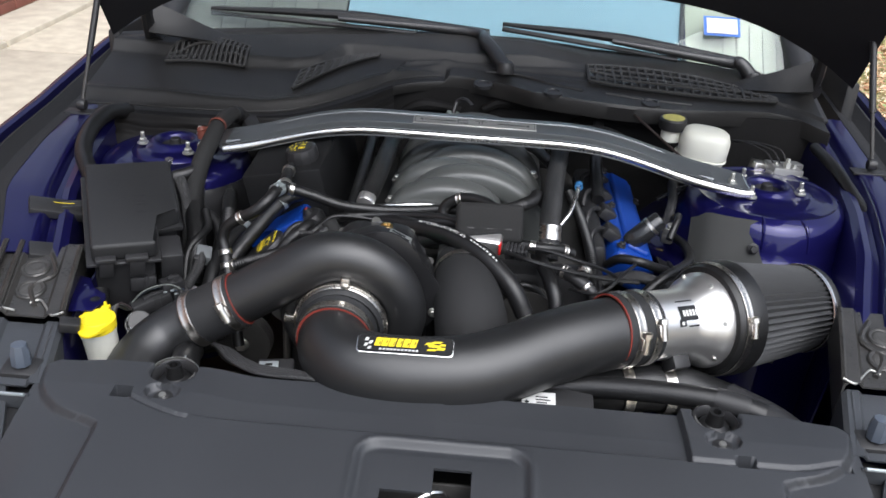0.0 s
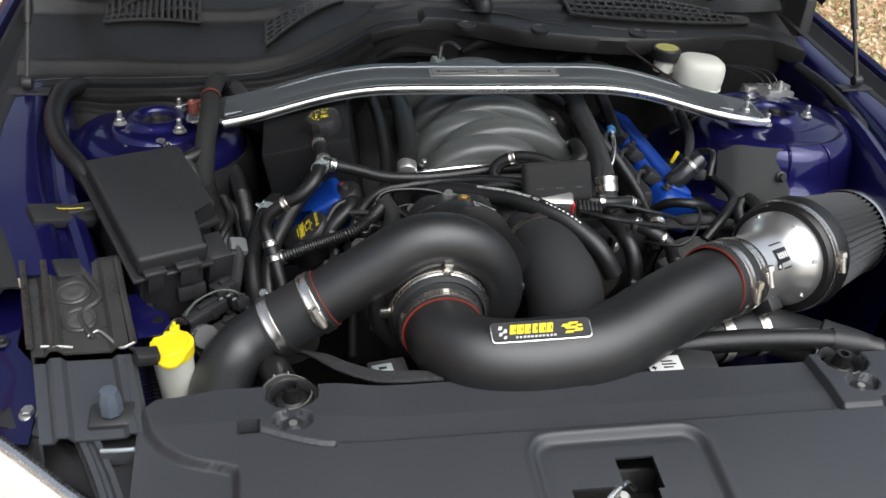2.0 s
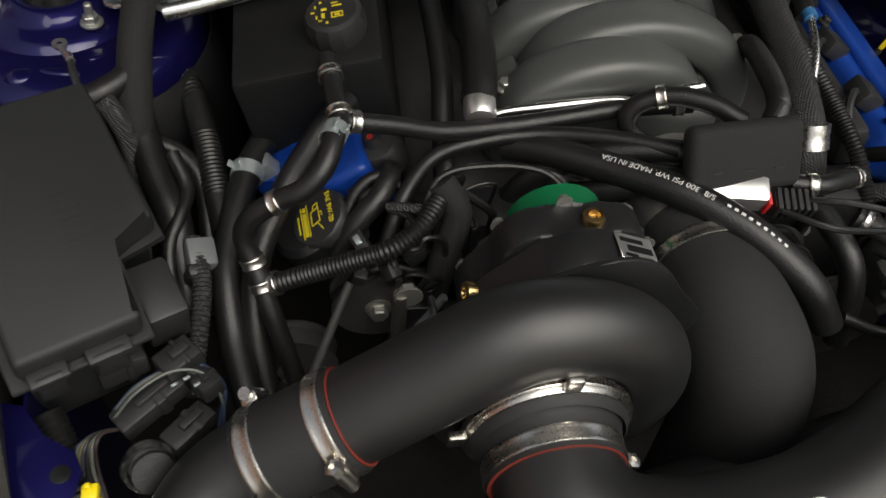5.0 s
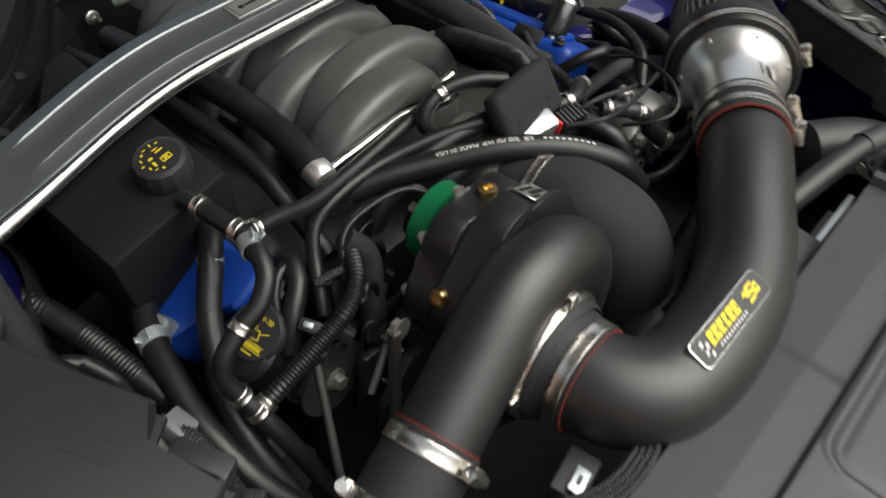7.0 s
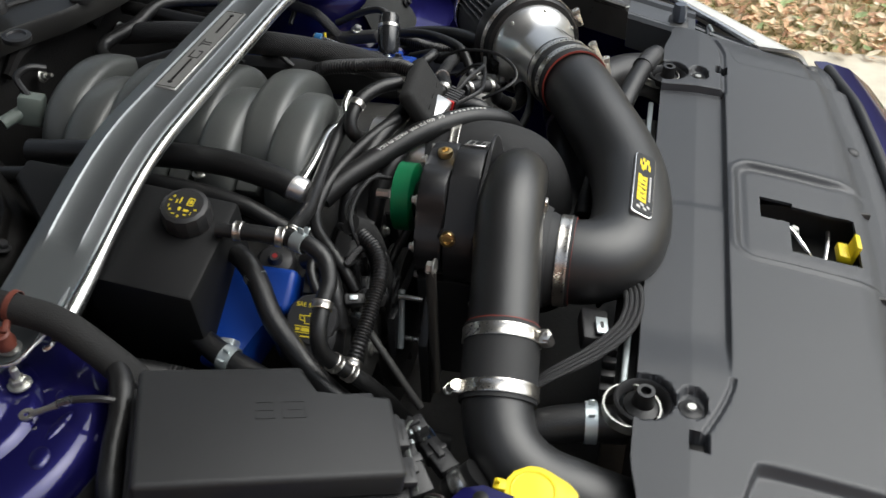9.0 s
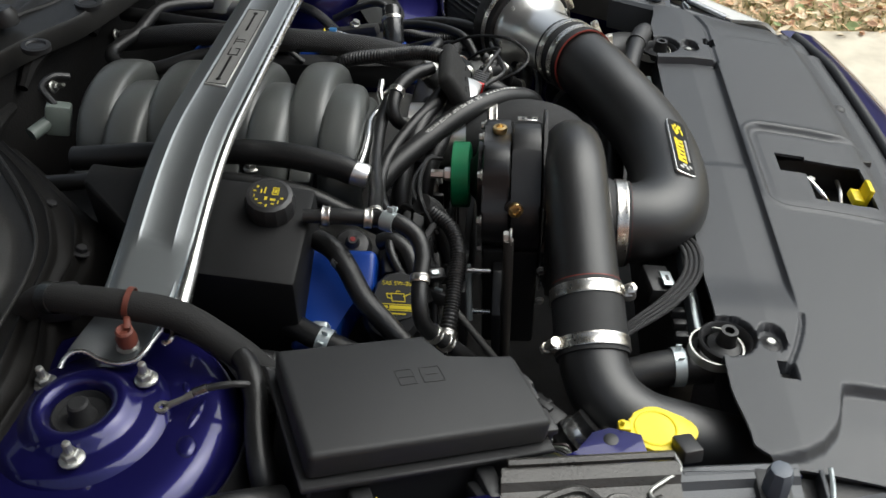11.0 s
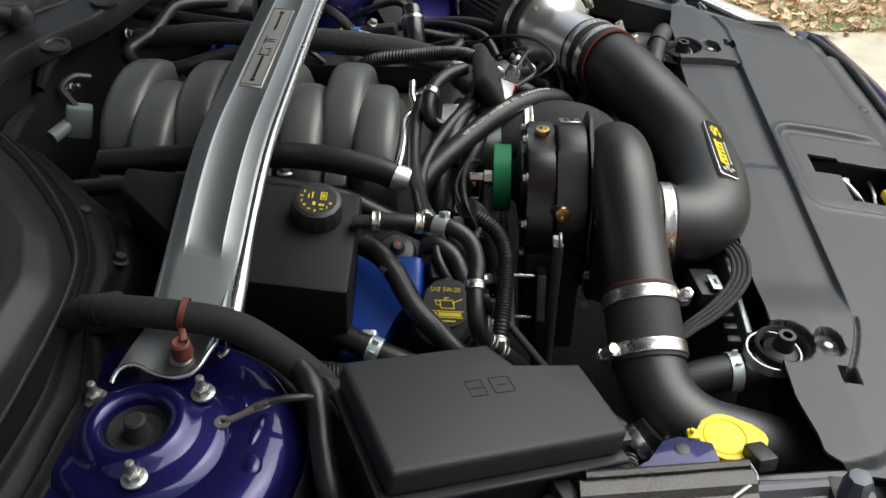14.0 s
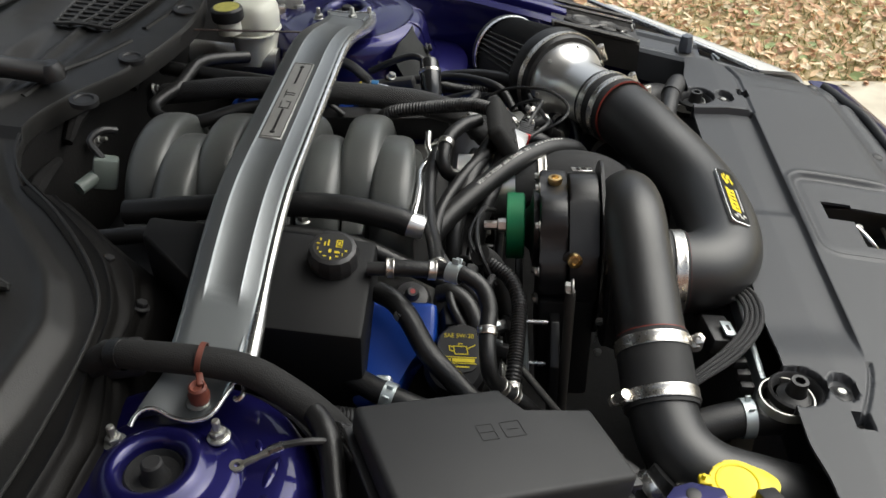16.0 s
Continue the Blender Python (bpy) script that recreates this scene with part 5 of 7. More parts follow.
part("bore", lathe(B(), [(0.03, 0), (0.045, 0), (0.045, 0.09), (0.03, 0.09)], aim((0.012, 1.55, 0.888), (0, 1, 0)), 32, close=True), ALU, th)
part("motor_case", box(B(), (0.07, 0.03, 0.028), pose(0.035, 1.562, 0.936, 20, 0, -10), 0.006), ALU, th, "bright motor housing")
tplug = part("plug", box(B(), (0.034, 0.018, 0.018), pose(0.092, 1.548, 0.928, 15, 0, -10), 0.002), PLASTIC, th, "ribbed black plug")
for k in range(6):
    part("plug_rib", box(B(), (0.004, 0.021, 0.0195), pose(0.078 + 0.006 * k, 1.548 - 0.001 * k, 0.93, 15, 0, -10), 0.0006, 1), PLASTIC, tplug)
part("plug_lock", box(B(), (0.0035, 0.012, 0.020), pose(0.066, 1.545, 0.934, 15, 0, -10), 0.001), material("red_lock", (0.6, 0.02, 0.02), 0.4), th, "red locking tab")

# ---- intake manifold ----
man = thing("intake_manifold", "dull grey moulded intake manifold with arched runners", "intake manifold", (0, 1.88, 0.92))
part("plenum", box(B(), (0.19, 0.40, 0.07), pose(0, 1.895, 0.875), 0.02, 3), MANIF, man)
for k in range(4):
    y = 1.722 + 0.098 * k
    for s, dy in ((-1, 0.0), (1, 0.047)):
        if s < 0:
            pts = [(-0.124, y, 0.850), (-0.120, y, 0.888), (-0.098, y, 0.924), (-0.055, y, 0.944), (-0.005, y + 0.004, 0.944), (0.04, y + 0.010, 0.924), (0.06, y + 0.014, 0.88)]
        else:
            pts = [(0.126, y + dy, 0.850), (0.122, y + dy, 0.890), (0.098, y + dy, 0.926), (0.055, y + dy, 0.950), (0.005, y + dy, 0.957), (-0.045, y + dy, 0.946), (-0.078, y + dy, 0.915), (-0.088, y + dy, 0.87)]
        shp = [(0.0232 * math.copysign(abs(math.cos(a)) ** 0.62, math.cos(a)), 0.0285 * math.copysign(abs(math.sin(a)) ** 0.70, math.sin(a))) for a in [2 * math.pi * q / 24 for q in range(24)]]
        part("runner", sweep(B(), pts, 0.02, 24, 6, shape=shp, up=(0, 1, 0)), MANIF, man)
    part("runner_bridge", box(B(), (0.03, 0.03, 0.02), pose(-0.118, y + 0.05, 0.90, 0, -30, 0), 0.004), MANIF, man)
part("front_flange", sweep(B(), [(-0.158, 1.69, 0.918), (-0.135, 1.69, 0.925), (-0.10, 1.687, 0.931), (-0.065, 1.687, 0.934), (-0.03, 1.690, 0.932), (-0.004, 1.686, 0.930), (0.008, 1.678, 0.937), (0.025, 1.683, 0.945), (0.052, 1.684, 0.950)], 0.0050, 10), CHROME, man, "bright front seam")
for p in ((-0.128, 1.735, 0.915), (-0.128, 1.835, 0.915), (0.128, 1.775, 0.925), (0.125, 1.88, 0.925), (0.0, 2.10, 0.90)):
    bolt(man, p, (0, 0, 1), 0.0075)
blk = thing("engine_block", "dark engine block and heads below the manifold", "engine", (0, 1.85, 0.7))
bm = B()
box(bm, (0.46, 0.52, 0.25), pose(0, 1.90, 0.72), 0.03, 3)
part("block", bm, DARK, blk)
part("front_cover", box(B(), (0.50, 0.06, 0.40), pose(0, 1.63, 0.665), 0.02), CASTBLK, blk, "black ribbed front cover")
for k in range(7):
    part("cover_rib", box(B(), (0.008, 0.02, 0.30), pose(-0.21 + 0.07 * k, 1.596, 0.70, 0, 12 * (k - 3) / 3, 0), 0.003), CASTBLK, blk)
for k in range(8):
    bolt(blk, (-0.235 + 0.067 * k, 1.60, 0.842 - 0.006 * abs(k - 3.5)), (0, -1, 0.2), 0.006)

# ---- blue cam covers ----
def cam_cover(s, label):
    t = thing("cam_cover", label, "cam cover", (s * 0.30, 1.83, 0.85), group="cam covers")
    yc, ln = (1.690, 0.10) if s < 0 else (1.85, 0.39)
    m = Matrix.Translation((s * 0.312, yc, 0.846) if s < 0 else (0.293, yc, 0.850)) @ Matrix.Rotation(radians(s * (33 if s < 0 else 24)), 4, "Y")
    if s < 0:
        o_ = [(0.0625, -0.042), (0.0625, 0.05), (-0.0625, 0.05), (-0.0625, 0.0), (-0.005, -0.008), (0.012, -0.042)]
        part("cover", prism(B(), o_, m @ pose(0, 0, -0.031), 0.062, 0.008, 3), BLUE, t)
        part("filler_base", lathe(B(), [(0.036, -0.02), (0.036, 0.018), (0.030, 0.024), (0, 0.024)], m @ pose(-0.012, -0.065, 0), 24), CASTBLK, t, "dark filler base")
    else:
        part("cover", box(B(), (0.082, ln, 0.062), m, 0.014, 3), BLUE, t)
        part("coil_shroud", box(B(), (0.034, ln * 0.95, 0.05), pose(0.236, yc, 0.868, 0, -10), 0.010), PLASTIC, t, "black coil shroud")
    if s > 0:
        part("coil_strip", box(B(), (0.044, ln * 0.86, 0.014), m @ pose(0, 0, 0.033), 0.006, 3), BLUE, t)
    for k in range(5 if s > 0 else 0):
        bolt(t, m @ Vector((0.032 * (1 if k % 2 else -1), ln * (0.22 * k - 0.44), 0.030)), m.to_3x3() @ Vector((0, 0, 1)), 0.006, mat=PLASTIC)
    return t, m


cam_cover(1, "bright blue painted cam cover beside the manifold")
lc, lm = cam_cover(-1, "bright blue painted cam cover below the coolant tank")
vv = thing("vent_valve", "round black vent valve on the blue cover", "valve", (-0.262, 1.68, 0.90))
part("body", lathe(B(), [(0, -0.03), (0.022, -0.03), (0.024, -0.004), (0.019, 0.004), (0.009, 0.007), (0.006, 0.016), (0, 0.016)], pose(-0.262, 1.680, 0.900, 10, -25, 0), 20), PLASTIC, vv)
part("red_mark", lathe(B(), [(0, 0.0165), (0.003, 0.0165), (0.004, 0.015)], pose(-0.262, 1.680, 0.900, 10, -25, 0), 10), material("red_dot", (0.35, 0.02, 0.02), 0.4), vv, "red dot")
cap = thing("oil_filler_cap", "black oil filler cap with yellow printing", "oil cap", (-0.318, 1.632, 0.86))
ez = Vector((-0.62, -0.12, 0.78)).normalized()
ex = (Vector((0, -1, 0)) - ez * ez.dot(Vector((0, -1, 0)))).normalized()
mc = Matrix((ex, ez.cross(ex), ez)).transposed().to_4x4()
mc.translation = Vector((-0.312, 1.620, 0.861))
bm = lathe(B(), [(0, -0.03), (0.026, -0.03), (0.028, 0.0), (0.030, 0.004), (0.030, 0.014), (0.028, 0.017), (0, 0.017)], mc, 12)
part("cap", bm, PLASTIC, cap)
mt = mc @ pose(0, 0, 0.0175)
ink_text(cap, "SAE 5W-20", mt @ pose(-0.003, 0.015, 0), 0.0072)
for pts in ([(-0.007, -0.006), (-0.009, 0.003), (0.006, 0.003), (0.008, -0.006), (-0.007, -0.006)], [(0.006, 0.0), (0.012, 0.003), (0.016, 0.005)], [(-0.009, 0.002), (-0.014, 0.003), (-0.013, -0.002), (-0.0085, -0.003)], [(-0.003, 0.003), (-0.003, 0.006), (0.001, 0.006)]):
    for p, q in zip(pts, pts[1:]):
        d = Vector((q[0] - p[0], q[1] - p[1]))
        part("can_symbol", box(B(), (d.length + 0.001, 0.0011, 0.0005), mt @ pose((p[0] + q[0]) / 2, (p[1] + q[1]) / 2, 0.0002, 0, 0, math.degrees(math.atan2(d.y, d.x))), 0), INK, cap, smooth=False)
bars(cap, mt, [(0, -0.0095, 0.036, 0.0010), (0, -0.0165, 0.036, 0.0010), (0.003, -0.013, 0.026, 0.0042), (-0.014, -0.013, 0.005, 0.003), (0, -0.0205, 0.020, 0.0016)])
# ---- strut brace ----
brace = thing("strut_brace", "grey stamped steel strut tower brace with bright rolled edges", "strut brace", (0, 1.87, 1.0))


def brace_mid(x):
    a = abs(x) / 0.485
    return Vector((x, 1.8655 - 0.006 * a ** 3, 1.0245 - 0.062 * sstep(0.15, 0.50, abs(x)) ** 1.3))


def brace_w(x):
    return 0.0395 - 0.001 * sstep(0.15, 0.48, abs(x))


prof = [(-1.0, -0.016), (-0.985, -0.008), (-0.95, -0.003), (-0.90, -0.0005), (-0.82, 0.0), (-0.45, 0.0), (-0.425, 0.0006), (-0.40, 0.0010), (-0.37, 0.0), (-0.34, -0.0007), (0.50, -0.0007), (0.53, 0.0), (0.56, 0.0012), (0.59, 0.0006), (0.62, 0.0), (0.90, 0.0), (0.96, -0.003), (0.985, -0.008), (1.0, -0.016)]
END = 0.452
rows = []
for i in range(97):
    x = END * (2 * i / 96 - 1)
    c, w = brace_mid(x), brace_w(x)
    flat = sstep(0.376, 0.366, abs(x))
    rows.append([c + Vector((0, u * w, 0.006 * u + v * (flat if abs(u) < 0.7 else 1))) for u, v in prof])
part("bar", sheet(B(), rows, 0.0022), BRACEM, brace, angle=60)
for e in (-1, 1):
    pts = [brace_mid(x) + Vector((0, e * (brace_w(x) - 0.001), 0.006 * e - 0.006)) for x in [END * (k / 40 - 1) for k in range(81)]]
    part("rolled_edge", sweep(B(), pts, [(0.0062 if e < 0 else 0.003) + (0.0035 if e < 0 else 0.001) * sstep(0.34, 0.44, abs(p.x)) for p in pts], 18, 1), CHROME if e < 0 else BRACEM, brace, "bright rolled edge")
pts = [brace_mid(x) + Vector((0, -brace_w(x) + 0.0006, -0.0135)) for x in [END * (k / 40 - 1) for k in range(81)]]
part("rolled_edge", sweep(B(), pts, 0.0054, 14, 1), CHROME, brace, "bright rolled edge")
RIMS = {-1: [(1.0, 0.526, 1.919, 0.946), (0.80, 0.512, 1.916, 0.953), (0.62, 0.504, 1.902, 0.954), (0.42, 0.511, 1.884, 0.947), (0.10, 0.514, 1.866, 0.945), (-0.25, 0.510, 1.850, 0.946), (-0.50, 0.502, 1.842, 0.949), (-0.78, 0.486, 1.836, 0.954), (-1.0, 0.476, 1.830, 0.958)],
        1: [(1.0, 0.526, 1.915, 0.950), (0.6, 0.522, 1.900, 0.951), (0.1, 0.520, 1.868, 0.949), (-0.5, 0.521, 1.845, 0.949), (-0.9, 0.522, 1.832, 0.949), (-1.0, 0.522, 1.829, 0.945)]}
for s in (-1, 1):
    rows = []
    us, RIM = [k / 12 - 1 for k in range(25)], RIMS[s][::-1]
    rim = [Vector((s * table([(q[0], q[1]) for q in RIM], u), table([(q[0], q[2]) for q in RIM], u), table([(q[0], q[3]) for q in RIM], u))) for u in us]
    rim = [(rim[max(k - 1, 0)] + rim[k] * 2 + rim[min(k + 1, 24)]) / 4 for k in range(25)]
    c, w = brace_mid(s * (END - 0.002)), brace_w(END)
    for i in range(11):
        f = i / 10
        g = f * f * (3 - 2 * f)
        row = []
        for u, q in zip(us, rim):
            p = c + Vector((0, u * w, 0.006 * u + 0.0006 - 0.010 * max(0, abs(u) - 0.93) / 0.07))
            row.append(Vector((p.x + (q.x - p.x) * f, p.y + (q.y - p.y) * g, p.z + (q.z - p.z) * f ** 0.8 - 0.004 * math.sin(math.pi * f) * math.cos(u * 2.2))))
        rows.append(row)
    part("end_bracket", sheet(B(), rows, 0.0026), BRACEM, brace, "flared mounting end")
    part("bracket_rim", sweep(B(), rows[-1], 0.0026, 10, 2), CHROME, brace, "bright bracket rim")
    if s < 0:
        part("curled_lip", sweep(B(), [(-0.486, 1.837, 0.954), (-0.476, 1.832, 0.959), (-0.472, 1.825, 0.960), (-0.477, 1.820, 0.957), (-0.485, 1.820, 0.953), (-0.489, 1.825, 0.950), (-0.485, 1.828, 0.949)], 0.0026, 8), CHROME, brace)
    else:
        part("rolled_end", sweep(B(), [brace_mid(0.445) + Vector((0, -0.0375, -0.012)), (0.475, 1.825, 0.950), (0.500, 1.828, 0.945), (0.522, 1.831, 0.944)], [0.0097, 0.0095, 0.009, 0.0085], 16), CHROME, brace, "bright rolled edge")
    for dy in (0.017, -0.030):
        part("end_crease", sweep(B(), [brace_mid(s * q) + Vector((0, dy, 0.0002)) for q in (0.422, 0.436, 0.449)], [0.0008, 0.0028, 0.0034], 8), BRACEM, brace)
    for x, y, z in ((0.492, 1.862, 0.948), (0.524, 1.835, 0.936), (0.532, 1.934, 0.932), (0.622, 1.868, 0.937)):
        bolt(brace, (s * x, y, z), (0, 0, 1), 0.0078, 0.023, name="stud_nut")
mp = Matrix.Translation((0.008, 1.8705, 1.0248)) @ Matrix.Rotation(radians(6), 4, "X")
pl = part("emblem_plate", box(B(), (0.228, 0.029, 0.0035), mp, 0.0012, 1), material("pewter_plate", (0.36, 0.36, 0.345), 0.42, 0.6), brace, "pewter emblem plate with black line marks")
bars(pl, mp @ pose(0, 0, 0.0018), [(0, 0.0128, 0.220, 0.0007), (0, -0.0128, 0.220, 0.0007), (-0.110, 0, 0.0007, 0.026), (0.110, 0, 0.0007, 0.026), (-0.064, 0, 0.058, 0.003), (0.068, 0, 0.05, 0.003), (-0.022, 0.006, 0.020, 0.0016), (-0.022, -0.006, 0.020, 0.0016), (-0.031, 0, 0.0016, 0.012), (-0.013, -0.003, 0.0016, 0.006), (0.011, 0.006, 0.022, 0.0016), (0.008, -0.001, 0.0016, 0.012), (0.014, -0.001, 0.0016, 0.012)], BLACKINK_SHADE, "dark_mark")
for x in (-0.098, 0.098):
    part("plate_rivet", lathe(B(), [(0, 0.001), (0.0028, 0.0008), (0.0035, 0)], mp @ pose(x, 0, 0.0019), 12), BLACKINK_SHADE, pl)

# ---- coolant tank ----
tank = thing("coolant_tank", "black boxy coolant tank with a screw cap", "coolant tank", (-0.32, 1.78, 0.9))
tu, tn = Vector((0.136, 0.0, 0.026)).normalized(), Vector((0.03, 1, 0.09)).normalized()
tw = tu.cross(tn)
mt = Matrix((tu, tn, tw)).transposed().to_4x4()
mt.translation = Vector((-0.392, 1.717, 0.947))
part("body", prism(B(), [(0, 0), (0.143, 0), (0.143, 0.27), (0.11, 0.27), (0.055, 0.20), (0.0, 0.13)], mt @ pose(0, 0, -0.15), 0.15, 0.006, 2), TANKM, tank)
mcap = Matrix.Translation((-0.288, 1.763, 0.962)) @ mt.to_3x3().to_4x4()
part("neck", lathe(B(), [(0.026, -0.012), (0.030, -0.008), (0.031, 0.006), (0.027, 0.008), (0, 0.008)], mcap, 30), TANKM, tank)
bm = B()
N = 14
lathe(bm, [(0.0275, 0.008), (0.0285, 0.012), (0.0285, 0.026), (0.0265, 0.032), (0.022, 0.034), (0, 0.0345)], mcap, N)
tc_ = part("cap", bm, PLASTIC, tank, "ribbed black cap with yellow symbols", angle=20)
mk = mcap @ pose(0, 0, 0.0348)
for k in range(9):
    a_ = radians(60 + 24 * k)
    q_ = (0.0034, 0.0016, 0.0042, 0.0024, 0.0014)[k % 5]
    bars(tc_, mk, [((0.0165 + 0.001 * (k % 3)) * math.cos(a_), 0.0165 * math.sin(a_), q_, 0.0052 - q_)])
bars(tc_, mk, [(0.004, -0.004, 0.011, 0.0012), (0.004, -0.010, 0.011, 0.0012), (-0.001, -0.007, 0.0012, 0.007), (0.009, -0.007, 0.0012, 0.007), (0.004, -0.007, 0.005, 0.003), (-0.008, 0.002, 0.005, 0.003), (0.004, 0.005, 0.009, 0.0016), (0.002, 0.009, 0.006, 0.0014), (-0.009, -0.006, 0.003, 0.006)])
part("spout", rod(B(), (-0.303, 1.722, 0.972), (-0.302, 1.69, 0.972), 0.008, 12), SATIN, tank)

# ---- fuse box ----
fb = thing("fuse_box", "black plastic fuse box with a stepped flat lid", "fuse box", (-0.54, 1.57, 0.9))
BO, BI, FO = Vector((-0.638, 1.648, 0.978)), Vector((-0.511, 1.701, 0.973)), Vector((-0.545, 1.442, 0.930))
fu, fv = (FO - BO).normalized(), (BI - BO)
fv = (fv - fu * fv.dot(fu)).normalized()
fw = fu.cross(fv)
if fw.z < 0:
    fw = -fw
mfb = Matrix((fu, fv, fw)).transposed().to_4x4()
mfb.translation = BO
L, W1, W2, LN = 0.229, 0.138, 0.096, 0.150
lid_o = [(0, 0), (L, 0), (L, W2), (LN + 0.004, W2), (LN, W1), (0, W1)]
lid = part("lid", prism(B(), lid_o, mfb @ pose(0, 0, -0.030), 0.030, 0.006, 3), LIDM, fb, "flat grained lid")
bars(lid, mfb @ pose(0.125, 0.07, 0.0002, 0, 0, 0), [(0.012, 0, 0.020, 0.0012), (0.012, 0.020, 0.020, 0.0012), (0.002, 0.010, 0.0012, 0.02), (0.022, 0.010, 0.0012, 0.02), (0.012, 0.010, 0.010, 0.0012), (-0.014, 0, 0.016, 0.0012), (-0.014, 0.02, 0.016, 0.0012), (-0.014, 0.01, 0.016, 0.0012), (-0.006, 0.01, 0.0012, 0.02), (-0.022, 0.01, 0.0012, 0.02)], LIDM, "embossed_mark")
grow = [(-0.006, -0.008), (L + 0.006, -0.008), (L + 0.006, W2 + 0.006), (LN + 0.01, W2 + 0.006), (LN + 0.006, W1 + 0.005), (-0.006, W1 + 0.005)]
part("rim", prism(B(), grow, mfb @ pose(0, 0, -0.036), 0.006, 0.0015, 1), PLASTIC, fb)
part("base", prism(B(), [(0.004, 0.004), (L - 0.004, 0.004), (L - 0.004, W2 - 0.004), (LN, W2 - 0.004), (LN - 0.004, W1 - 0.004), (0.004, W1 - 0.004)], mfb @ pose(0, 0, -0.13), 0.095, 0.003, 1), PLASTIC, fb)
for u, w in ((0.03, 0.04), (0.15, 0.036)):
    bm = B()
    box(bm, (w, 0.085, 0.016), mfb @ pose(u + 0.018, -0.048, -0.0545, -14, 0, 0), 0.003)
    box(bm, (w * 0.8, 0.012, 0.024), mfb @ pose(u + 0.018, -0.084, -0.060, -14, 0, 0), 0.003)
    box(bm, (w * 0.5, 0.04, 0.03), mfb @ pose(u + 0.018, -0.02, -0.06), 0.003)
    br = part("mount_bracket", bm, PLASTIC, fb, "black mounting bracket")
    part("bracket_socket", lathe(B(), [(0.008, -0.01), (0.016, -0.01), (0.018, 0.004), (0.012, 0.005), (0.010, -0.004)], mfb @ pose(u + 0.05, -0.065, -0.066, -14, 0, 0), 16, close=True), PLASTIC, br)
part("yellow_crayon_line", sweep(B(), [mfb @ Vector((0.022, -0.07, -0.0505)), mfb @ Vector((0.045, -0.045, -0.0445)), mfb @ Vector((0.058, -0.02, -0.0395))], 0.0008, 6), INK, fb, "yellow crayon line")
for v, w in ((0.02, 0.03), (0.065, 0.034)):
    bm = B()
    box(bm, (0.014, w, 0.008), mfb @ pose(L + 0.006, v, -0.022), 0.002)
    box(bm, (0.006, w * 0.7, 0.035), mfb @ pose(L + 0.009, v, -0.035), 0.002)
    part("latch", bm, PLASTIC, fb)
bm = B()
box(bm, (0.055, 0.035, 0.05), mfb @ pose(LN + 0.045, W2 + 0.022, -0.06), 0.004)
part("side_socket", bm, PLASTIC, fb)

# ---- washer filler ----
wf = thing("washer_filler", "white washer filler neck with a yellow flip cap", "washer filler", (-0.50, 1.342, 0.8))
part("neck", lathe(B(), [(0.024, -0.16), (0.0235, -0.06), (0.0245, -0.02), (0.027, -0.008), (0.027, 0.0), (0, 0.0)], pose(-0.502, 1.343, 0.864, 6, -3, 0), 28), WHITEP, wf, "milky white neck")
mcw = pose(-0.500, 1.341, 0.867, 3, -3, 0)
o = []
for k in range(36):
    a = 2 * math.pi * k / 36
    r = 0.0270 + 0.0155 * max(0, math.cos(a - radians(-88))) ** 7
    o.append((r * math.cos(a), r * math.sin(a)))
cw = part("cap", prism(B(), o, mcw, 0.006, 0.0018), YELLOW, wf, "yellow flip cap")
part("cap_skirt", lathe(B(), [(0.024, -0.009), (0.026, -0.009), (0.0268, 0.001), (0.024, 0.001)], mcw, 30, close=True), YELLOW, cw)
part("cap_rib", lathe(B(), [(0.019, 0.006), (0.0205, 0.0068), (0.022, 0.006)], mcw, 30), YELLOW, cw)
bm = box(B(), (0.012, 0.012, 0.008), mcw @ pose(0.001, 0.031, 0.003), 0.002)
box(bm, (0.004, 0.004, 0.014), mcw @ pose(0.001, 0.033, 0.006), 0.001)
part("cap_tab", bm, YELLOW, cw)
part("support_bracket", box(B(), (0.028, 0.021, 0.016), pose(-0.526, 1.314, 0.876, 6, 12, 20), 0.003), PLASTIC, wf, "black support bracket")
o = [(-0.574, 1.452), (-0.552, 1.446), (-0.536, 1.418), (-0.512, 1.404), (-0.505, 1.386), (-0.512, 1.356), (-0.545, 1.350), (-0.560, 1.40)]
tab = part("wing_tab", prism(B(), o, Matrix.Translation((0, 0, 0.874)), 0.003, 0.001), PAINT, wf, "indigo painted tab with a black disc for its hole")
# The tab is uncut; a black disc paints the dark of its hole.
part("tab_hole_shade", lathe(B(), [(0, 0.0034), (0.0065, 0.0034), (0.0075, 0.0031)], pose(-0.520, 1.386, 0.874), 16), BLACKINK_SHADE, tab)

# ---- brake fluid reservoir and neighbours ----
br = thing("brake_reservoir", "milky white brake fluid reservoir with a black and yellow cap", "reservoir", (0.47, 2.04, 0.94))
o = []
for k in range(40):
    a = 2 * math.pi * k / 40
    o.append((0.05 * math.copysign(abs(math.cos(a)) ** 0.75, math.cos(a)), 0.042 * math.copysign(abs(math.sin(a)) ** 0.75, math.sin(a))))
mbt = pose(0.470, 2.042, 0.908, 0, 4, -8)
rings = [(0.84, -0.03), (0.88, 0.0), (0.92, 0.025), (0.98, 0.030), (1.0, 0.055), (0.98, 0.068), (0.90, 0.078), (0.74, 0.083), (0.4, 0.085), (0.02, 0.0855)]
rows = [[mbt @ Vector((x * k, y * k, h)) for x, y in o + o[:1]] for k, h in rings]
bm = B()
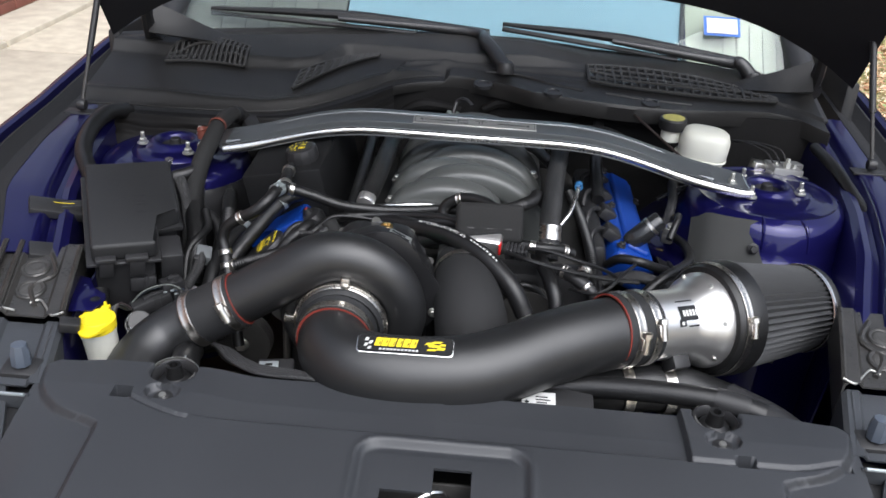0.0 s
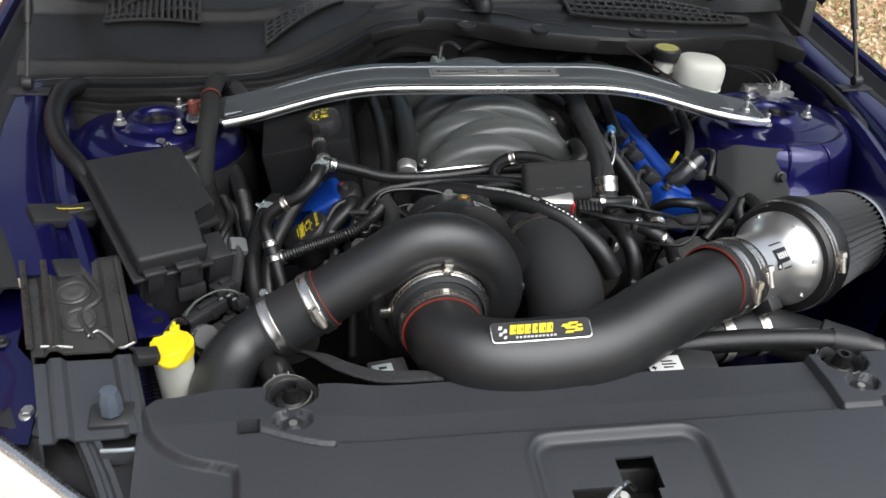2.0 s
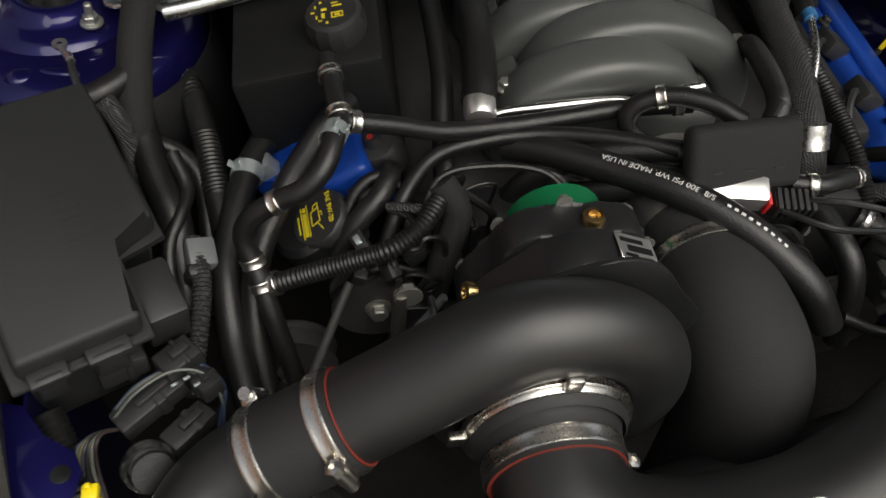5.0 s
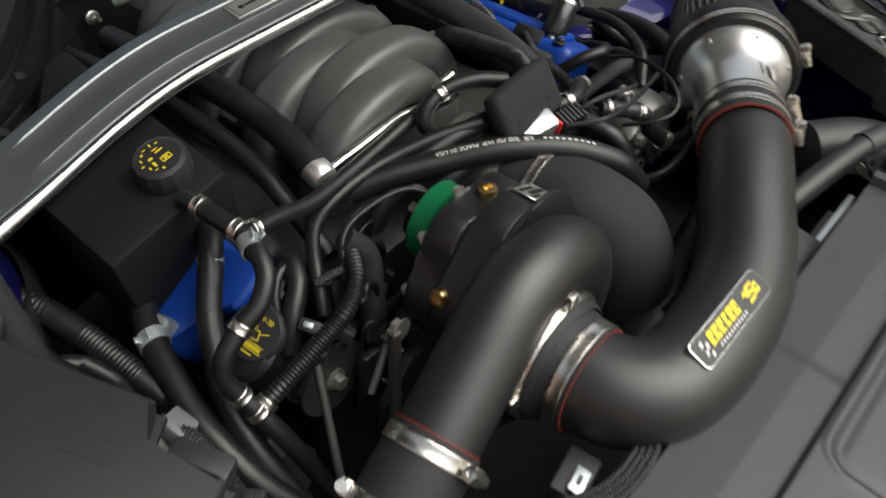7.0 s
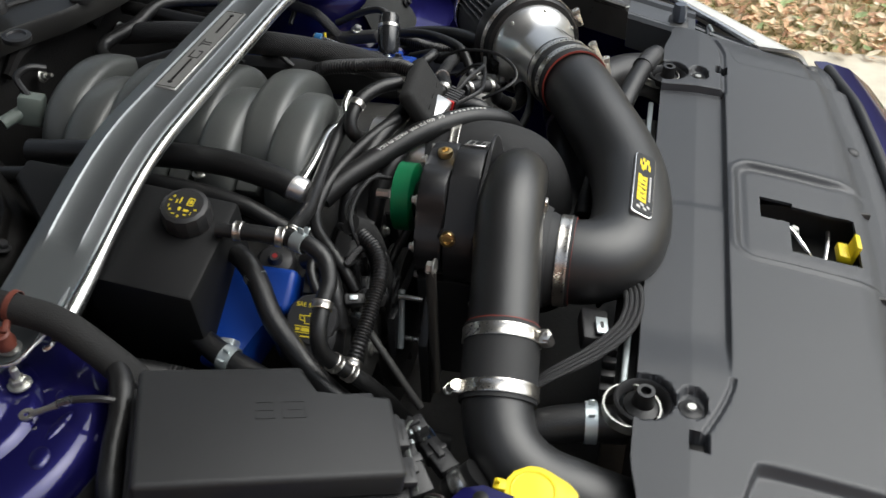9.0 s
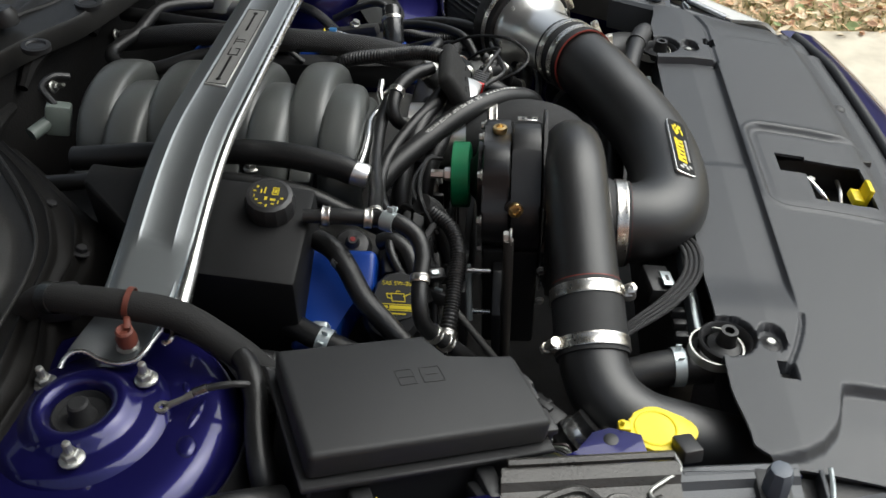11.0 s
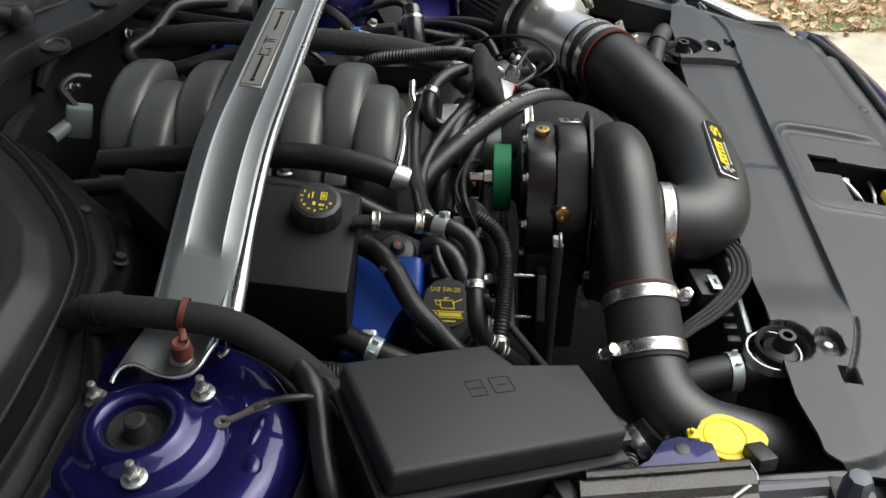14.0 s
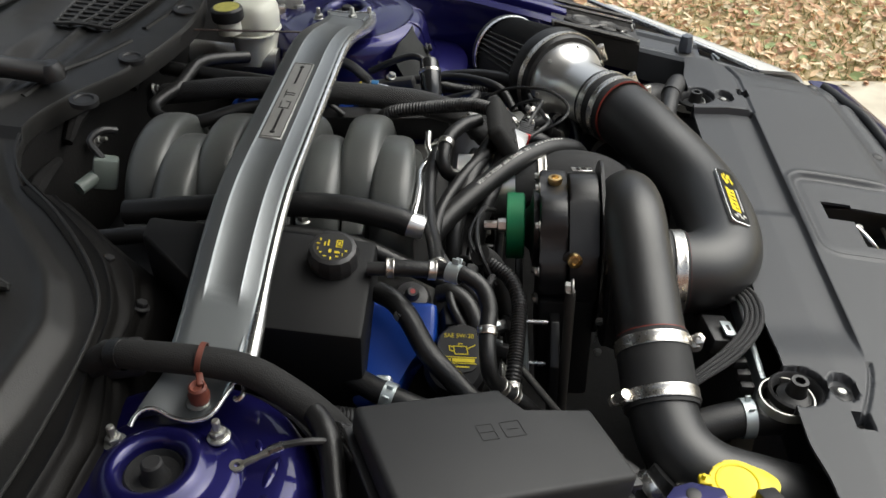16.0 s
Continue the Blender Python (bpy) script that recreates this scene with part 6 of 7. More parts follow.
vs_ = [[bm.verts.new(p) for p in r[:-1]] for r in rows]
for p, q in zip(vs_, vs_[1:]):
    for k in range(len(o)):
        bm.faces.new((p[k], p[(k + 1) % len(o)], q[(k + 1) % len(o)], q[k]))
part("bottle", bm, WHITEP, br)
part("bottle_seam", prism(B(), [(x * 1.05, y * 1.05) for x, y in o], pose(0.470, 2.042, 0.934, 0, 4, -8), 0.003, 0.001), WHITEP, br)
part("filler_neck", lathe(B(), [(0.021, -0.03), (0.021, 0.0), (0, 0)], pose(0.41, 2.07, 0.985), 24), WHITEP, br)
part("cap", lathe(B(), [(0.027, -0.004), (0.0285, 0.0), (0.0285, 0.016), (0.026, 0.019), (0, 0.019)], pose(0.41, 2.07, 0.983), 14), PLASTIC, br, "black cap")
part("cap_print", lathe(B(), [(0.023, 0.0), (0.0225, 0.0006), (0, 0.0006)], pose(0.41, 2.07, 1.0022), 24), material("dull_yellow_printing", (0.42, 0.39, 0.10), 0.5, grain=700, bump=0, vary=0.5, stain=90), br, "dull yellow printed top")
part("master_cylinder", rod(B(), (0.45, 2.0, 0.88), (0.47, 2.18, 0.89), 0.026, 18), ALU, br, "cast alloy master cylinder")
ab = thing("brake_valve_block", "alloy brake valve block with thin pipes", "valve block", (0.63, 2.0, 0.93))
part("block", box(B(), (0.066, 0.05, 0.05), pose(0.628, 2.01, 0.915, 0, 8, 12), 0.004), CASTA, ab)
for k, (x, y, z, r, h) in enumerate(((0.612, 2.0, 0.936, 0.006, 0.012), (0.632, 1.996, 0.938, 0.0075, 0.020), (0.648, 2.004, 0.934, 0.0055, 0.010))):
    part("union_nut", lathe(B(), [(0, 0), (r, 0), (r, h * 0.6), (r * 0.6, h * 0.7), (r * 0.55, h), (0, h)], pose(x, y, z, -12, 6 * k, 0), 6), NUTM, ab, "dull hexagon union")
for k in range(3):
    part("brake_pipe", sweep(B(), [(0.606 + 0.014 * k, 2.003, 0.946), (0.592 + 0.014 * k, 2.03, 0.960 + 0.003 * k), (0.555 + 0.012 * k, 2.08, 0.960), (0.52 + 0.02 * k, 2.13, 0.94)], 0.0016, 8), PLASTIC, ab)
for k, (x, y, z, s_) in enumerate(((0.588, 2.025, 0.925, 0.028), (0.656, 2.03, 0.928, 0.024), (0.664, 1.99, 0.916, 0.018), (0.602, 1.988, 0.926, 0.018))):
    part("block_step", box(B(), (s_ * 1.3, s_, s_), pose(x, y, z, 0, 8, 12 + 9 * k), 0.003), CASTA if k % 2 else STEEL, ab)
sh = thing("heat_shield", "dull grey heat shield plate beside the filter", "heat shield", (0.5, 1.77, 0.88))
rows = []
for i in range(9):
    f = i / 8
    rows.append([(0.412 + 0.126 * g - 0.006 * f, 1.757 + 0.026 * (1 - g) ** 3 - 0.050 * f, 0.929 - 0.006 * g - 0.010 * sstep(0.88, 1.0, g) * (1 - f) - 0.02 * sstep(0.22, 0.0, g) - 0.10 * f) for g in [k / 12 for k in range(13)]])
part("plate", sheet(B(), rows, 0.003), SHADOWP, sh)
bolt(sh, (0.514, 1.728, 0.882), (0, -1, 0.3), 0.007, mat=PLASTIC)
can = thing("canister", "satin grey canister with a silver band beside the blue cover", "canister", (0.31, 1.70, 0.9))
a, b = Vector((0.290, 1.700, 0.884)), Vector((0.340, 1.708, 0.932))
part("shell", lathe(B(), [(0, 0.002), (0.014, 0.002), (0.0175, 0.008), (0.0178, 0.050), (0.0165, 0.053), (0.0165, 0.068), (0.014, 0.073), (0, 0.073)], aim(a, b - a), 28), material("dark_satin_shell", (0.030, 0.031, 0.033), 0.24, 0.4, grain=500, bump=0.04, vary=0.2, coat=0.5), can)
part("nozzle", lathe(B(), [(0, -0.018), (0.006, -0.018), (0.0075, -0.010), (0.0085, 0.004), (0, 0.004)], aim(a, b - a), 16), CHROME, can, "bright nozzle")
part("collar", lathe(B(), [(0.0172, 0.048), (0.0186, 0.049), (0.0186, 0.054), (0.0165, 0.055)], aim(a, b - a), 28, close=True), STEEL, can, "thin steel collar")


# ---- hoses, pipes and wiring ----
tee = Vector((-0.297, 1.643, 0.967))
h = hose("hose", [(-0.302, 1.70, 0.973), (-0.30, 1.672, 0.971), tee], 0.0095, "short black hose from coolant tank to tee", clips=(0.15, 1.7))
h = hose("hose", [tee, (-0.305, 1.617, 0.970), (-0.315, 1.595, 0.960), (-0.333, 1.586, 0.945), (-0.356, 1.587, 0.931), (-0.378, 1.586, 0.915), (-0.387, 1.582, 0.895), (-0.381, 1.572, 0.873), (-0.375, 1.559, 0.855), (-0.362, 1.53, 0.81), (-0.345, 1.50, 0.74)], 0.0094, "black breather hose curving down from the tee with steel clips", clips=(4.0, 7.0, 8.0))
spring_clip(h, (-0.304, 1.625, 0.969), (-0.3, -0.7, 0), 0.0100, 60, width=0.016)
h = hose("hose", [tee, (-0.25, 1.650, 0.952), (-0.205, 1.656, 0.936), (-0.15, 1.666, 0.928), (-0.095, 1.672, 0.928), (-0.04, 1.674, 0.934), (0.0, 1.671, 0.939), (0.037, 1.668, 0.942)], 0.0088, "long black fuel hose crossing in front of the manifold", clips=(0.25, 6.6))
hose("hose", [(-0.262, 1.585, 0.87), (-0.245, 1.61, 0.90), (-0.215, 1.643, 0.915), (-0.17, 1.658, 0.918), (-0.11, 1.655, 0.926), (-0.05, 1.63, 0.94), (0.0, 1.60, 0.95)], 0.0075, "thin black hose below the fuel hose")
big = hose("heater_hose", [(-0.14, 1.665, 0.905), (-0.106, 1.642, 0.917), (-0.053, 1.600, 0.929), (-0.008, 1.56, 0.938), (0.036, 1.520, 0.934), (0.065, 1.493, 0.922), (0.09, 1.470, 0.903), (0.11, 1.455, 0.87)], 0.0145, "thick black hose with white printing crossing above the elbow", seg=18)
hose("hose", [(-0.15, 1.635, 0.83), (-0.125, 1.638, 0.880), (-0.085, 1.632, 0.914), (-0.035, 1.618, 0.935), (0.012, 1.600, 0.945), (0.046, 1.588, 0.948)], 0.0115, "black hose rising into the foam wrap", seg=16)
hose("hose", [(-0.115, 1.612, 0.84), (-0.085, 1.605, 0.888), (-0.045, 1.590, 0.918), (0.005, 1.578, 0.936), (0.046, 1.574, 0.942)], 0.0115, "black hose rising into the foam wrap", seg=16)
ul = hose("hose", [(0.060, 1.612, 0.968), (0.035, 1.634, 0.972), (0.004, 1.652, 0.968), (-0.024, 1.658, 0.953), (-0.030, 1.652, 0.934), (-0.010, 1.640, 0.918), (0.020, 1.626, 0.915), (0.050, 1.615, 0.920)], 0.0095, "black U-shaped hose looping behind the foam wrap", seg=16, clips=(2.2,))
fw_ = thing("foam_wrap", "black foam wrapped hose bundle", "foam wrap", (0.045, 1.58, 0.965))
m = Matrix.Translation((0.047, 1.578, 0.961)) @ Matrix.Rotation(radians(4), 4, "Z") @ Matrix.Rotation(radians(60), 4, "X")
bm = box(B(), (0.108, 0.062, 0.024), m, 0.009, 3)
part("wrap", bm, FOAM, fw_)
for x in (-0.03, 0.0, 0.03):
    part("stitch", box(B(), (0.010, 0.0015, 0.0015), m @ pose(x, -0.010, 0.0122), 0), BLACKINK_SHADE, fw_)

# printing along the thick hose
path, par = smooth_path([(-0.14, 1.665, 0.905), (-0.106, 1.642, 0.917), (-0.053, 1.600, 0.929), (-0.008, 1.56, 0.938), (0.036, 1.520, 0.934), (0.065, 1.493, 0.922), (0.09, 1.470, 0.903), (0.11, 1.455, 0.87)], 24)
lens_ = [0.0]
for p, q in zip(path, path[1:]):
    lens_.append(lens_[-1] + (q - p).length)


def along(s):
    k = max(i for i in range(len(lens_) - 1) if lens_[i] <= max(0, s))
    f = (s - lens_[k]) / (lens_[k + 1] - lens_[k])
    t = (path[min(k + 2, len(path) - 1)] - path[max(k - 1, 0)]).normalized()
    n = (Vector((0.1, -0.35, 1)) - t * t.dot(Vector((0.1, -0.35, 1)))).normalized()
    return path[k].lerp(path[k + 1], f), t, n


def hose_words(words, s0, size):
    c = bpy.data.curves.new("words", "FONT")
    c.body, c.size, c.align_y = words, size, "CENTER"
    tmp = bpy.data.objects.new("words", c)
    me = bpy.data.meshes.new_from_object(tmp)
    bpy.data.objects.remove(tmp)
    bm = B()
    bm.from_mesh(me)
    bpy.data.meshes.remove(me)
    bmesh.ops.triangulate(bm, faces=bm.faces[:])
    for v in bm.verts:
        s, w = s0 - v.co.x, -v.co.y
        p, t, n = along(s)
        b = t.cross(n)
        a = w / 0.0148
        v.co = p + (n * math.cos(a) - b * math.sin(a)) * 0.01495
    part("printed_words", bm, WHITEINK, big, "white printed words", smooth=False)


hose_words("5/8  300 PSI WP. MADE IN USA", 0.20, 0.0078)
for k in range(9):
    p, t, n = along(0.212 + 0.0066 * k)
    u = t.cross(n)
    part("printed_bar", box(B(), (0.0036, 0.0026, 0.0006), Matrix(((t.x, u.x, n.x, p.x + n.x * 0.0147), (t.y, u.y, n.y, p.y + n.y * 0.0147), (t.z, u.z, n.z, p.z + n.z * 0.0147), (0, 0, 0, 1))), 0), WHITEINK, big)

# crankcase hose with a silver end, and its pipe further back
pc = hose("breather_hose", [(-0.152, 2.06, 0.94), (-0.152, 1.95, 0.95), (-0.152, 1.86, 0.957), (-0.154, 1.78, 0.955), (-0.160, 1.715, 0.945), (-0.166, 1.690, 0.938)], 0.0165, "thick black breather hose with a bright metal end", seg=18)
part("metal_end", lathe(B(), [(0, -0.004), (0.0145, -0.004), (0.0155, 0), (0.0155, 0.022), (0.0135, 0.026), (0, 0.026)], aim((-0.164, 1.697, 0.940), (-0.1, -1, -0.25)), 24), ALU, pc, "bright metal end")
hose("hose", [(-0.20, 2.10, 0.93), (-0.195, 1.98, 0.94), (-0.19, 1.86, 0.94), (-0.19, 1.76, 0.925), (-0.195, 1.70, 0.90), (-0.20, 1.64, 0.87)], 0.011, "black pipe beside the breather hose")
stay = thing("stay_bar", "dark brown flat stay bar from cowl to strut tower", "stay bar", (0.33, 2.12, 0.99))
p_, q_ = Vector((0.322, 2.135, 0.996)), Vector((0.452, 1.915, 0.938))
part("bar", box(B(), (0.006, 0.003, (q_ - p_).length), aim(p_.lerp(q_, 0.5), q_ - p_), 0.0012), material("dull_brown_metal", (0.055, 0.04, 0.036), 0.38, 0.5, grain=300, bump=0.05), stay)
bolt(stay, p_ + Vector((0.008, -0.012, 0.0)), (0, 0, 1), 0.007)
# right-hand harness and hoses
hose("wiring_loom", [(0.21, 2.13, 0.93), (0.185, 2.0, 0.955), (0.17, 1.88, 0.958), (0.158, 1.76, 0.955), (0.15, 1.68, 0.94), (0.148, 1.635, 0.925), (0.15, 1.615, 0.90)], 0.017, "thick taped black wiring loom", mat=BRAID, category="wiring loom", seg=16)
lo = hose("hose", [(0.175, 1.90, 0.95), (0.16, 1.80, 0.957), (0.155, 1.72, 0.953), (0.150, 1.66, 0.94), (0.149, 1.63, 0.922), (0.149, 1.605, 0.89)], 0.016, "braided black hose with a steel collar", mat=BRAID, seg=16)
part("collar", lathe(B(), [(0.0165, -0.012), (0.0185, -0.012), (0.0185, -0.004), (0.0175, 0.0), (0.0185, 0.004), (0.0185, 0.012), (0.0165, 0.012)], aim((0.1495, 1.633, 0.925), (0, -0.55, -0.8)), 26, close=True), STEEL, lo, "steel collar")
hose("loom_branch", [(0.140, 1.80, 0.88), (0.134, 1.77, 0.925), (0.128, 1.745, 0.944), (0.118, 1.69, 0.957), (0.098, 1.63, 0.973), (0.075, 1.595, 0.978)], 0.011, "corrugated black loom branch", ribs=0.0045, category="wiring loom")
fl = hose("fuel_pipe", [(0.205, 1.79, 0.955), (0.195, 1.74, 0.945), (0.185, 1.71, 0.93), (0.17, 1.69, 0.915)], 0.004, "bright bent fuel pipe with a blue clip", mat=CHROME, category="fuel pipe")
part("blue_clip", lathe(B(), [(0.0045, -0.005), (0.0075, -0.005), (0.0075, 0.005), (0.0045, 0.005)], aim((0.203, 1.782, 0.953), (0, 1, 0.1)), 12, close=True), material("light_blue_clip", (0.03, 0.14, 0.32), 0.4), fl, "light blue clip")
hose("wiring_loom", [(0.36, 2.03, 0.930), (0.31, 2.07, 0.948), (0.27, 2.09, 0.955), (0.204, 2.10, 0.948), (0.153, 2.125, 0.940), (0.112, 2.10, 0.938), (0.102, 2.04, 0.938), (0.13, 1.98, 0.945), (0.16, 1.90, 0.945)], 0.0105, "black taped wiring loom behind the manifold", category="wiring loom")
hose("hose", [(0.27, 2.15, 0.95), (0.26, 2.05, 0.94), (0.25, 1.95, 0.93), (0.25, 1.85, 0.90)], 0.012, "black hose over the blue cover")
# ribbed hose under the discharge tube
hose("ribbed_hose", [(-0.372, 1.560, 0.852), (-0.34, 1.556, 0.868), (-0.30, 1.553, 0.885), (-0.262, 1.553, 0.900), (-0.235, 1.565, 0.912), (-0.215, 1.59, 0.92)], 0.0095, "ribbed black hose with a steel clip", ribs=0.004, depth=0.0012, clips=(0.3,))
ha = hose("hose", [(-0.285, 1.715, 0.925), (-0.302, 1.694, 0.925), (-0.318, 1.677, 0.914), (-0.343, 1.655, 0.888), (-0.362, 1.628, 0.868), (-0.378, 1.60, 0.845), (-0.385, 1.56, 0.81), (-0.38, 1.50, 0.75)], 0.0125, "black hose rising to the blue cover with a pale ring mark", seg=16)
part("white_ring", lathe(B(), [(0.0126, -0.004), (0.0129, -0.004), (0.0129, 0.004), (0.0126, 0.004)], aim((-0.312, 1.683, 0.918), (-0.016, -0.02, -0.010)), 24, close=True), CLIPM, ha, "pale ring mark")
hb = hose("hose", [(-0.345, 1.775, 0.868), (-0.366, 1.735, 0.864), (-0.383, 1.701, 0.859), (-0.396, 1.66, 0.850), (-0.405, 1.62, 0.838), (-0.408, 1.588, 0.826), (-0.405, 1.54, 0.80), (-0.395, 1.49, 0.785), (-0.385, 1.45, 0.77)], 0.0138, "thick black coolant hose leaving the tank foot", seg=18)
spring_clip(hb, (-0.385, 1.695, 0.858), (-0.011, -0.041, -0.009), 0.0145, 120, width=0.014)
hose("corrugated_hose", [(-0.455, 1.865, 0.878), (-0.446, 1.825, 0.878), (-0.434, 1.785, 0.873), (-0.424, 1.74, 0.860), (-0.416, 1.69, 0.843), (-0.408, 1.645, 0.825), (-0.40, 1.60, 0.795), (-0.39, 1.53, 0.73)], 0.0140, "corrugated black hose beside the coolant tank", ribs=0.005, depth=0.001, seg=16)
# dark harness behind and beside the fuse box
for k, (pts, r) in enumerate((
        ([(-0.485, 1.75, 0.905), (-0.478, 1.72, 0.885), (-0.466, 1.68, 0.868), (-0.452, 1.64, 0.85), (-0.445, 1.58, 0.80)], 0.016),
        ([(-0.507, 1.728, 0.930), (-0.498, 1.720, 0.918), (-0.490, 1.712, 0.895), (-0.486, 1.70, 0.86), (-0.484, 1.68, 0.80)], 0.0105),
        ([(-0.452, 1.70, 0.885), (-0.440, 1.67, 0.868), (-0.447, 1.64, 0.862), (-0.458, 1.61, 0.845), (-0.452, 1.56, 0.80)], 0.007),
        ([(-0.437, 1.62, 0.85), (-0.428, 1.58, 0.845), (-0.432, 1.53, 0.83), (-0.44, 1.48, 0.81)], 0.009),
        ([(-0.50, 1.735, 0.875), (-0.455, 1.73, 0.86), (-0.43, 1.70, 0.84), (-0.425, 1.64, 0.80)], 0.010))):
    hose("wiring_loom", pts, r, "taped black wiring loom in the gap beside the fuse box", category="wiring loom", mat=BRAID if k % 2 else RUBBER, ribs=0.004 if k == 3 else 0.0)
gc = thing("connector", "dusty grey plastic connector beside the fuse box", "connector", (-0.435, 1.60, 0.85))
part("shell", box(B(), (0.026, 0.028, 0.022), pose(-0.430, 1.606, 0.846, 20, 15, 15), 0.003), material("dusty_grey_plastic", (0.15, 0.16, 0.165), 0.5, grain=400, bump=0.05), gc)
part("collar", box(B(), (0.018, 0.012, 0.026), pose(-0.434, 1.588, 0.842, 20, 15, 15), 0.003), PLASTIC, gc)
rd = thing("steel_rod", "dark steel support rod", "rod", (-0.3, 1.5, 0.85))
part("rod", rod(B(), (-0.298, 1.562, 0.845), (-0.345, 1.49, 0.778), 0.0045), DARK, rd)
hose("hose", [(-0.215, 1.60, 0.93), (-0.20, 1.585, 0.905), (-0.21, 1.57, 0.87), (-0.22, 1.56, 0.82)], 0.013, "rough black hose by the pulley", mat=FOAM)
for k in range(2):
    hose("wire", [(-0.235 + 0.01 * k, 1.58 + 0.004 * k, 0.90), (-0.215 + 0.01 * k, 1.60 + 0.008 * k, 0.935 - 0.005 * k), (-0.17, 1.605 + 0.008 * k, 0.94 - 0.006 * k), (-0.125 + 0.01 * k, 1.60, 0.935 - 0.004 * k), (-0.10, 1.585 + 0.006 * k, 0.92)], 0.0028, "thin black wire looping by the pulley", category="wire", seg=8)
for k in range(1):
    hose("wire", [(0.09 + 0.01 * k, 1.55, 0.93), (0.13, 1.53 + 0.01 * k, 0.945), (0.19, 1.52 + 0.02 * k, 0.935), (0.24, 1.55 + 0.015 * k, 0.905), (0.27, 1.58, 0.87)], 0.003, "thin black wire beside the throttle", category="wire", seg=8)
hose("hose", [(0.10, 1.57, 0.93), (0.13, 1.565, 0.93), (0.16, 1.575, 0.925), (0.185, 1.585, 0.915)], 0.009, "short black hose with bright clips", clips=(0.6, 2.4))
hose("hose", [(0.13, 1.60, 0.90), (0.15, 1.53, 0.89), (0.16, 1.50, 0.86), (0.16, 1.48, 0.80)], 0.012, "black hose dropping beside the throttle")
hose("ribbed_hose", [(0.19, 1.80, 0.93), (0.21, 1.72, 0.91), (0.225, 1.64, 0.88), (0.23, 1.58, 0.83)], 0.009, "ribbed black conduit along the blue cover", ribs=0.004)
tp_ = thing("tee_piece", "black plastic tee piece with bright clips beside the throttle", "tee piece", (0.20, 1.52, 0.89))
part("body", sweep(B(), [(0.165, 1.545, 0.905), (0.19, 1.525, 0.90), (0.215, 1.51, 0.885), (0.225, 1.505, 0.86)], 0.010, 12), PLASTIC, tp_)
part("branch", rod(B(), (0.195, 1.52, 0.897), (0.205, 1.545, 0.915), 0.008, 12), PLASTIC, tp_)
for p_, d_ in (((0.172, 1.54, 0.904), (0.025, -0.02, -0.005)), ((0.205, 1.516, 0.892), (0.025, -0.015, -0.015)), ((0.202, 1.536, 0.909), (0.01, 0.025, 0.018))):
    clamp(tp_, p_, d_, 0.0105, 0.007, 40, screw=False)
for k in range(4):
    y = 1.72 + 0.085 * k
    cp_ = thing("coil_plug", "black coil plug with a short wire on the blue cover", "plug", (0.27, y, 0.89), group="coil plugs")
    part("body", box(B(), (0.030, 0.034, 0.022), pose(0.262, y, 0.895, 0, 33, 6 * k), 0.004), PLASTIC, cp_)
    part("tail", sweep(B(), [(0.252, y, 0.90), (0.238, y - 0.012, 0.908), (0.226, y - 0.03, 0.905), (0.222, y - 0.05, 0.89)], 0.0045, 8), PLASTIC, cp_)
for k, (pts, r) in enumerate((
        ([(0.255, 1.665, 0.86), (0.27, 1.64, 0.885), (0.30, 1.625, 0.89), (0.33, 1.64, 0.875), (0.36, 1.68, 0.85)], 0.008),
        ([(0.245, 1.62, 0.85), (0.29, 1.60, 0.875), (0.34, 1.60, 0.865), (0.385, 1.64, 0.84)], 0.010),
        ([(0.36, 1.70, 0.90), (0.375, 1.73, 0.925), (0.385, 1.77, 0.915), (0.39, 1.82, 0.89)], 0.006),
        ([(0.37, 1.80, 0.86), (0.39, 1.86, 0.905), (0.40, 1.93, 0.915), (0.43, 1.98, 0.90)], 0.009),
        ([(0.37, 1.90, 0.89), (0.41, 1.90, 0.915), (0.45, 1.93, 0.915), (0.49, 1.97, 0.895)], 0.0045))):
    hose("wiring_loom", pts, r, "dark wiring and hoses beside the blue cover", category="wiring loom", mat=BRAID if k % 2 else RUBBER)
bk = thing("alloy_bracket", "dull alloy bracket with bolts beside the blue cover", "bracket", (0.39, 1.83, 0.87))
part("plate", box(B(), (0.05, 0.09, 0.05), pose(0.432, 1.86, 0.845, 10, 15, 8), 0.008), material("dull_cast_alloy", (0.22, 0.22, 0.21), 0.5, 0.6, grain=250, bump=0.3), bk)
part("arm", box(B(), (0.022, 0.13, 0.02), pose(0.375, 1.80, 0.87, -12, 0, -10), 0.005), DARK, bk)
for p_ in ((0.428, 1.84, 0.873), (0.438, 1.88, 0.875), (0.376, 1.78, 0.885)):
    bolt(bk, p_, (0, -0.3, 1), 0.007)
# dark liner between the engine and the right-hand wing, with hoses over it
ln = thing("bay_liner", "black plastic liner beside the engine", "liner", (0.43, 1.62, 0.80))
rows = [[(0.36 + 0.15 * u, 1.50 + 0.30 * v, 0.83 - 0.02 * u + 0.012 * math.sin(9 * v) - 0.03 * abs(v - 0.5)) for v in [k / 12 for k in range(13)]] for u in [k / 6 for k in range(7)]]
part("panel", sheet(B(), rows, 0.004), PLASTIC, ln)
for k in range(3):
    part("liner_rib", sweep(B(), [(0.38 + 0.045 * k, 1.52, 0.826), (0.385 + 0.045 * k, 1.62, 0.842), (0.38 + 0.045 * k, 1.76, 0.826)], 0.005, 8), PLASTIC, ln)
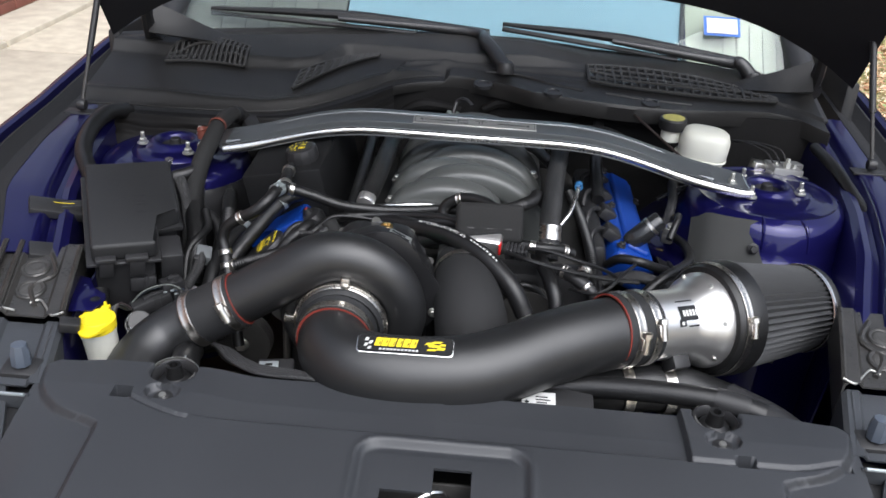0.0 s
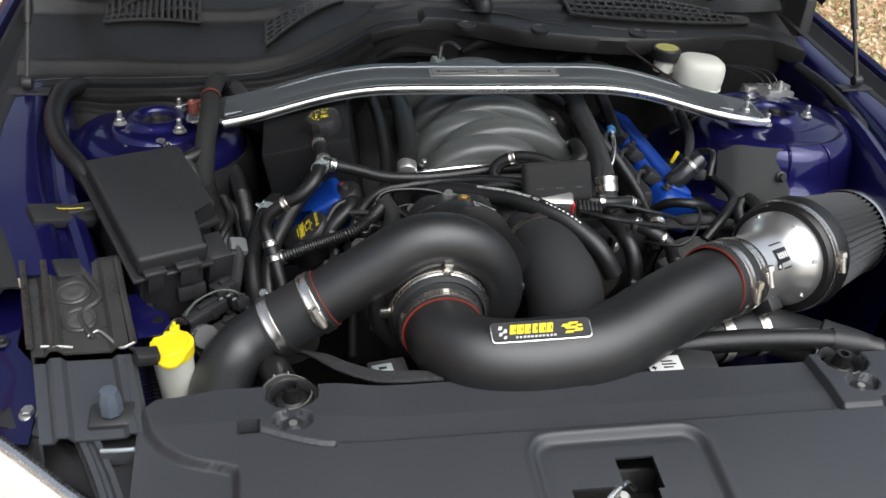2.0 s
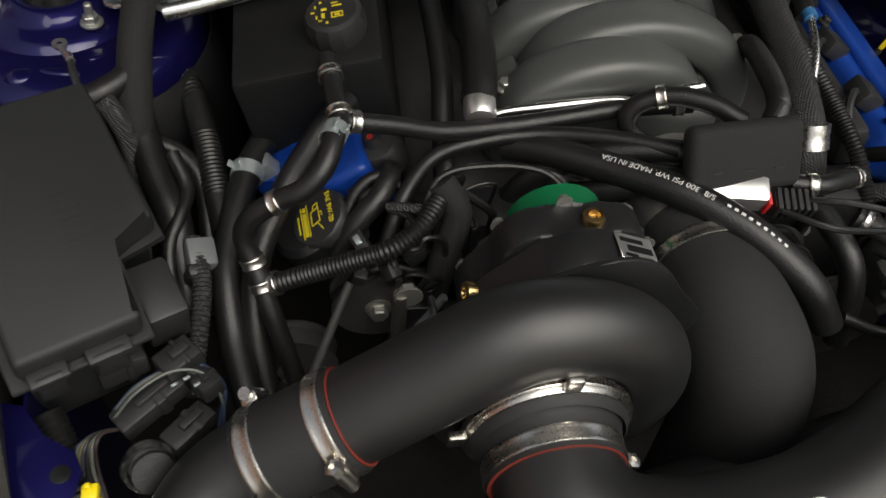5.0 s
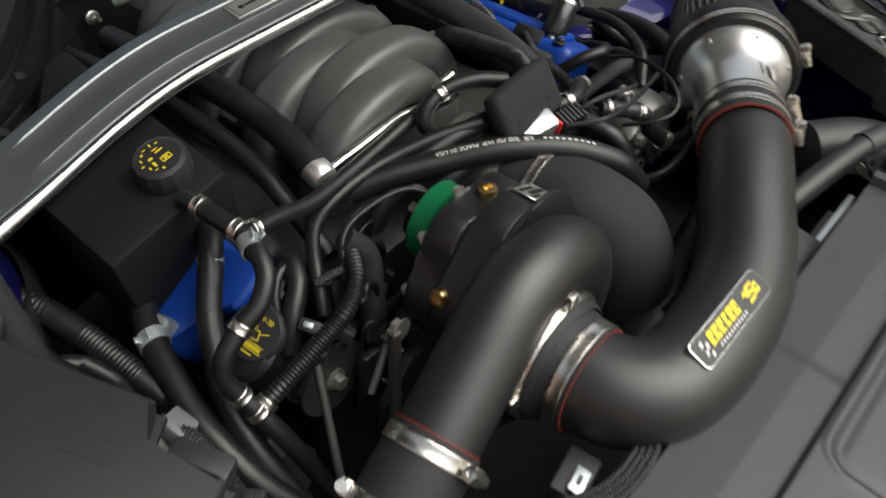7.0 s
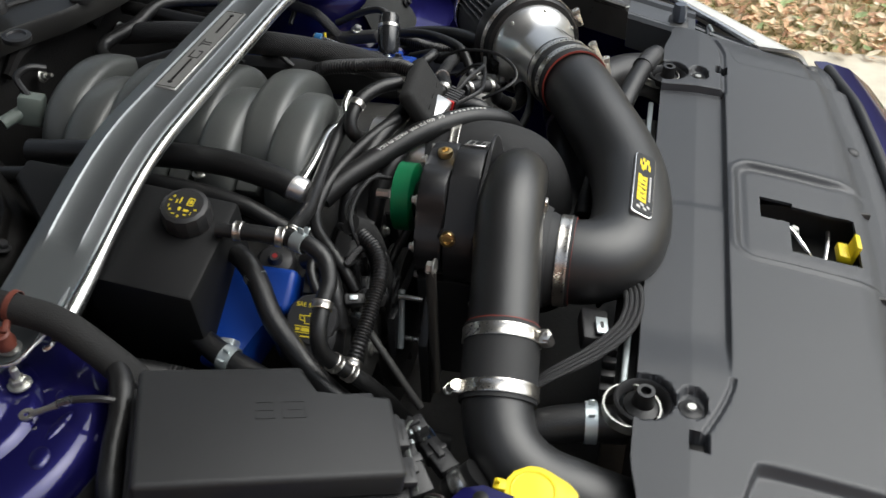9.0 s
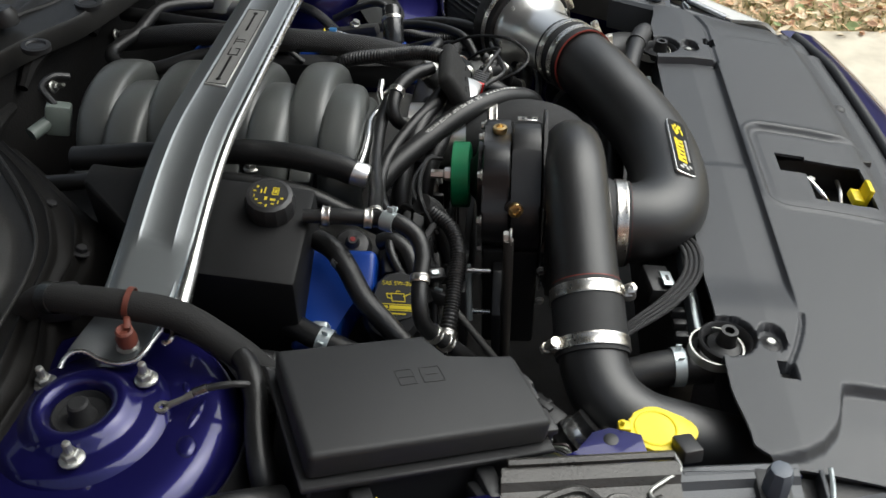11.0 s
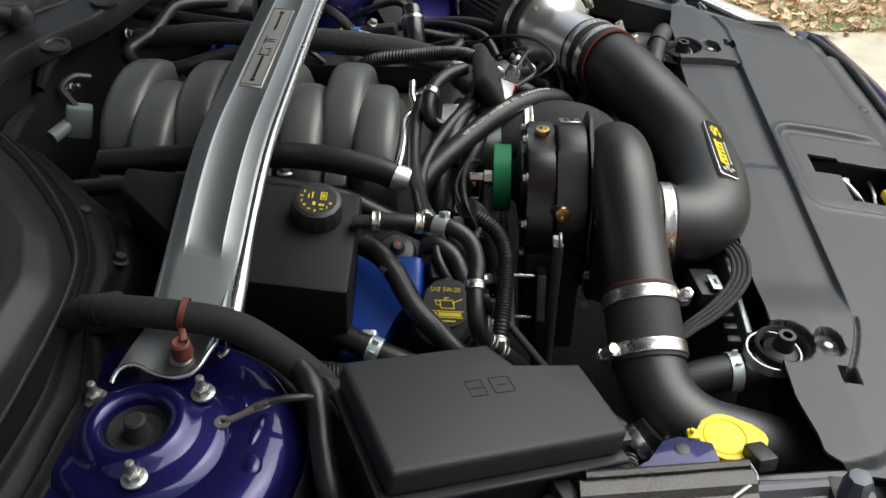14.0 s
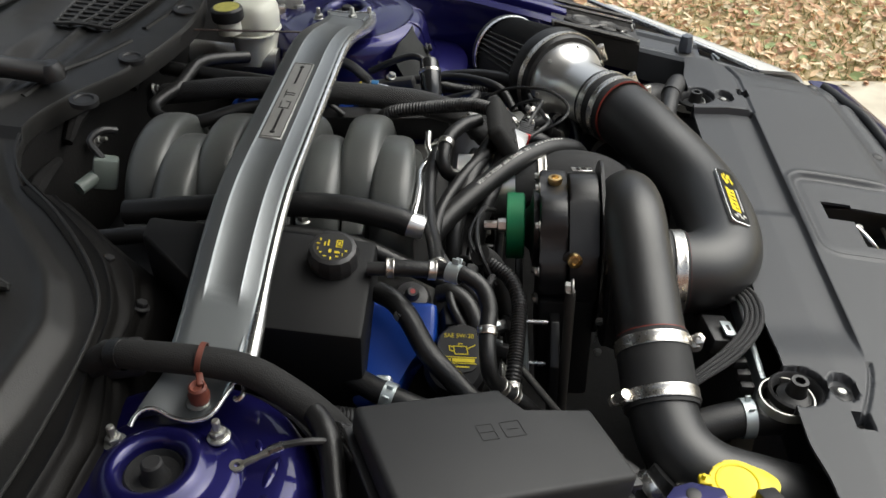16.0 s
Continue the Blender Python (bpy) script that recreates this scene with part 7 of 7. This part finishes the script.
for k, pts in enumerate((
        [(0.33, 1.52, 0.86), (0.37, 1.55, 0.875), (0.41, 1.60, 0.872), (0.44, 1.66, 0.86), (0.46, 1.73, 0.84)],
        [(0.30, 1.56, 0.86), (0.34, 1.59, 0.885), (0.39, 1.66, 0.88), (0.40, 1.74, 0.87), (0.39, 1.80, 0.86)],
        [(0.45, 1.52, 0.84), (0.42, 1.57, 0.858), (0.40, 1.63, 0.85), (0.43, 1.70, 0.845), (0.48, 1.74, 0.83)])):
    hose("hose", pts, (0.012, 0.008, 0.010)[k], "black hose lying over the bay liner", ribs=0.0045 if k == 2 else 0.0)
# loose dark wires and connectors round the pulley and oil cap
rw = random.Random(11)
for k in range(7):
    x0, y0, z0 = rw.uniform(-0.31, -0.16), rw.uniform(1.555, 1.615), rw.uniform(0.84, 0.89)
    pts = [Vector((x0, y0, z0 - 0.06)), Vector((x0, y0, z0))]
    for q in range(3):
        pts.append(pts[-1] + Vector((rw.uniform(-0.035, 0.045), rw.uniform(-0.012, 0.016), rw.uniform(-0.012, 0.026))))
    pts.append(pts[-1] + Vector((rw.uniform(-0.02, 0.03), rw.uniform(0, 0.02), -0.06)))
    hose("wire", pts, rw.choice((0.0022, 0.003, 0.0042)), "loose black wire between pulley and oil cap", category="wire", seg=8, mat=BRAID if k % 4 == 0 else RUBBER, ribs=0.004 if k % 5 == 2 else 0.0, depth=0.0006)
for k in range(4):
    x0, y0, z0 = rw.uniform(-0.30, -0.18), rw.uniform(1.55, 1.60), rw.uniform(0.83, 0.885)
    lc_ = thing("connector", "small black connector between pulley and oil cap", "connector", (x0, y0, z0))
    mm_ = pose(x0, y0, z0, rw.uniform(-40, 40), rw.uniform(-40, 40), rw.uniform(0, 180))
    part("shell", box(B(), (0.024, 0.013, 0.015), mm_, 0.002), PLASTIC, lc_)
    part("latch", box(B(), (0.010, 0.006, 0.004), mm_ @ pose(0.002, 0, 0.009), 0.001), CLIPM if k % 3 == 0 else PLASTIC, lc_)
dp = thing("dipstick", "yellow dipstick handle beside the blue cover", "dipstick", (0.352, 1.832, 0.862))
part("handle", box(B(), (0.009, 0.004, 0.024), pose(0.356, 1.832, 0.874, 0, 30, 20), 0.0018, 2), YELLOW, dp, "flat yellow handle")
part("tube", rod(B(), (0.352, 1.832, 0.862), (0.325, 1.845, 0.77), 0.004), DARK, dp)
# cast accessory drive parts and hoses between the throttle and the air meter
CASTM = material("dull_cast_aluminium", (0.20, 0.20, 0.19), 0.46, 0.7, grain=250, bump=0.3, vary=0.4, stain=25)
al = thing("alternator", "dull cast alternator housing low beside the throttle", "alternator", (0.285, 1.545, 0.80))
part("body", lathe(B(), [(0, 0), (0.030, 0), (0.034, 0.004), (0.052, 0.010), (0.056, 0.018), (0.056, 0.055), (0.052, 0.062), (0, 0.064)], aim((0.285, 1.52, 0.80), (0.1, 1, 0.1)), 32), CASTM, al)
part("hub", lathe(B(), [(0, -0.014), (0.012, -0.014), (0.016, -0.010), (0.026, -0.008), (0.026, 0.0), (0, 0)], aim((0.285, 1.52, 0.80), (0.1, 1, 0.1)), 24), DARK, al)
for k in range(10):
    w = 2 * math.pi * k / 10
    part("vent_rib", box(B(), (0.006, 0.010, 0.022), pose(0.285 + 0.042 * math.cos(w), 1.528, 0.80 + 0.042 * math.sin(w)) @ Matrix.Rotation(math.pi / 2 - w, 4, "Y"), 0.002), CASTM, al)
for dx, dz in ((-0.052, 0.03), (0.05, 0.034)):
    part("ear", box(B(), (0.028, 0.022, 0.024), pose(0.285 + dx, 1.535, 0.80 + dz, 0, 20 if dx > 0 else -20), 0.006), CASTM, al)
    bolt(al, (0.285 + dx, 1.522, 0.80 + dz), (0, -1, 0.2), 0.008)
hose("hose", [(0.225, 1.505, 0.862), (0.245, 1.485, 0.84), (0.285, 1.475, 0.835), (0.33, 1.49, 0.84), (0.37, 1.53, 0.835)], 0.011, "black hose with bright clips above the lower pipe", clips=(0.8, 2.6))
hose("wiring_loom", [(0.15, 1.48, 0.84), (0.19, 1.465, 0.83), (0.24, 1.455, 0.845), (0.29, 1.465, 0.855), (0.34, 1.50, 0.86)], 0.006, "thin dark loom above the lower pipe", category="wiring loom")
# dim pulleys and covers low in the engine bay
for k, (x, y, z, r) in enumerate(((-0.27, 1.585, 0.79, 0.045), (-0.12, 1.58, 0.74, 0.07), (0.12, 1.575, 0.80, 0.05), (0.22, 1.56, 0.72, 0.055), (-0.36, 1.58, 0.70, 0.05))):
    ip = thing("idler_pulley", "dull grey idler pulley low in the engine bay", "pulley", (x, y, z), group="idler pulleys")
    part("rim", lathe(B(), [(0.01, -0.014), (r, -0.014), (r, -0.010), (r - 0.004, -0.008), (r - 0.004, 0.008), (r, 0.010), (r, 0.014), (0.01, 0.014)], aim((x, y, z), (0, -1, 0)), 32, close=True), DARK, ip)
    bolt(ip, (x, y - 0.014, z), (0, -1, 0), 0.009)
hose("drive_belt", [(-0.31, 1.58, 0.80), (-0.27, 1.58, 0.84), (-0.20, 1.58, 0.82), (-0.12, 1.58, 0.815), (-0.02, 1.58, 0.80), (0.06, 1.575, 0.83), (0.12, 1.575, 0.855), (0.17, 1.575, 0.80)], 0.006, "ribbed black drive belt", category="belt")
# hose behind the radiator cover
rh = hose("radiator_hose", [(0.02, 1.345, 0.80), (0.10, 1.335, 0.822), (0.20, 1.322, 0.842), (0.31, 1.300, 0.858), (0.38, 1.283, 0.862), (0.425, 1.268, 0.858)], 0.0155, "black rubber hose running behind the radiator cover", seg=18)
bm = lathe(B(), [(0.0158, -0.022), (0.0172, -0.022), (0.0172, 0.022), (0.0158, 0.022)], aim((0.385, 1.281, 0.862), (0.42, -0.15, 0)), 24, close=True)
part("sleeve", bm, PLASTIC, rh, "glossy black sleeve")
lp = hose("lower_pipe", [(-0.05, 1.35, 0.76), (0.1, 1.37, 0.78), (0.22, 1.385, 0.795), (0.34, 1.41, 0.79), (0.45, 1.42, 0.75)], 0.036, "black lower pipe with bright band clamps", mat=SATIN, seg=24)
for f in ((0.262, 1.392, 0.796), (0.325, 1.406, 0.792)):
    clamp(lp, f, (1, 0.2, 0), 0.0366, 0.016, 40, screw=False)
# braided cable loop by the discharge pipe
core = [Vector(p) for p in ((-0.345, 1.385, 0.815), (-0.325, 1.352, 0.836), (-0.293, 1.305, 0.850), (-0.257, 1.274, 0.858), (-0.226, 1.264, 0.862), (-0.192, 1.265, 0.860), (-0.168, 1.272, 0.850), (-0.135, 1.288, 0.82), (-0.11, 1.305, 0.77))]
for k in range(4):
    pts = [p + (Vector((-0.232, 1.345, p.z)) - p).normalized() * (0.0058 * k - 0.006) - Vector((0, 0, 0.001 * k)) for p in core]
    hose("braided_cable", pts, 0.0034, "black braided cable looping beside the radiator", mat=BRAID, category="cable", seg=12)
cl = thing("cable_clip", "small pale metal clip on a black bracket", "clip", (-0.243, 1.30, 0.845))
part("bracket", box(B(), (0.05, 0.032, 0.022), pose(-0.235, 1.308, 0.832, 10, 0, 10), 0.003), PLASTIC, cl)
part("plate", box(B(), (0.026, 0.014, 0.003), pose(-0.243, 1.299, 0.848, 12, 0, 10), 0.0008), CLIPM, cl)
# Black bar through the plate stands for the dark slot opening.
part("slot", box(B(), (0.010, 0.004, 0.0034), pose(-0.243, 1.299, 0.8483, 12, 0, 10), 0), BLACKINK_SHADE, cl)
# spring-clipped coolant hose at the radiator neck
rn = hose("radiator_neck_hose", [(-0.390, 1.40, 0.79), (-0.380, 1.36, 0.812), (-0.368, 1.31, 0.822), (-0.362, 1.26, 0.822)], 0.0205, "black coolant hose with a pale spring clip", seg=20)
spring_clip(rn, (-0.366, 1.298, 0.8225), (0.12, -1, 0.0), 0.0212, 95, width=0.013)

# hood-release cable hose over the brace and its red fittings
cs_ = hose("cable_sheath", [(-0.455, 1.985, 0.955), (-0.460, 1.955, 0.978), (-0.468, 1.925, 0.986), (-0.472, 1.865, 0.985), (-0.472, 1.815, 0.974), (-0.478, 1.775, 0.95), (-0.482, 1.74, 0.915), (-0.485, 1.715, 0.87), (-0.48, 1.70, 0.80)], [0.014, 0.0145, 0.015, 0.015, 0.0155, 0.016, 0.0165, 0.017, 0.017], "thick grey-black foam sheathed cable over the brace end", mat=FOAM, seg=18)
for p_, d_ in (((-0.463, 1.943, 0.9815), (-0.008, -0.03, 0.008)),):
    part("tape_band", lathe(B(), [(0.0158, -0.008), (0.0166, -0.007), (0.0166, 0.007), (0.0158, 0.008)], aim(p_, d_), 24, close=True), RUBBER, cs_, "black tape band")
rt = thing("cable_tie", "faded red cable tie and clip on a stud", "cable tie", (-0.475, 1.853, 0.984))
part("band", lathe(B(), [(0.0152, -0.0028), (0.0162, -0.0028), (0.0162, 0.0028), (0.0152, 0.0028)], aim((-0.472, 1.858, 0.9875), (0, -1, -0.22)), 24, close=True), REDBR, rt)
bm = lathe(B(), [(0, 0), (0.010, 0), (0.0105, 0.008), (0.0085, 0.012), (0.009, 0.018), (0.007, 0.020), (0.004, 0.016), (0, 0.016)], pose(-0.500, 1.856, 0.962, 5, -8, 0), 10)
box(bm, (0.018, 0.007, 0.007), pose(-0.492, 1.855, 0.980, 10, -12, 20), 0.002)
part("stud_clip", bm, REDBR, rt, "faded red stud clip")
hose("wiring_loom", [(-0.478, 1.772, 0.946), (-0.488, 1.752, 0.937), (-0.506, 1.738, 0.932), (-0.532, 1.727, 0.926), (-0.566, 1.719, 0.915), (-0.600, 1.708, 0.898), (-0.625, 1.695, 0.86)], [0.004, 0.011, 0.0125, 0.0115, 0.0115, 0.0125, 0.013], "taped black loom bending down between the tower and fuse box", category="wiring loom", seg=16)
lg = thing("earth_lug", "brass coloured earth lug on the strut tower", "terminal", (-0.55, 1.79, 0.93))
part("eye", lathe(B(), [(0.003, 0), (0.0072, 0), (0.0072, 0.0025), (0.003, 0.0025)], pose(-0.553, 1.811, 0.930), 18, close=True), LUGM, lg)
part("shank", sweep(B(), [(-0.551, 1.805, 0.932), (-0.546, 1.792, 0.936), (-0.541, 1.782, 0.939)], [0.0035, 0.0030, 0.004], 8), LUGM, lg)
part("crimp", rod(B(), (-0.541, 1.783, 0.939), (-0.536, 1.770, 0.942), 0.0045, 8), CHROME, lg)
part("wire", sweep(B(), [(-0.536, 1.770, 0.942), (-0.532, 1.752, 0.943), (-0.526, 1.735, 0.938), (-0.515, 1.722, 0.920), (-0.505, 1.715, 0.88)], 0.0036, 8), PLASTIC, lg)
hose("wiring_loom", [(-0.70, 2.0, 0.955), (-0.72, 1.94, 0.965), (-0.722, 1.86, 0.955), (-0.70, 1.78, 0.945), (-0.665, 1.72, 0.935), (-0.635, 1.68, 0.91)], 0.0155, "thick black loom curving past the strut tower to the fuse box", category="wiring loom", seg=16)
GREYGREEN = material("dull_grey_green_plastic", (0.17, 0.20, 0.18), 0.45, grain=400, bump=0.1, vary=0.3, stain=30)
sn = thing("sensor", "dull grey-green sensor with a black looped hose behind the manifold", "sensor", (-0.05, 2.1, 0.95))
part("body", box(B(), (0.03, 0.034, 0.044), pose(-0.045, 2.13, 0.935, 15, 10, 20), 0.005), GREYGREEN, sn)
part("loop", sweep(B(), [(-0.043, 2.13, 0.955), (-0.036, 2.145, 0.978), (-0.018, 2.135, 0.986), (-0.002, 2.12, 0.978)], 0.005, 8), PLASTIC, sn)
part("stub", rod(B(), (-0.055, 2.14, 0.935), (-0.082, 2.155, 0.93), 0.010), GREYGREEN, sn)
hose("wiring_loom", [(0.70, 2.06, 0.965), (0.715, 1.96, 0.955), (0.735, 1.86, 0.925), (0.755, 1.78, 0.89), (0.775, 1.70, 0.86)], 0.011, "black wiring loom along the inner wing", category="wiring loom")
hose("air_duct", [(0.40, 1.36, 0.80), (0.46, 1.315, 0.795), (0.50, 1.27, 0.775), (0.51, 1.21, 0.74)], 0.038, "black plastic air duct below the filter", mat=PLASTIC, seg=22)
cn = thing("connector", "pale plastic connector on the blue cover", "connector", (-0.365, 1.70, 0.85))
part("shell", box(B(), (0.022, 0.018, 0.03), pose(-0.365, 1.703, 0.852, 0, -35, 0), 0.003), CLIPM, cn)
# Black bar in the shell paints the dark of its opening.
part("slot", box(B(), (0.010, 0.006, 0.031), pose(-0.366, 1.699, 0.8525, 0, -35, 0), 0), BLACKINK_SHADE, cn)
# plug cluster in front of the fuse box
pc2 = thing("wiring_plugs", "cluster of black plugs with coloured wires by the fuse box", "plugs", (-0.46, 1.46, 0.83))
def plug(p, d, size, up=(0, 0, 1)):
    m_ = aim(p, d, up)
    q = part("plug", box(B(), size, m_, 0.003), PLASTIC, pc2)
    part("plug_collar", box(B(), (size[0] * 1.12, size[1] * 1.12, size[2] * 0.16), m_ @ pose(0, 0, size[2] * 0.12), 0.002), PLASTIC, q)
    part("plug_latch", box(B(), (size[0] * 0.35, size[1] * 0.3, size[2] * 0.5), m_ @ pose(0, size[1] * 0.6, size[2] * 0.1), 0.001), PLASTIC, q)
    for e in (-0.3, 0, 0.3):
        part("plug_rib", box(B(), (size[0] * 0.1, size[1] * 0.12, size[2] * 0.8), m_ @ pose(size[0] * e, -size[1] * 0.52, 0), 0), PLASTIC, q)
plug((-0.470, 1.466, 0.830), (0.055, 0.04, 0.012), (0.024, 0.020, 0.062))
plug((-0.440, 1.445, 0.818), (0.05, 0.05, 0.0), (0.022, 0.018, 0.045))
plug((-0.445, 1.492, 0.850), (0.04, 0.03, 0.004), (0.026, 0.020, 0.034))
plug((-0.427, 1.478, 0.838), (0.03, -0.04, 0.01), (0.020, 0.018, 0.036))
plug((-0.490, 1.492, 0.852), (0.05, 0.02, 0.0), (0.022, 0.024, 0.040))
for k, (x, y, z) in enumerate(((-0.448, 1.470, 0.848), (-0.438, 1.474, 0.850), (-0.430, 1.468, 0.848))):
    part("pale_latch", box(B(), (0.006, 0.003, 0.003), pose(x, y, z, 0, 0, 30), 0.001), CLIPM, pc2, "pale latch tab")
wcols = [(0.03, 0.05, 0.10), (0.10, 0.11, 0.10), (0.14, 0.13, 0.05), (0.05, 0.05, 0.07), (0.03, 0.03, 0.03), (0.15, 0.16, 0.14), (0.04, 0.03, 0.03)]
WIRES = [material("wire_" + "abcdefg"[k], wc, 0.45, grain=300, bump=0) for k, wc in enumerate(wcols)]
for k in range(7):
    e = 0.0022 * (k - 3)
    part("wire", sweep(B(), [(-0.498 + e, 1.448, 0.824), (-0.508 + e, 1.436, 0.836 + 0.001 * k), (-0.516 + e * 1.5, 1.424, 0.832 + 0.002 * k), (-0.520 + e * 1.5, 1.412 + e, 0.815), (-0.512 + e, 1.40, 0.79)], 0.0017, 6), WIRES[k], pc2)
for k in range(4):
    part("wire", sweep(B(), [(-0.498, 1.452 + 0.003 * k, 0.832), (-0.478, 1.462 + 0.004 * k, 0.852 - 0.002 * k), (-0.450, 1.476 + 0.003 * k, 0.858 - 0.003 * k), (-0.425, 1.476, 0.852 - 0.003 * k), (-0.412, 1.462, 0.83), (-0.415, 1.445, 0.79)], 0.0013, 6), WIRES[(1, 4, 5, 0)[k]], pc2)
part("wire", sweep(B(), [(-0.43, 1.49, 0.845), (-0.418, 1.482, 0.842), (-0.41, 1.47, 0.83), (-0.418, 1.455, 0.80)], 0.0022, 6), WIRES[0], pc2)
ld = hose("wiring_loom", [(-0.545, 1.455, 0.85), (-0.535, 1.43, 0.83), (-0.53, 1.40, 0.80), (-0.53, 1.36, 0.74)], 0.014, "corrugated black loom dropping below the fuse box", ribs=0.005, category="wiring loom")
cr = thing("chrome_loop", "chrome ring and black hose end below the fuse box", "ring", (-0.47, 1.415, 0.83))
part("ring", lathe(B(), [(0.017, -0.006), (0.020, -0.007), (0.022, 0.0), (0.020, 0.007), (0.017, 0.006)], aim((-0.470, 1.413, 0.822), (0.3, -0.7, 0.5)), 30, close=True), CHROME, cr)
part("hose_end", rod(B(), (-0.475, 1.425, 0.812), (-0.463, 1.40, 0.835), 0.0165, 20), RUBBER, cr)

# thin cable from the throttle plug with a loop, elbow beside the blue cover, radiator label
tcab = hose("wire", [(0.078, 1.540, 0.930), (0.112, 1.512, 0.934), (0.16, 1.514, 0.922), (0.207, 1.521, 0.911), (0.25, 1.530, 0.902), (0.288, 1.537, 0.897)], 0.0032, "thin black cable running from the throttle plug", category="wire", seg=8)
hose("wire", [(0.289, 1.607, 0.894), (0.282, 1.565, 0.912), (0.256, 1.512, 0.922), (0.235, 1.482, 0.914), (0.213, 1.475, 0.905), (0.19, 1.49, 0.898), (0.18, 1.52, 0.885)], 0.0026, "thin black cable loop beside the throttle", category="wire", seg=8)
hose("wire", [(-0.305, 1.598, 0.855), (-0.288, 1.624, 0.893), (-0.264, 1.634, 0.906), (-0.242, 1.624, 0.892), (-0.232, 1.602, 0.855)], 0.0055, "black taped wire in front of the blue cover", category="wire", seg=10)
kc = thing("connector", "small black connector in front of the blue cover", "connector", (-0.276, 1.634, 0.876))
part("shell", box(B(), (0.026, 0.016, 0.030), pose(-0.276, 1.636, 0.878, 12, -25, 10), 0.003), PLASTIC, kc)
part("latch", box(B(), (0.010, 0.006, 0.014), pose(-0.278, 1.626, 0.882, 12, -25, 10), 0.001), PLASTIC, kc)
hose("vent_elbow", [(-0.252, 1.648, 0.898), (-0.256, 1.632, 0.904), (-0.268, 1.613, 0.897), (-0.288, 1.601, 0.880), (-0.305, 1.59, 0.85)], 0.0105, "black rubber vent elbow beside the blue cover", category="hose")
lab = thing("warning_label", "small white label with black marks behind the radiator cover", "label", (0.13, 1.288, 0.84))
mlab = pose(0.130, 1.288, 0.838, 12, 0, 0)
part("base", box(B(), (0.11, 0.05, 0.012), mlab @ pose(0.02, 0, -0.0075), 0.002), PLASTIC, lab, "black shroud edge")
part("paper", box(B(), (0.046, 0.026, 0.001), mlab, 0), WHITEINK, lab)
for x, y, w, h in ((-0.016, 0.006, 0.006, 0.002), (-0.016, 0.006, 0.002, 0.006), (-0.016, -0.006, 0.006, 0.002), (-0.016, -0.006, 0.002, 0.006), (0.004, 0.004, 0.016, 0.002), (0.006, -0.001, 0.02, 0.002), (0.004, -0.006, 0.014, 0.002)):
    part("printed_bar", box(B(), (w, h, 0.0006), mlab @ pose(x, y, 0.0007), 0), BLACKINK_SHADE, lab, smooth=False)

# shrubs beyond the lawn
SHRUBM = [material("shrub_leaf_" + "ab"[k], c, 0.55, grain=60, bump=0.1, vary=0.4) for k, c in enumerate([(0.045, 0.075, 0.022), (0.075, 0.10, 0.035)])]
TWIGM = material("shrub_twig", (0.10, 0.075, 0.05), 0.8, grain=200, bump=0.3)
rs = random.Random(21)
for k in range(6):
    cx, cy, R = 3.1 + 0.95 * k + rs.uniform(-0.15, 0.15), 8.4 + rs.uniform(-0.3, 0.5), rs.uniform(0.5, 0.7)
    sb = thing("shrub", "dense dark green shrub at the edge of the lawn", "shrub", (cx, cy, 0), group="shrubs")
    bm = B()
    tips = []
    for q in range(16):
        a_, e_ = rs.uniform(0, 6.28), rs.uniform(0.35, 1.45)
        tip = Vector((cx + R * math.cos(a_) * math.cos(e_), cy + R * math.sin(a_) * math.cos(e_), 0.10 + 1.5 * R * math.sin(e_)))
        sweep(bm, [(cx + rs.uniform(-0.05, 0.05), cy + rs.uniform(-0.05, 0.05), -0.02), Vector((cx, cy, 0.2)).lerp(tip, 0.5), tip], [0.014, 0.009, 0.003], 5, 2)
        tips.append(tip)
    part("twigs", bm, TWIGM, sb)
    vs, fs = [], []
    for q in range(1300):
        c = rs.choice(tips).lerp(Vector((cx, cy, 0.35)), rs.random() ** 1.6 * 0.7) + Vector((rs.gauss(0, 0.09), rs.gauss(0, 0.09), rs.gauss(0, 0.08)))
        d = Vector((rs.gauss(0, 1), rs.gauss(0, 1), rs.gauss(0, 1))).normalized()
        u = d.orthogonal().normalized()
        w = d.cross(u)
        b0, L_ = len(vs), rs.uniform(0.022, 0.045)
        vs += [c - u * L_, c + w * L_ * 0.45, c + u * L_, c - w * L_ * 0.45]
        fs.append((b0, b0 + 1, b0 + 2, b0 + 3))
    me = bpy.data.meshes.new("leaves")
    me.from_pydata([v - sb.location for v in vs], [], fs)
    for m_ in SHRUBM:
        me.materials.append(m_)
    for q, p in enumerate(me.polygons):
        p.material_index = q % 3 == 0
    lv = new("leaves", me)
    lv.parent = sb

# bricks of the low courses of the wall
for p in BRICKS:
    ob = new("brick", bme)
    ob.parent = wall
    ob.location = Vector(p) - wall.location + Vector((rnd.uniform(-0.004, 0.004), 0, 0))
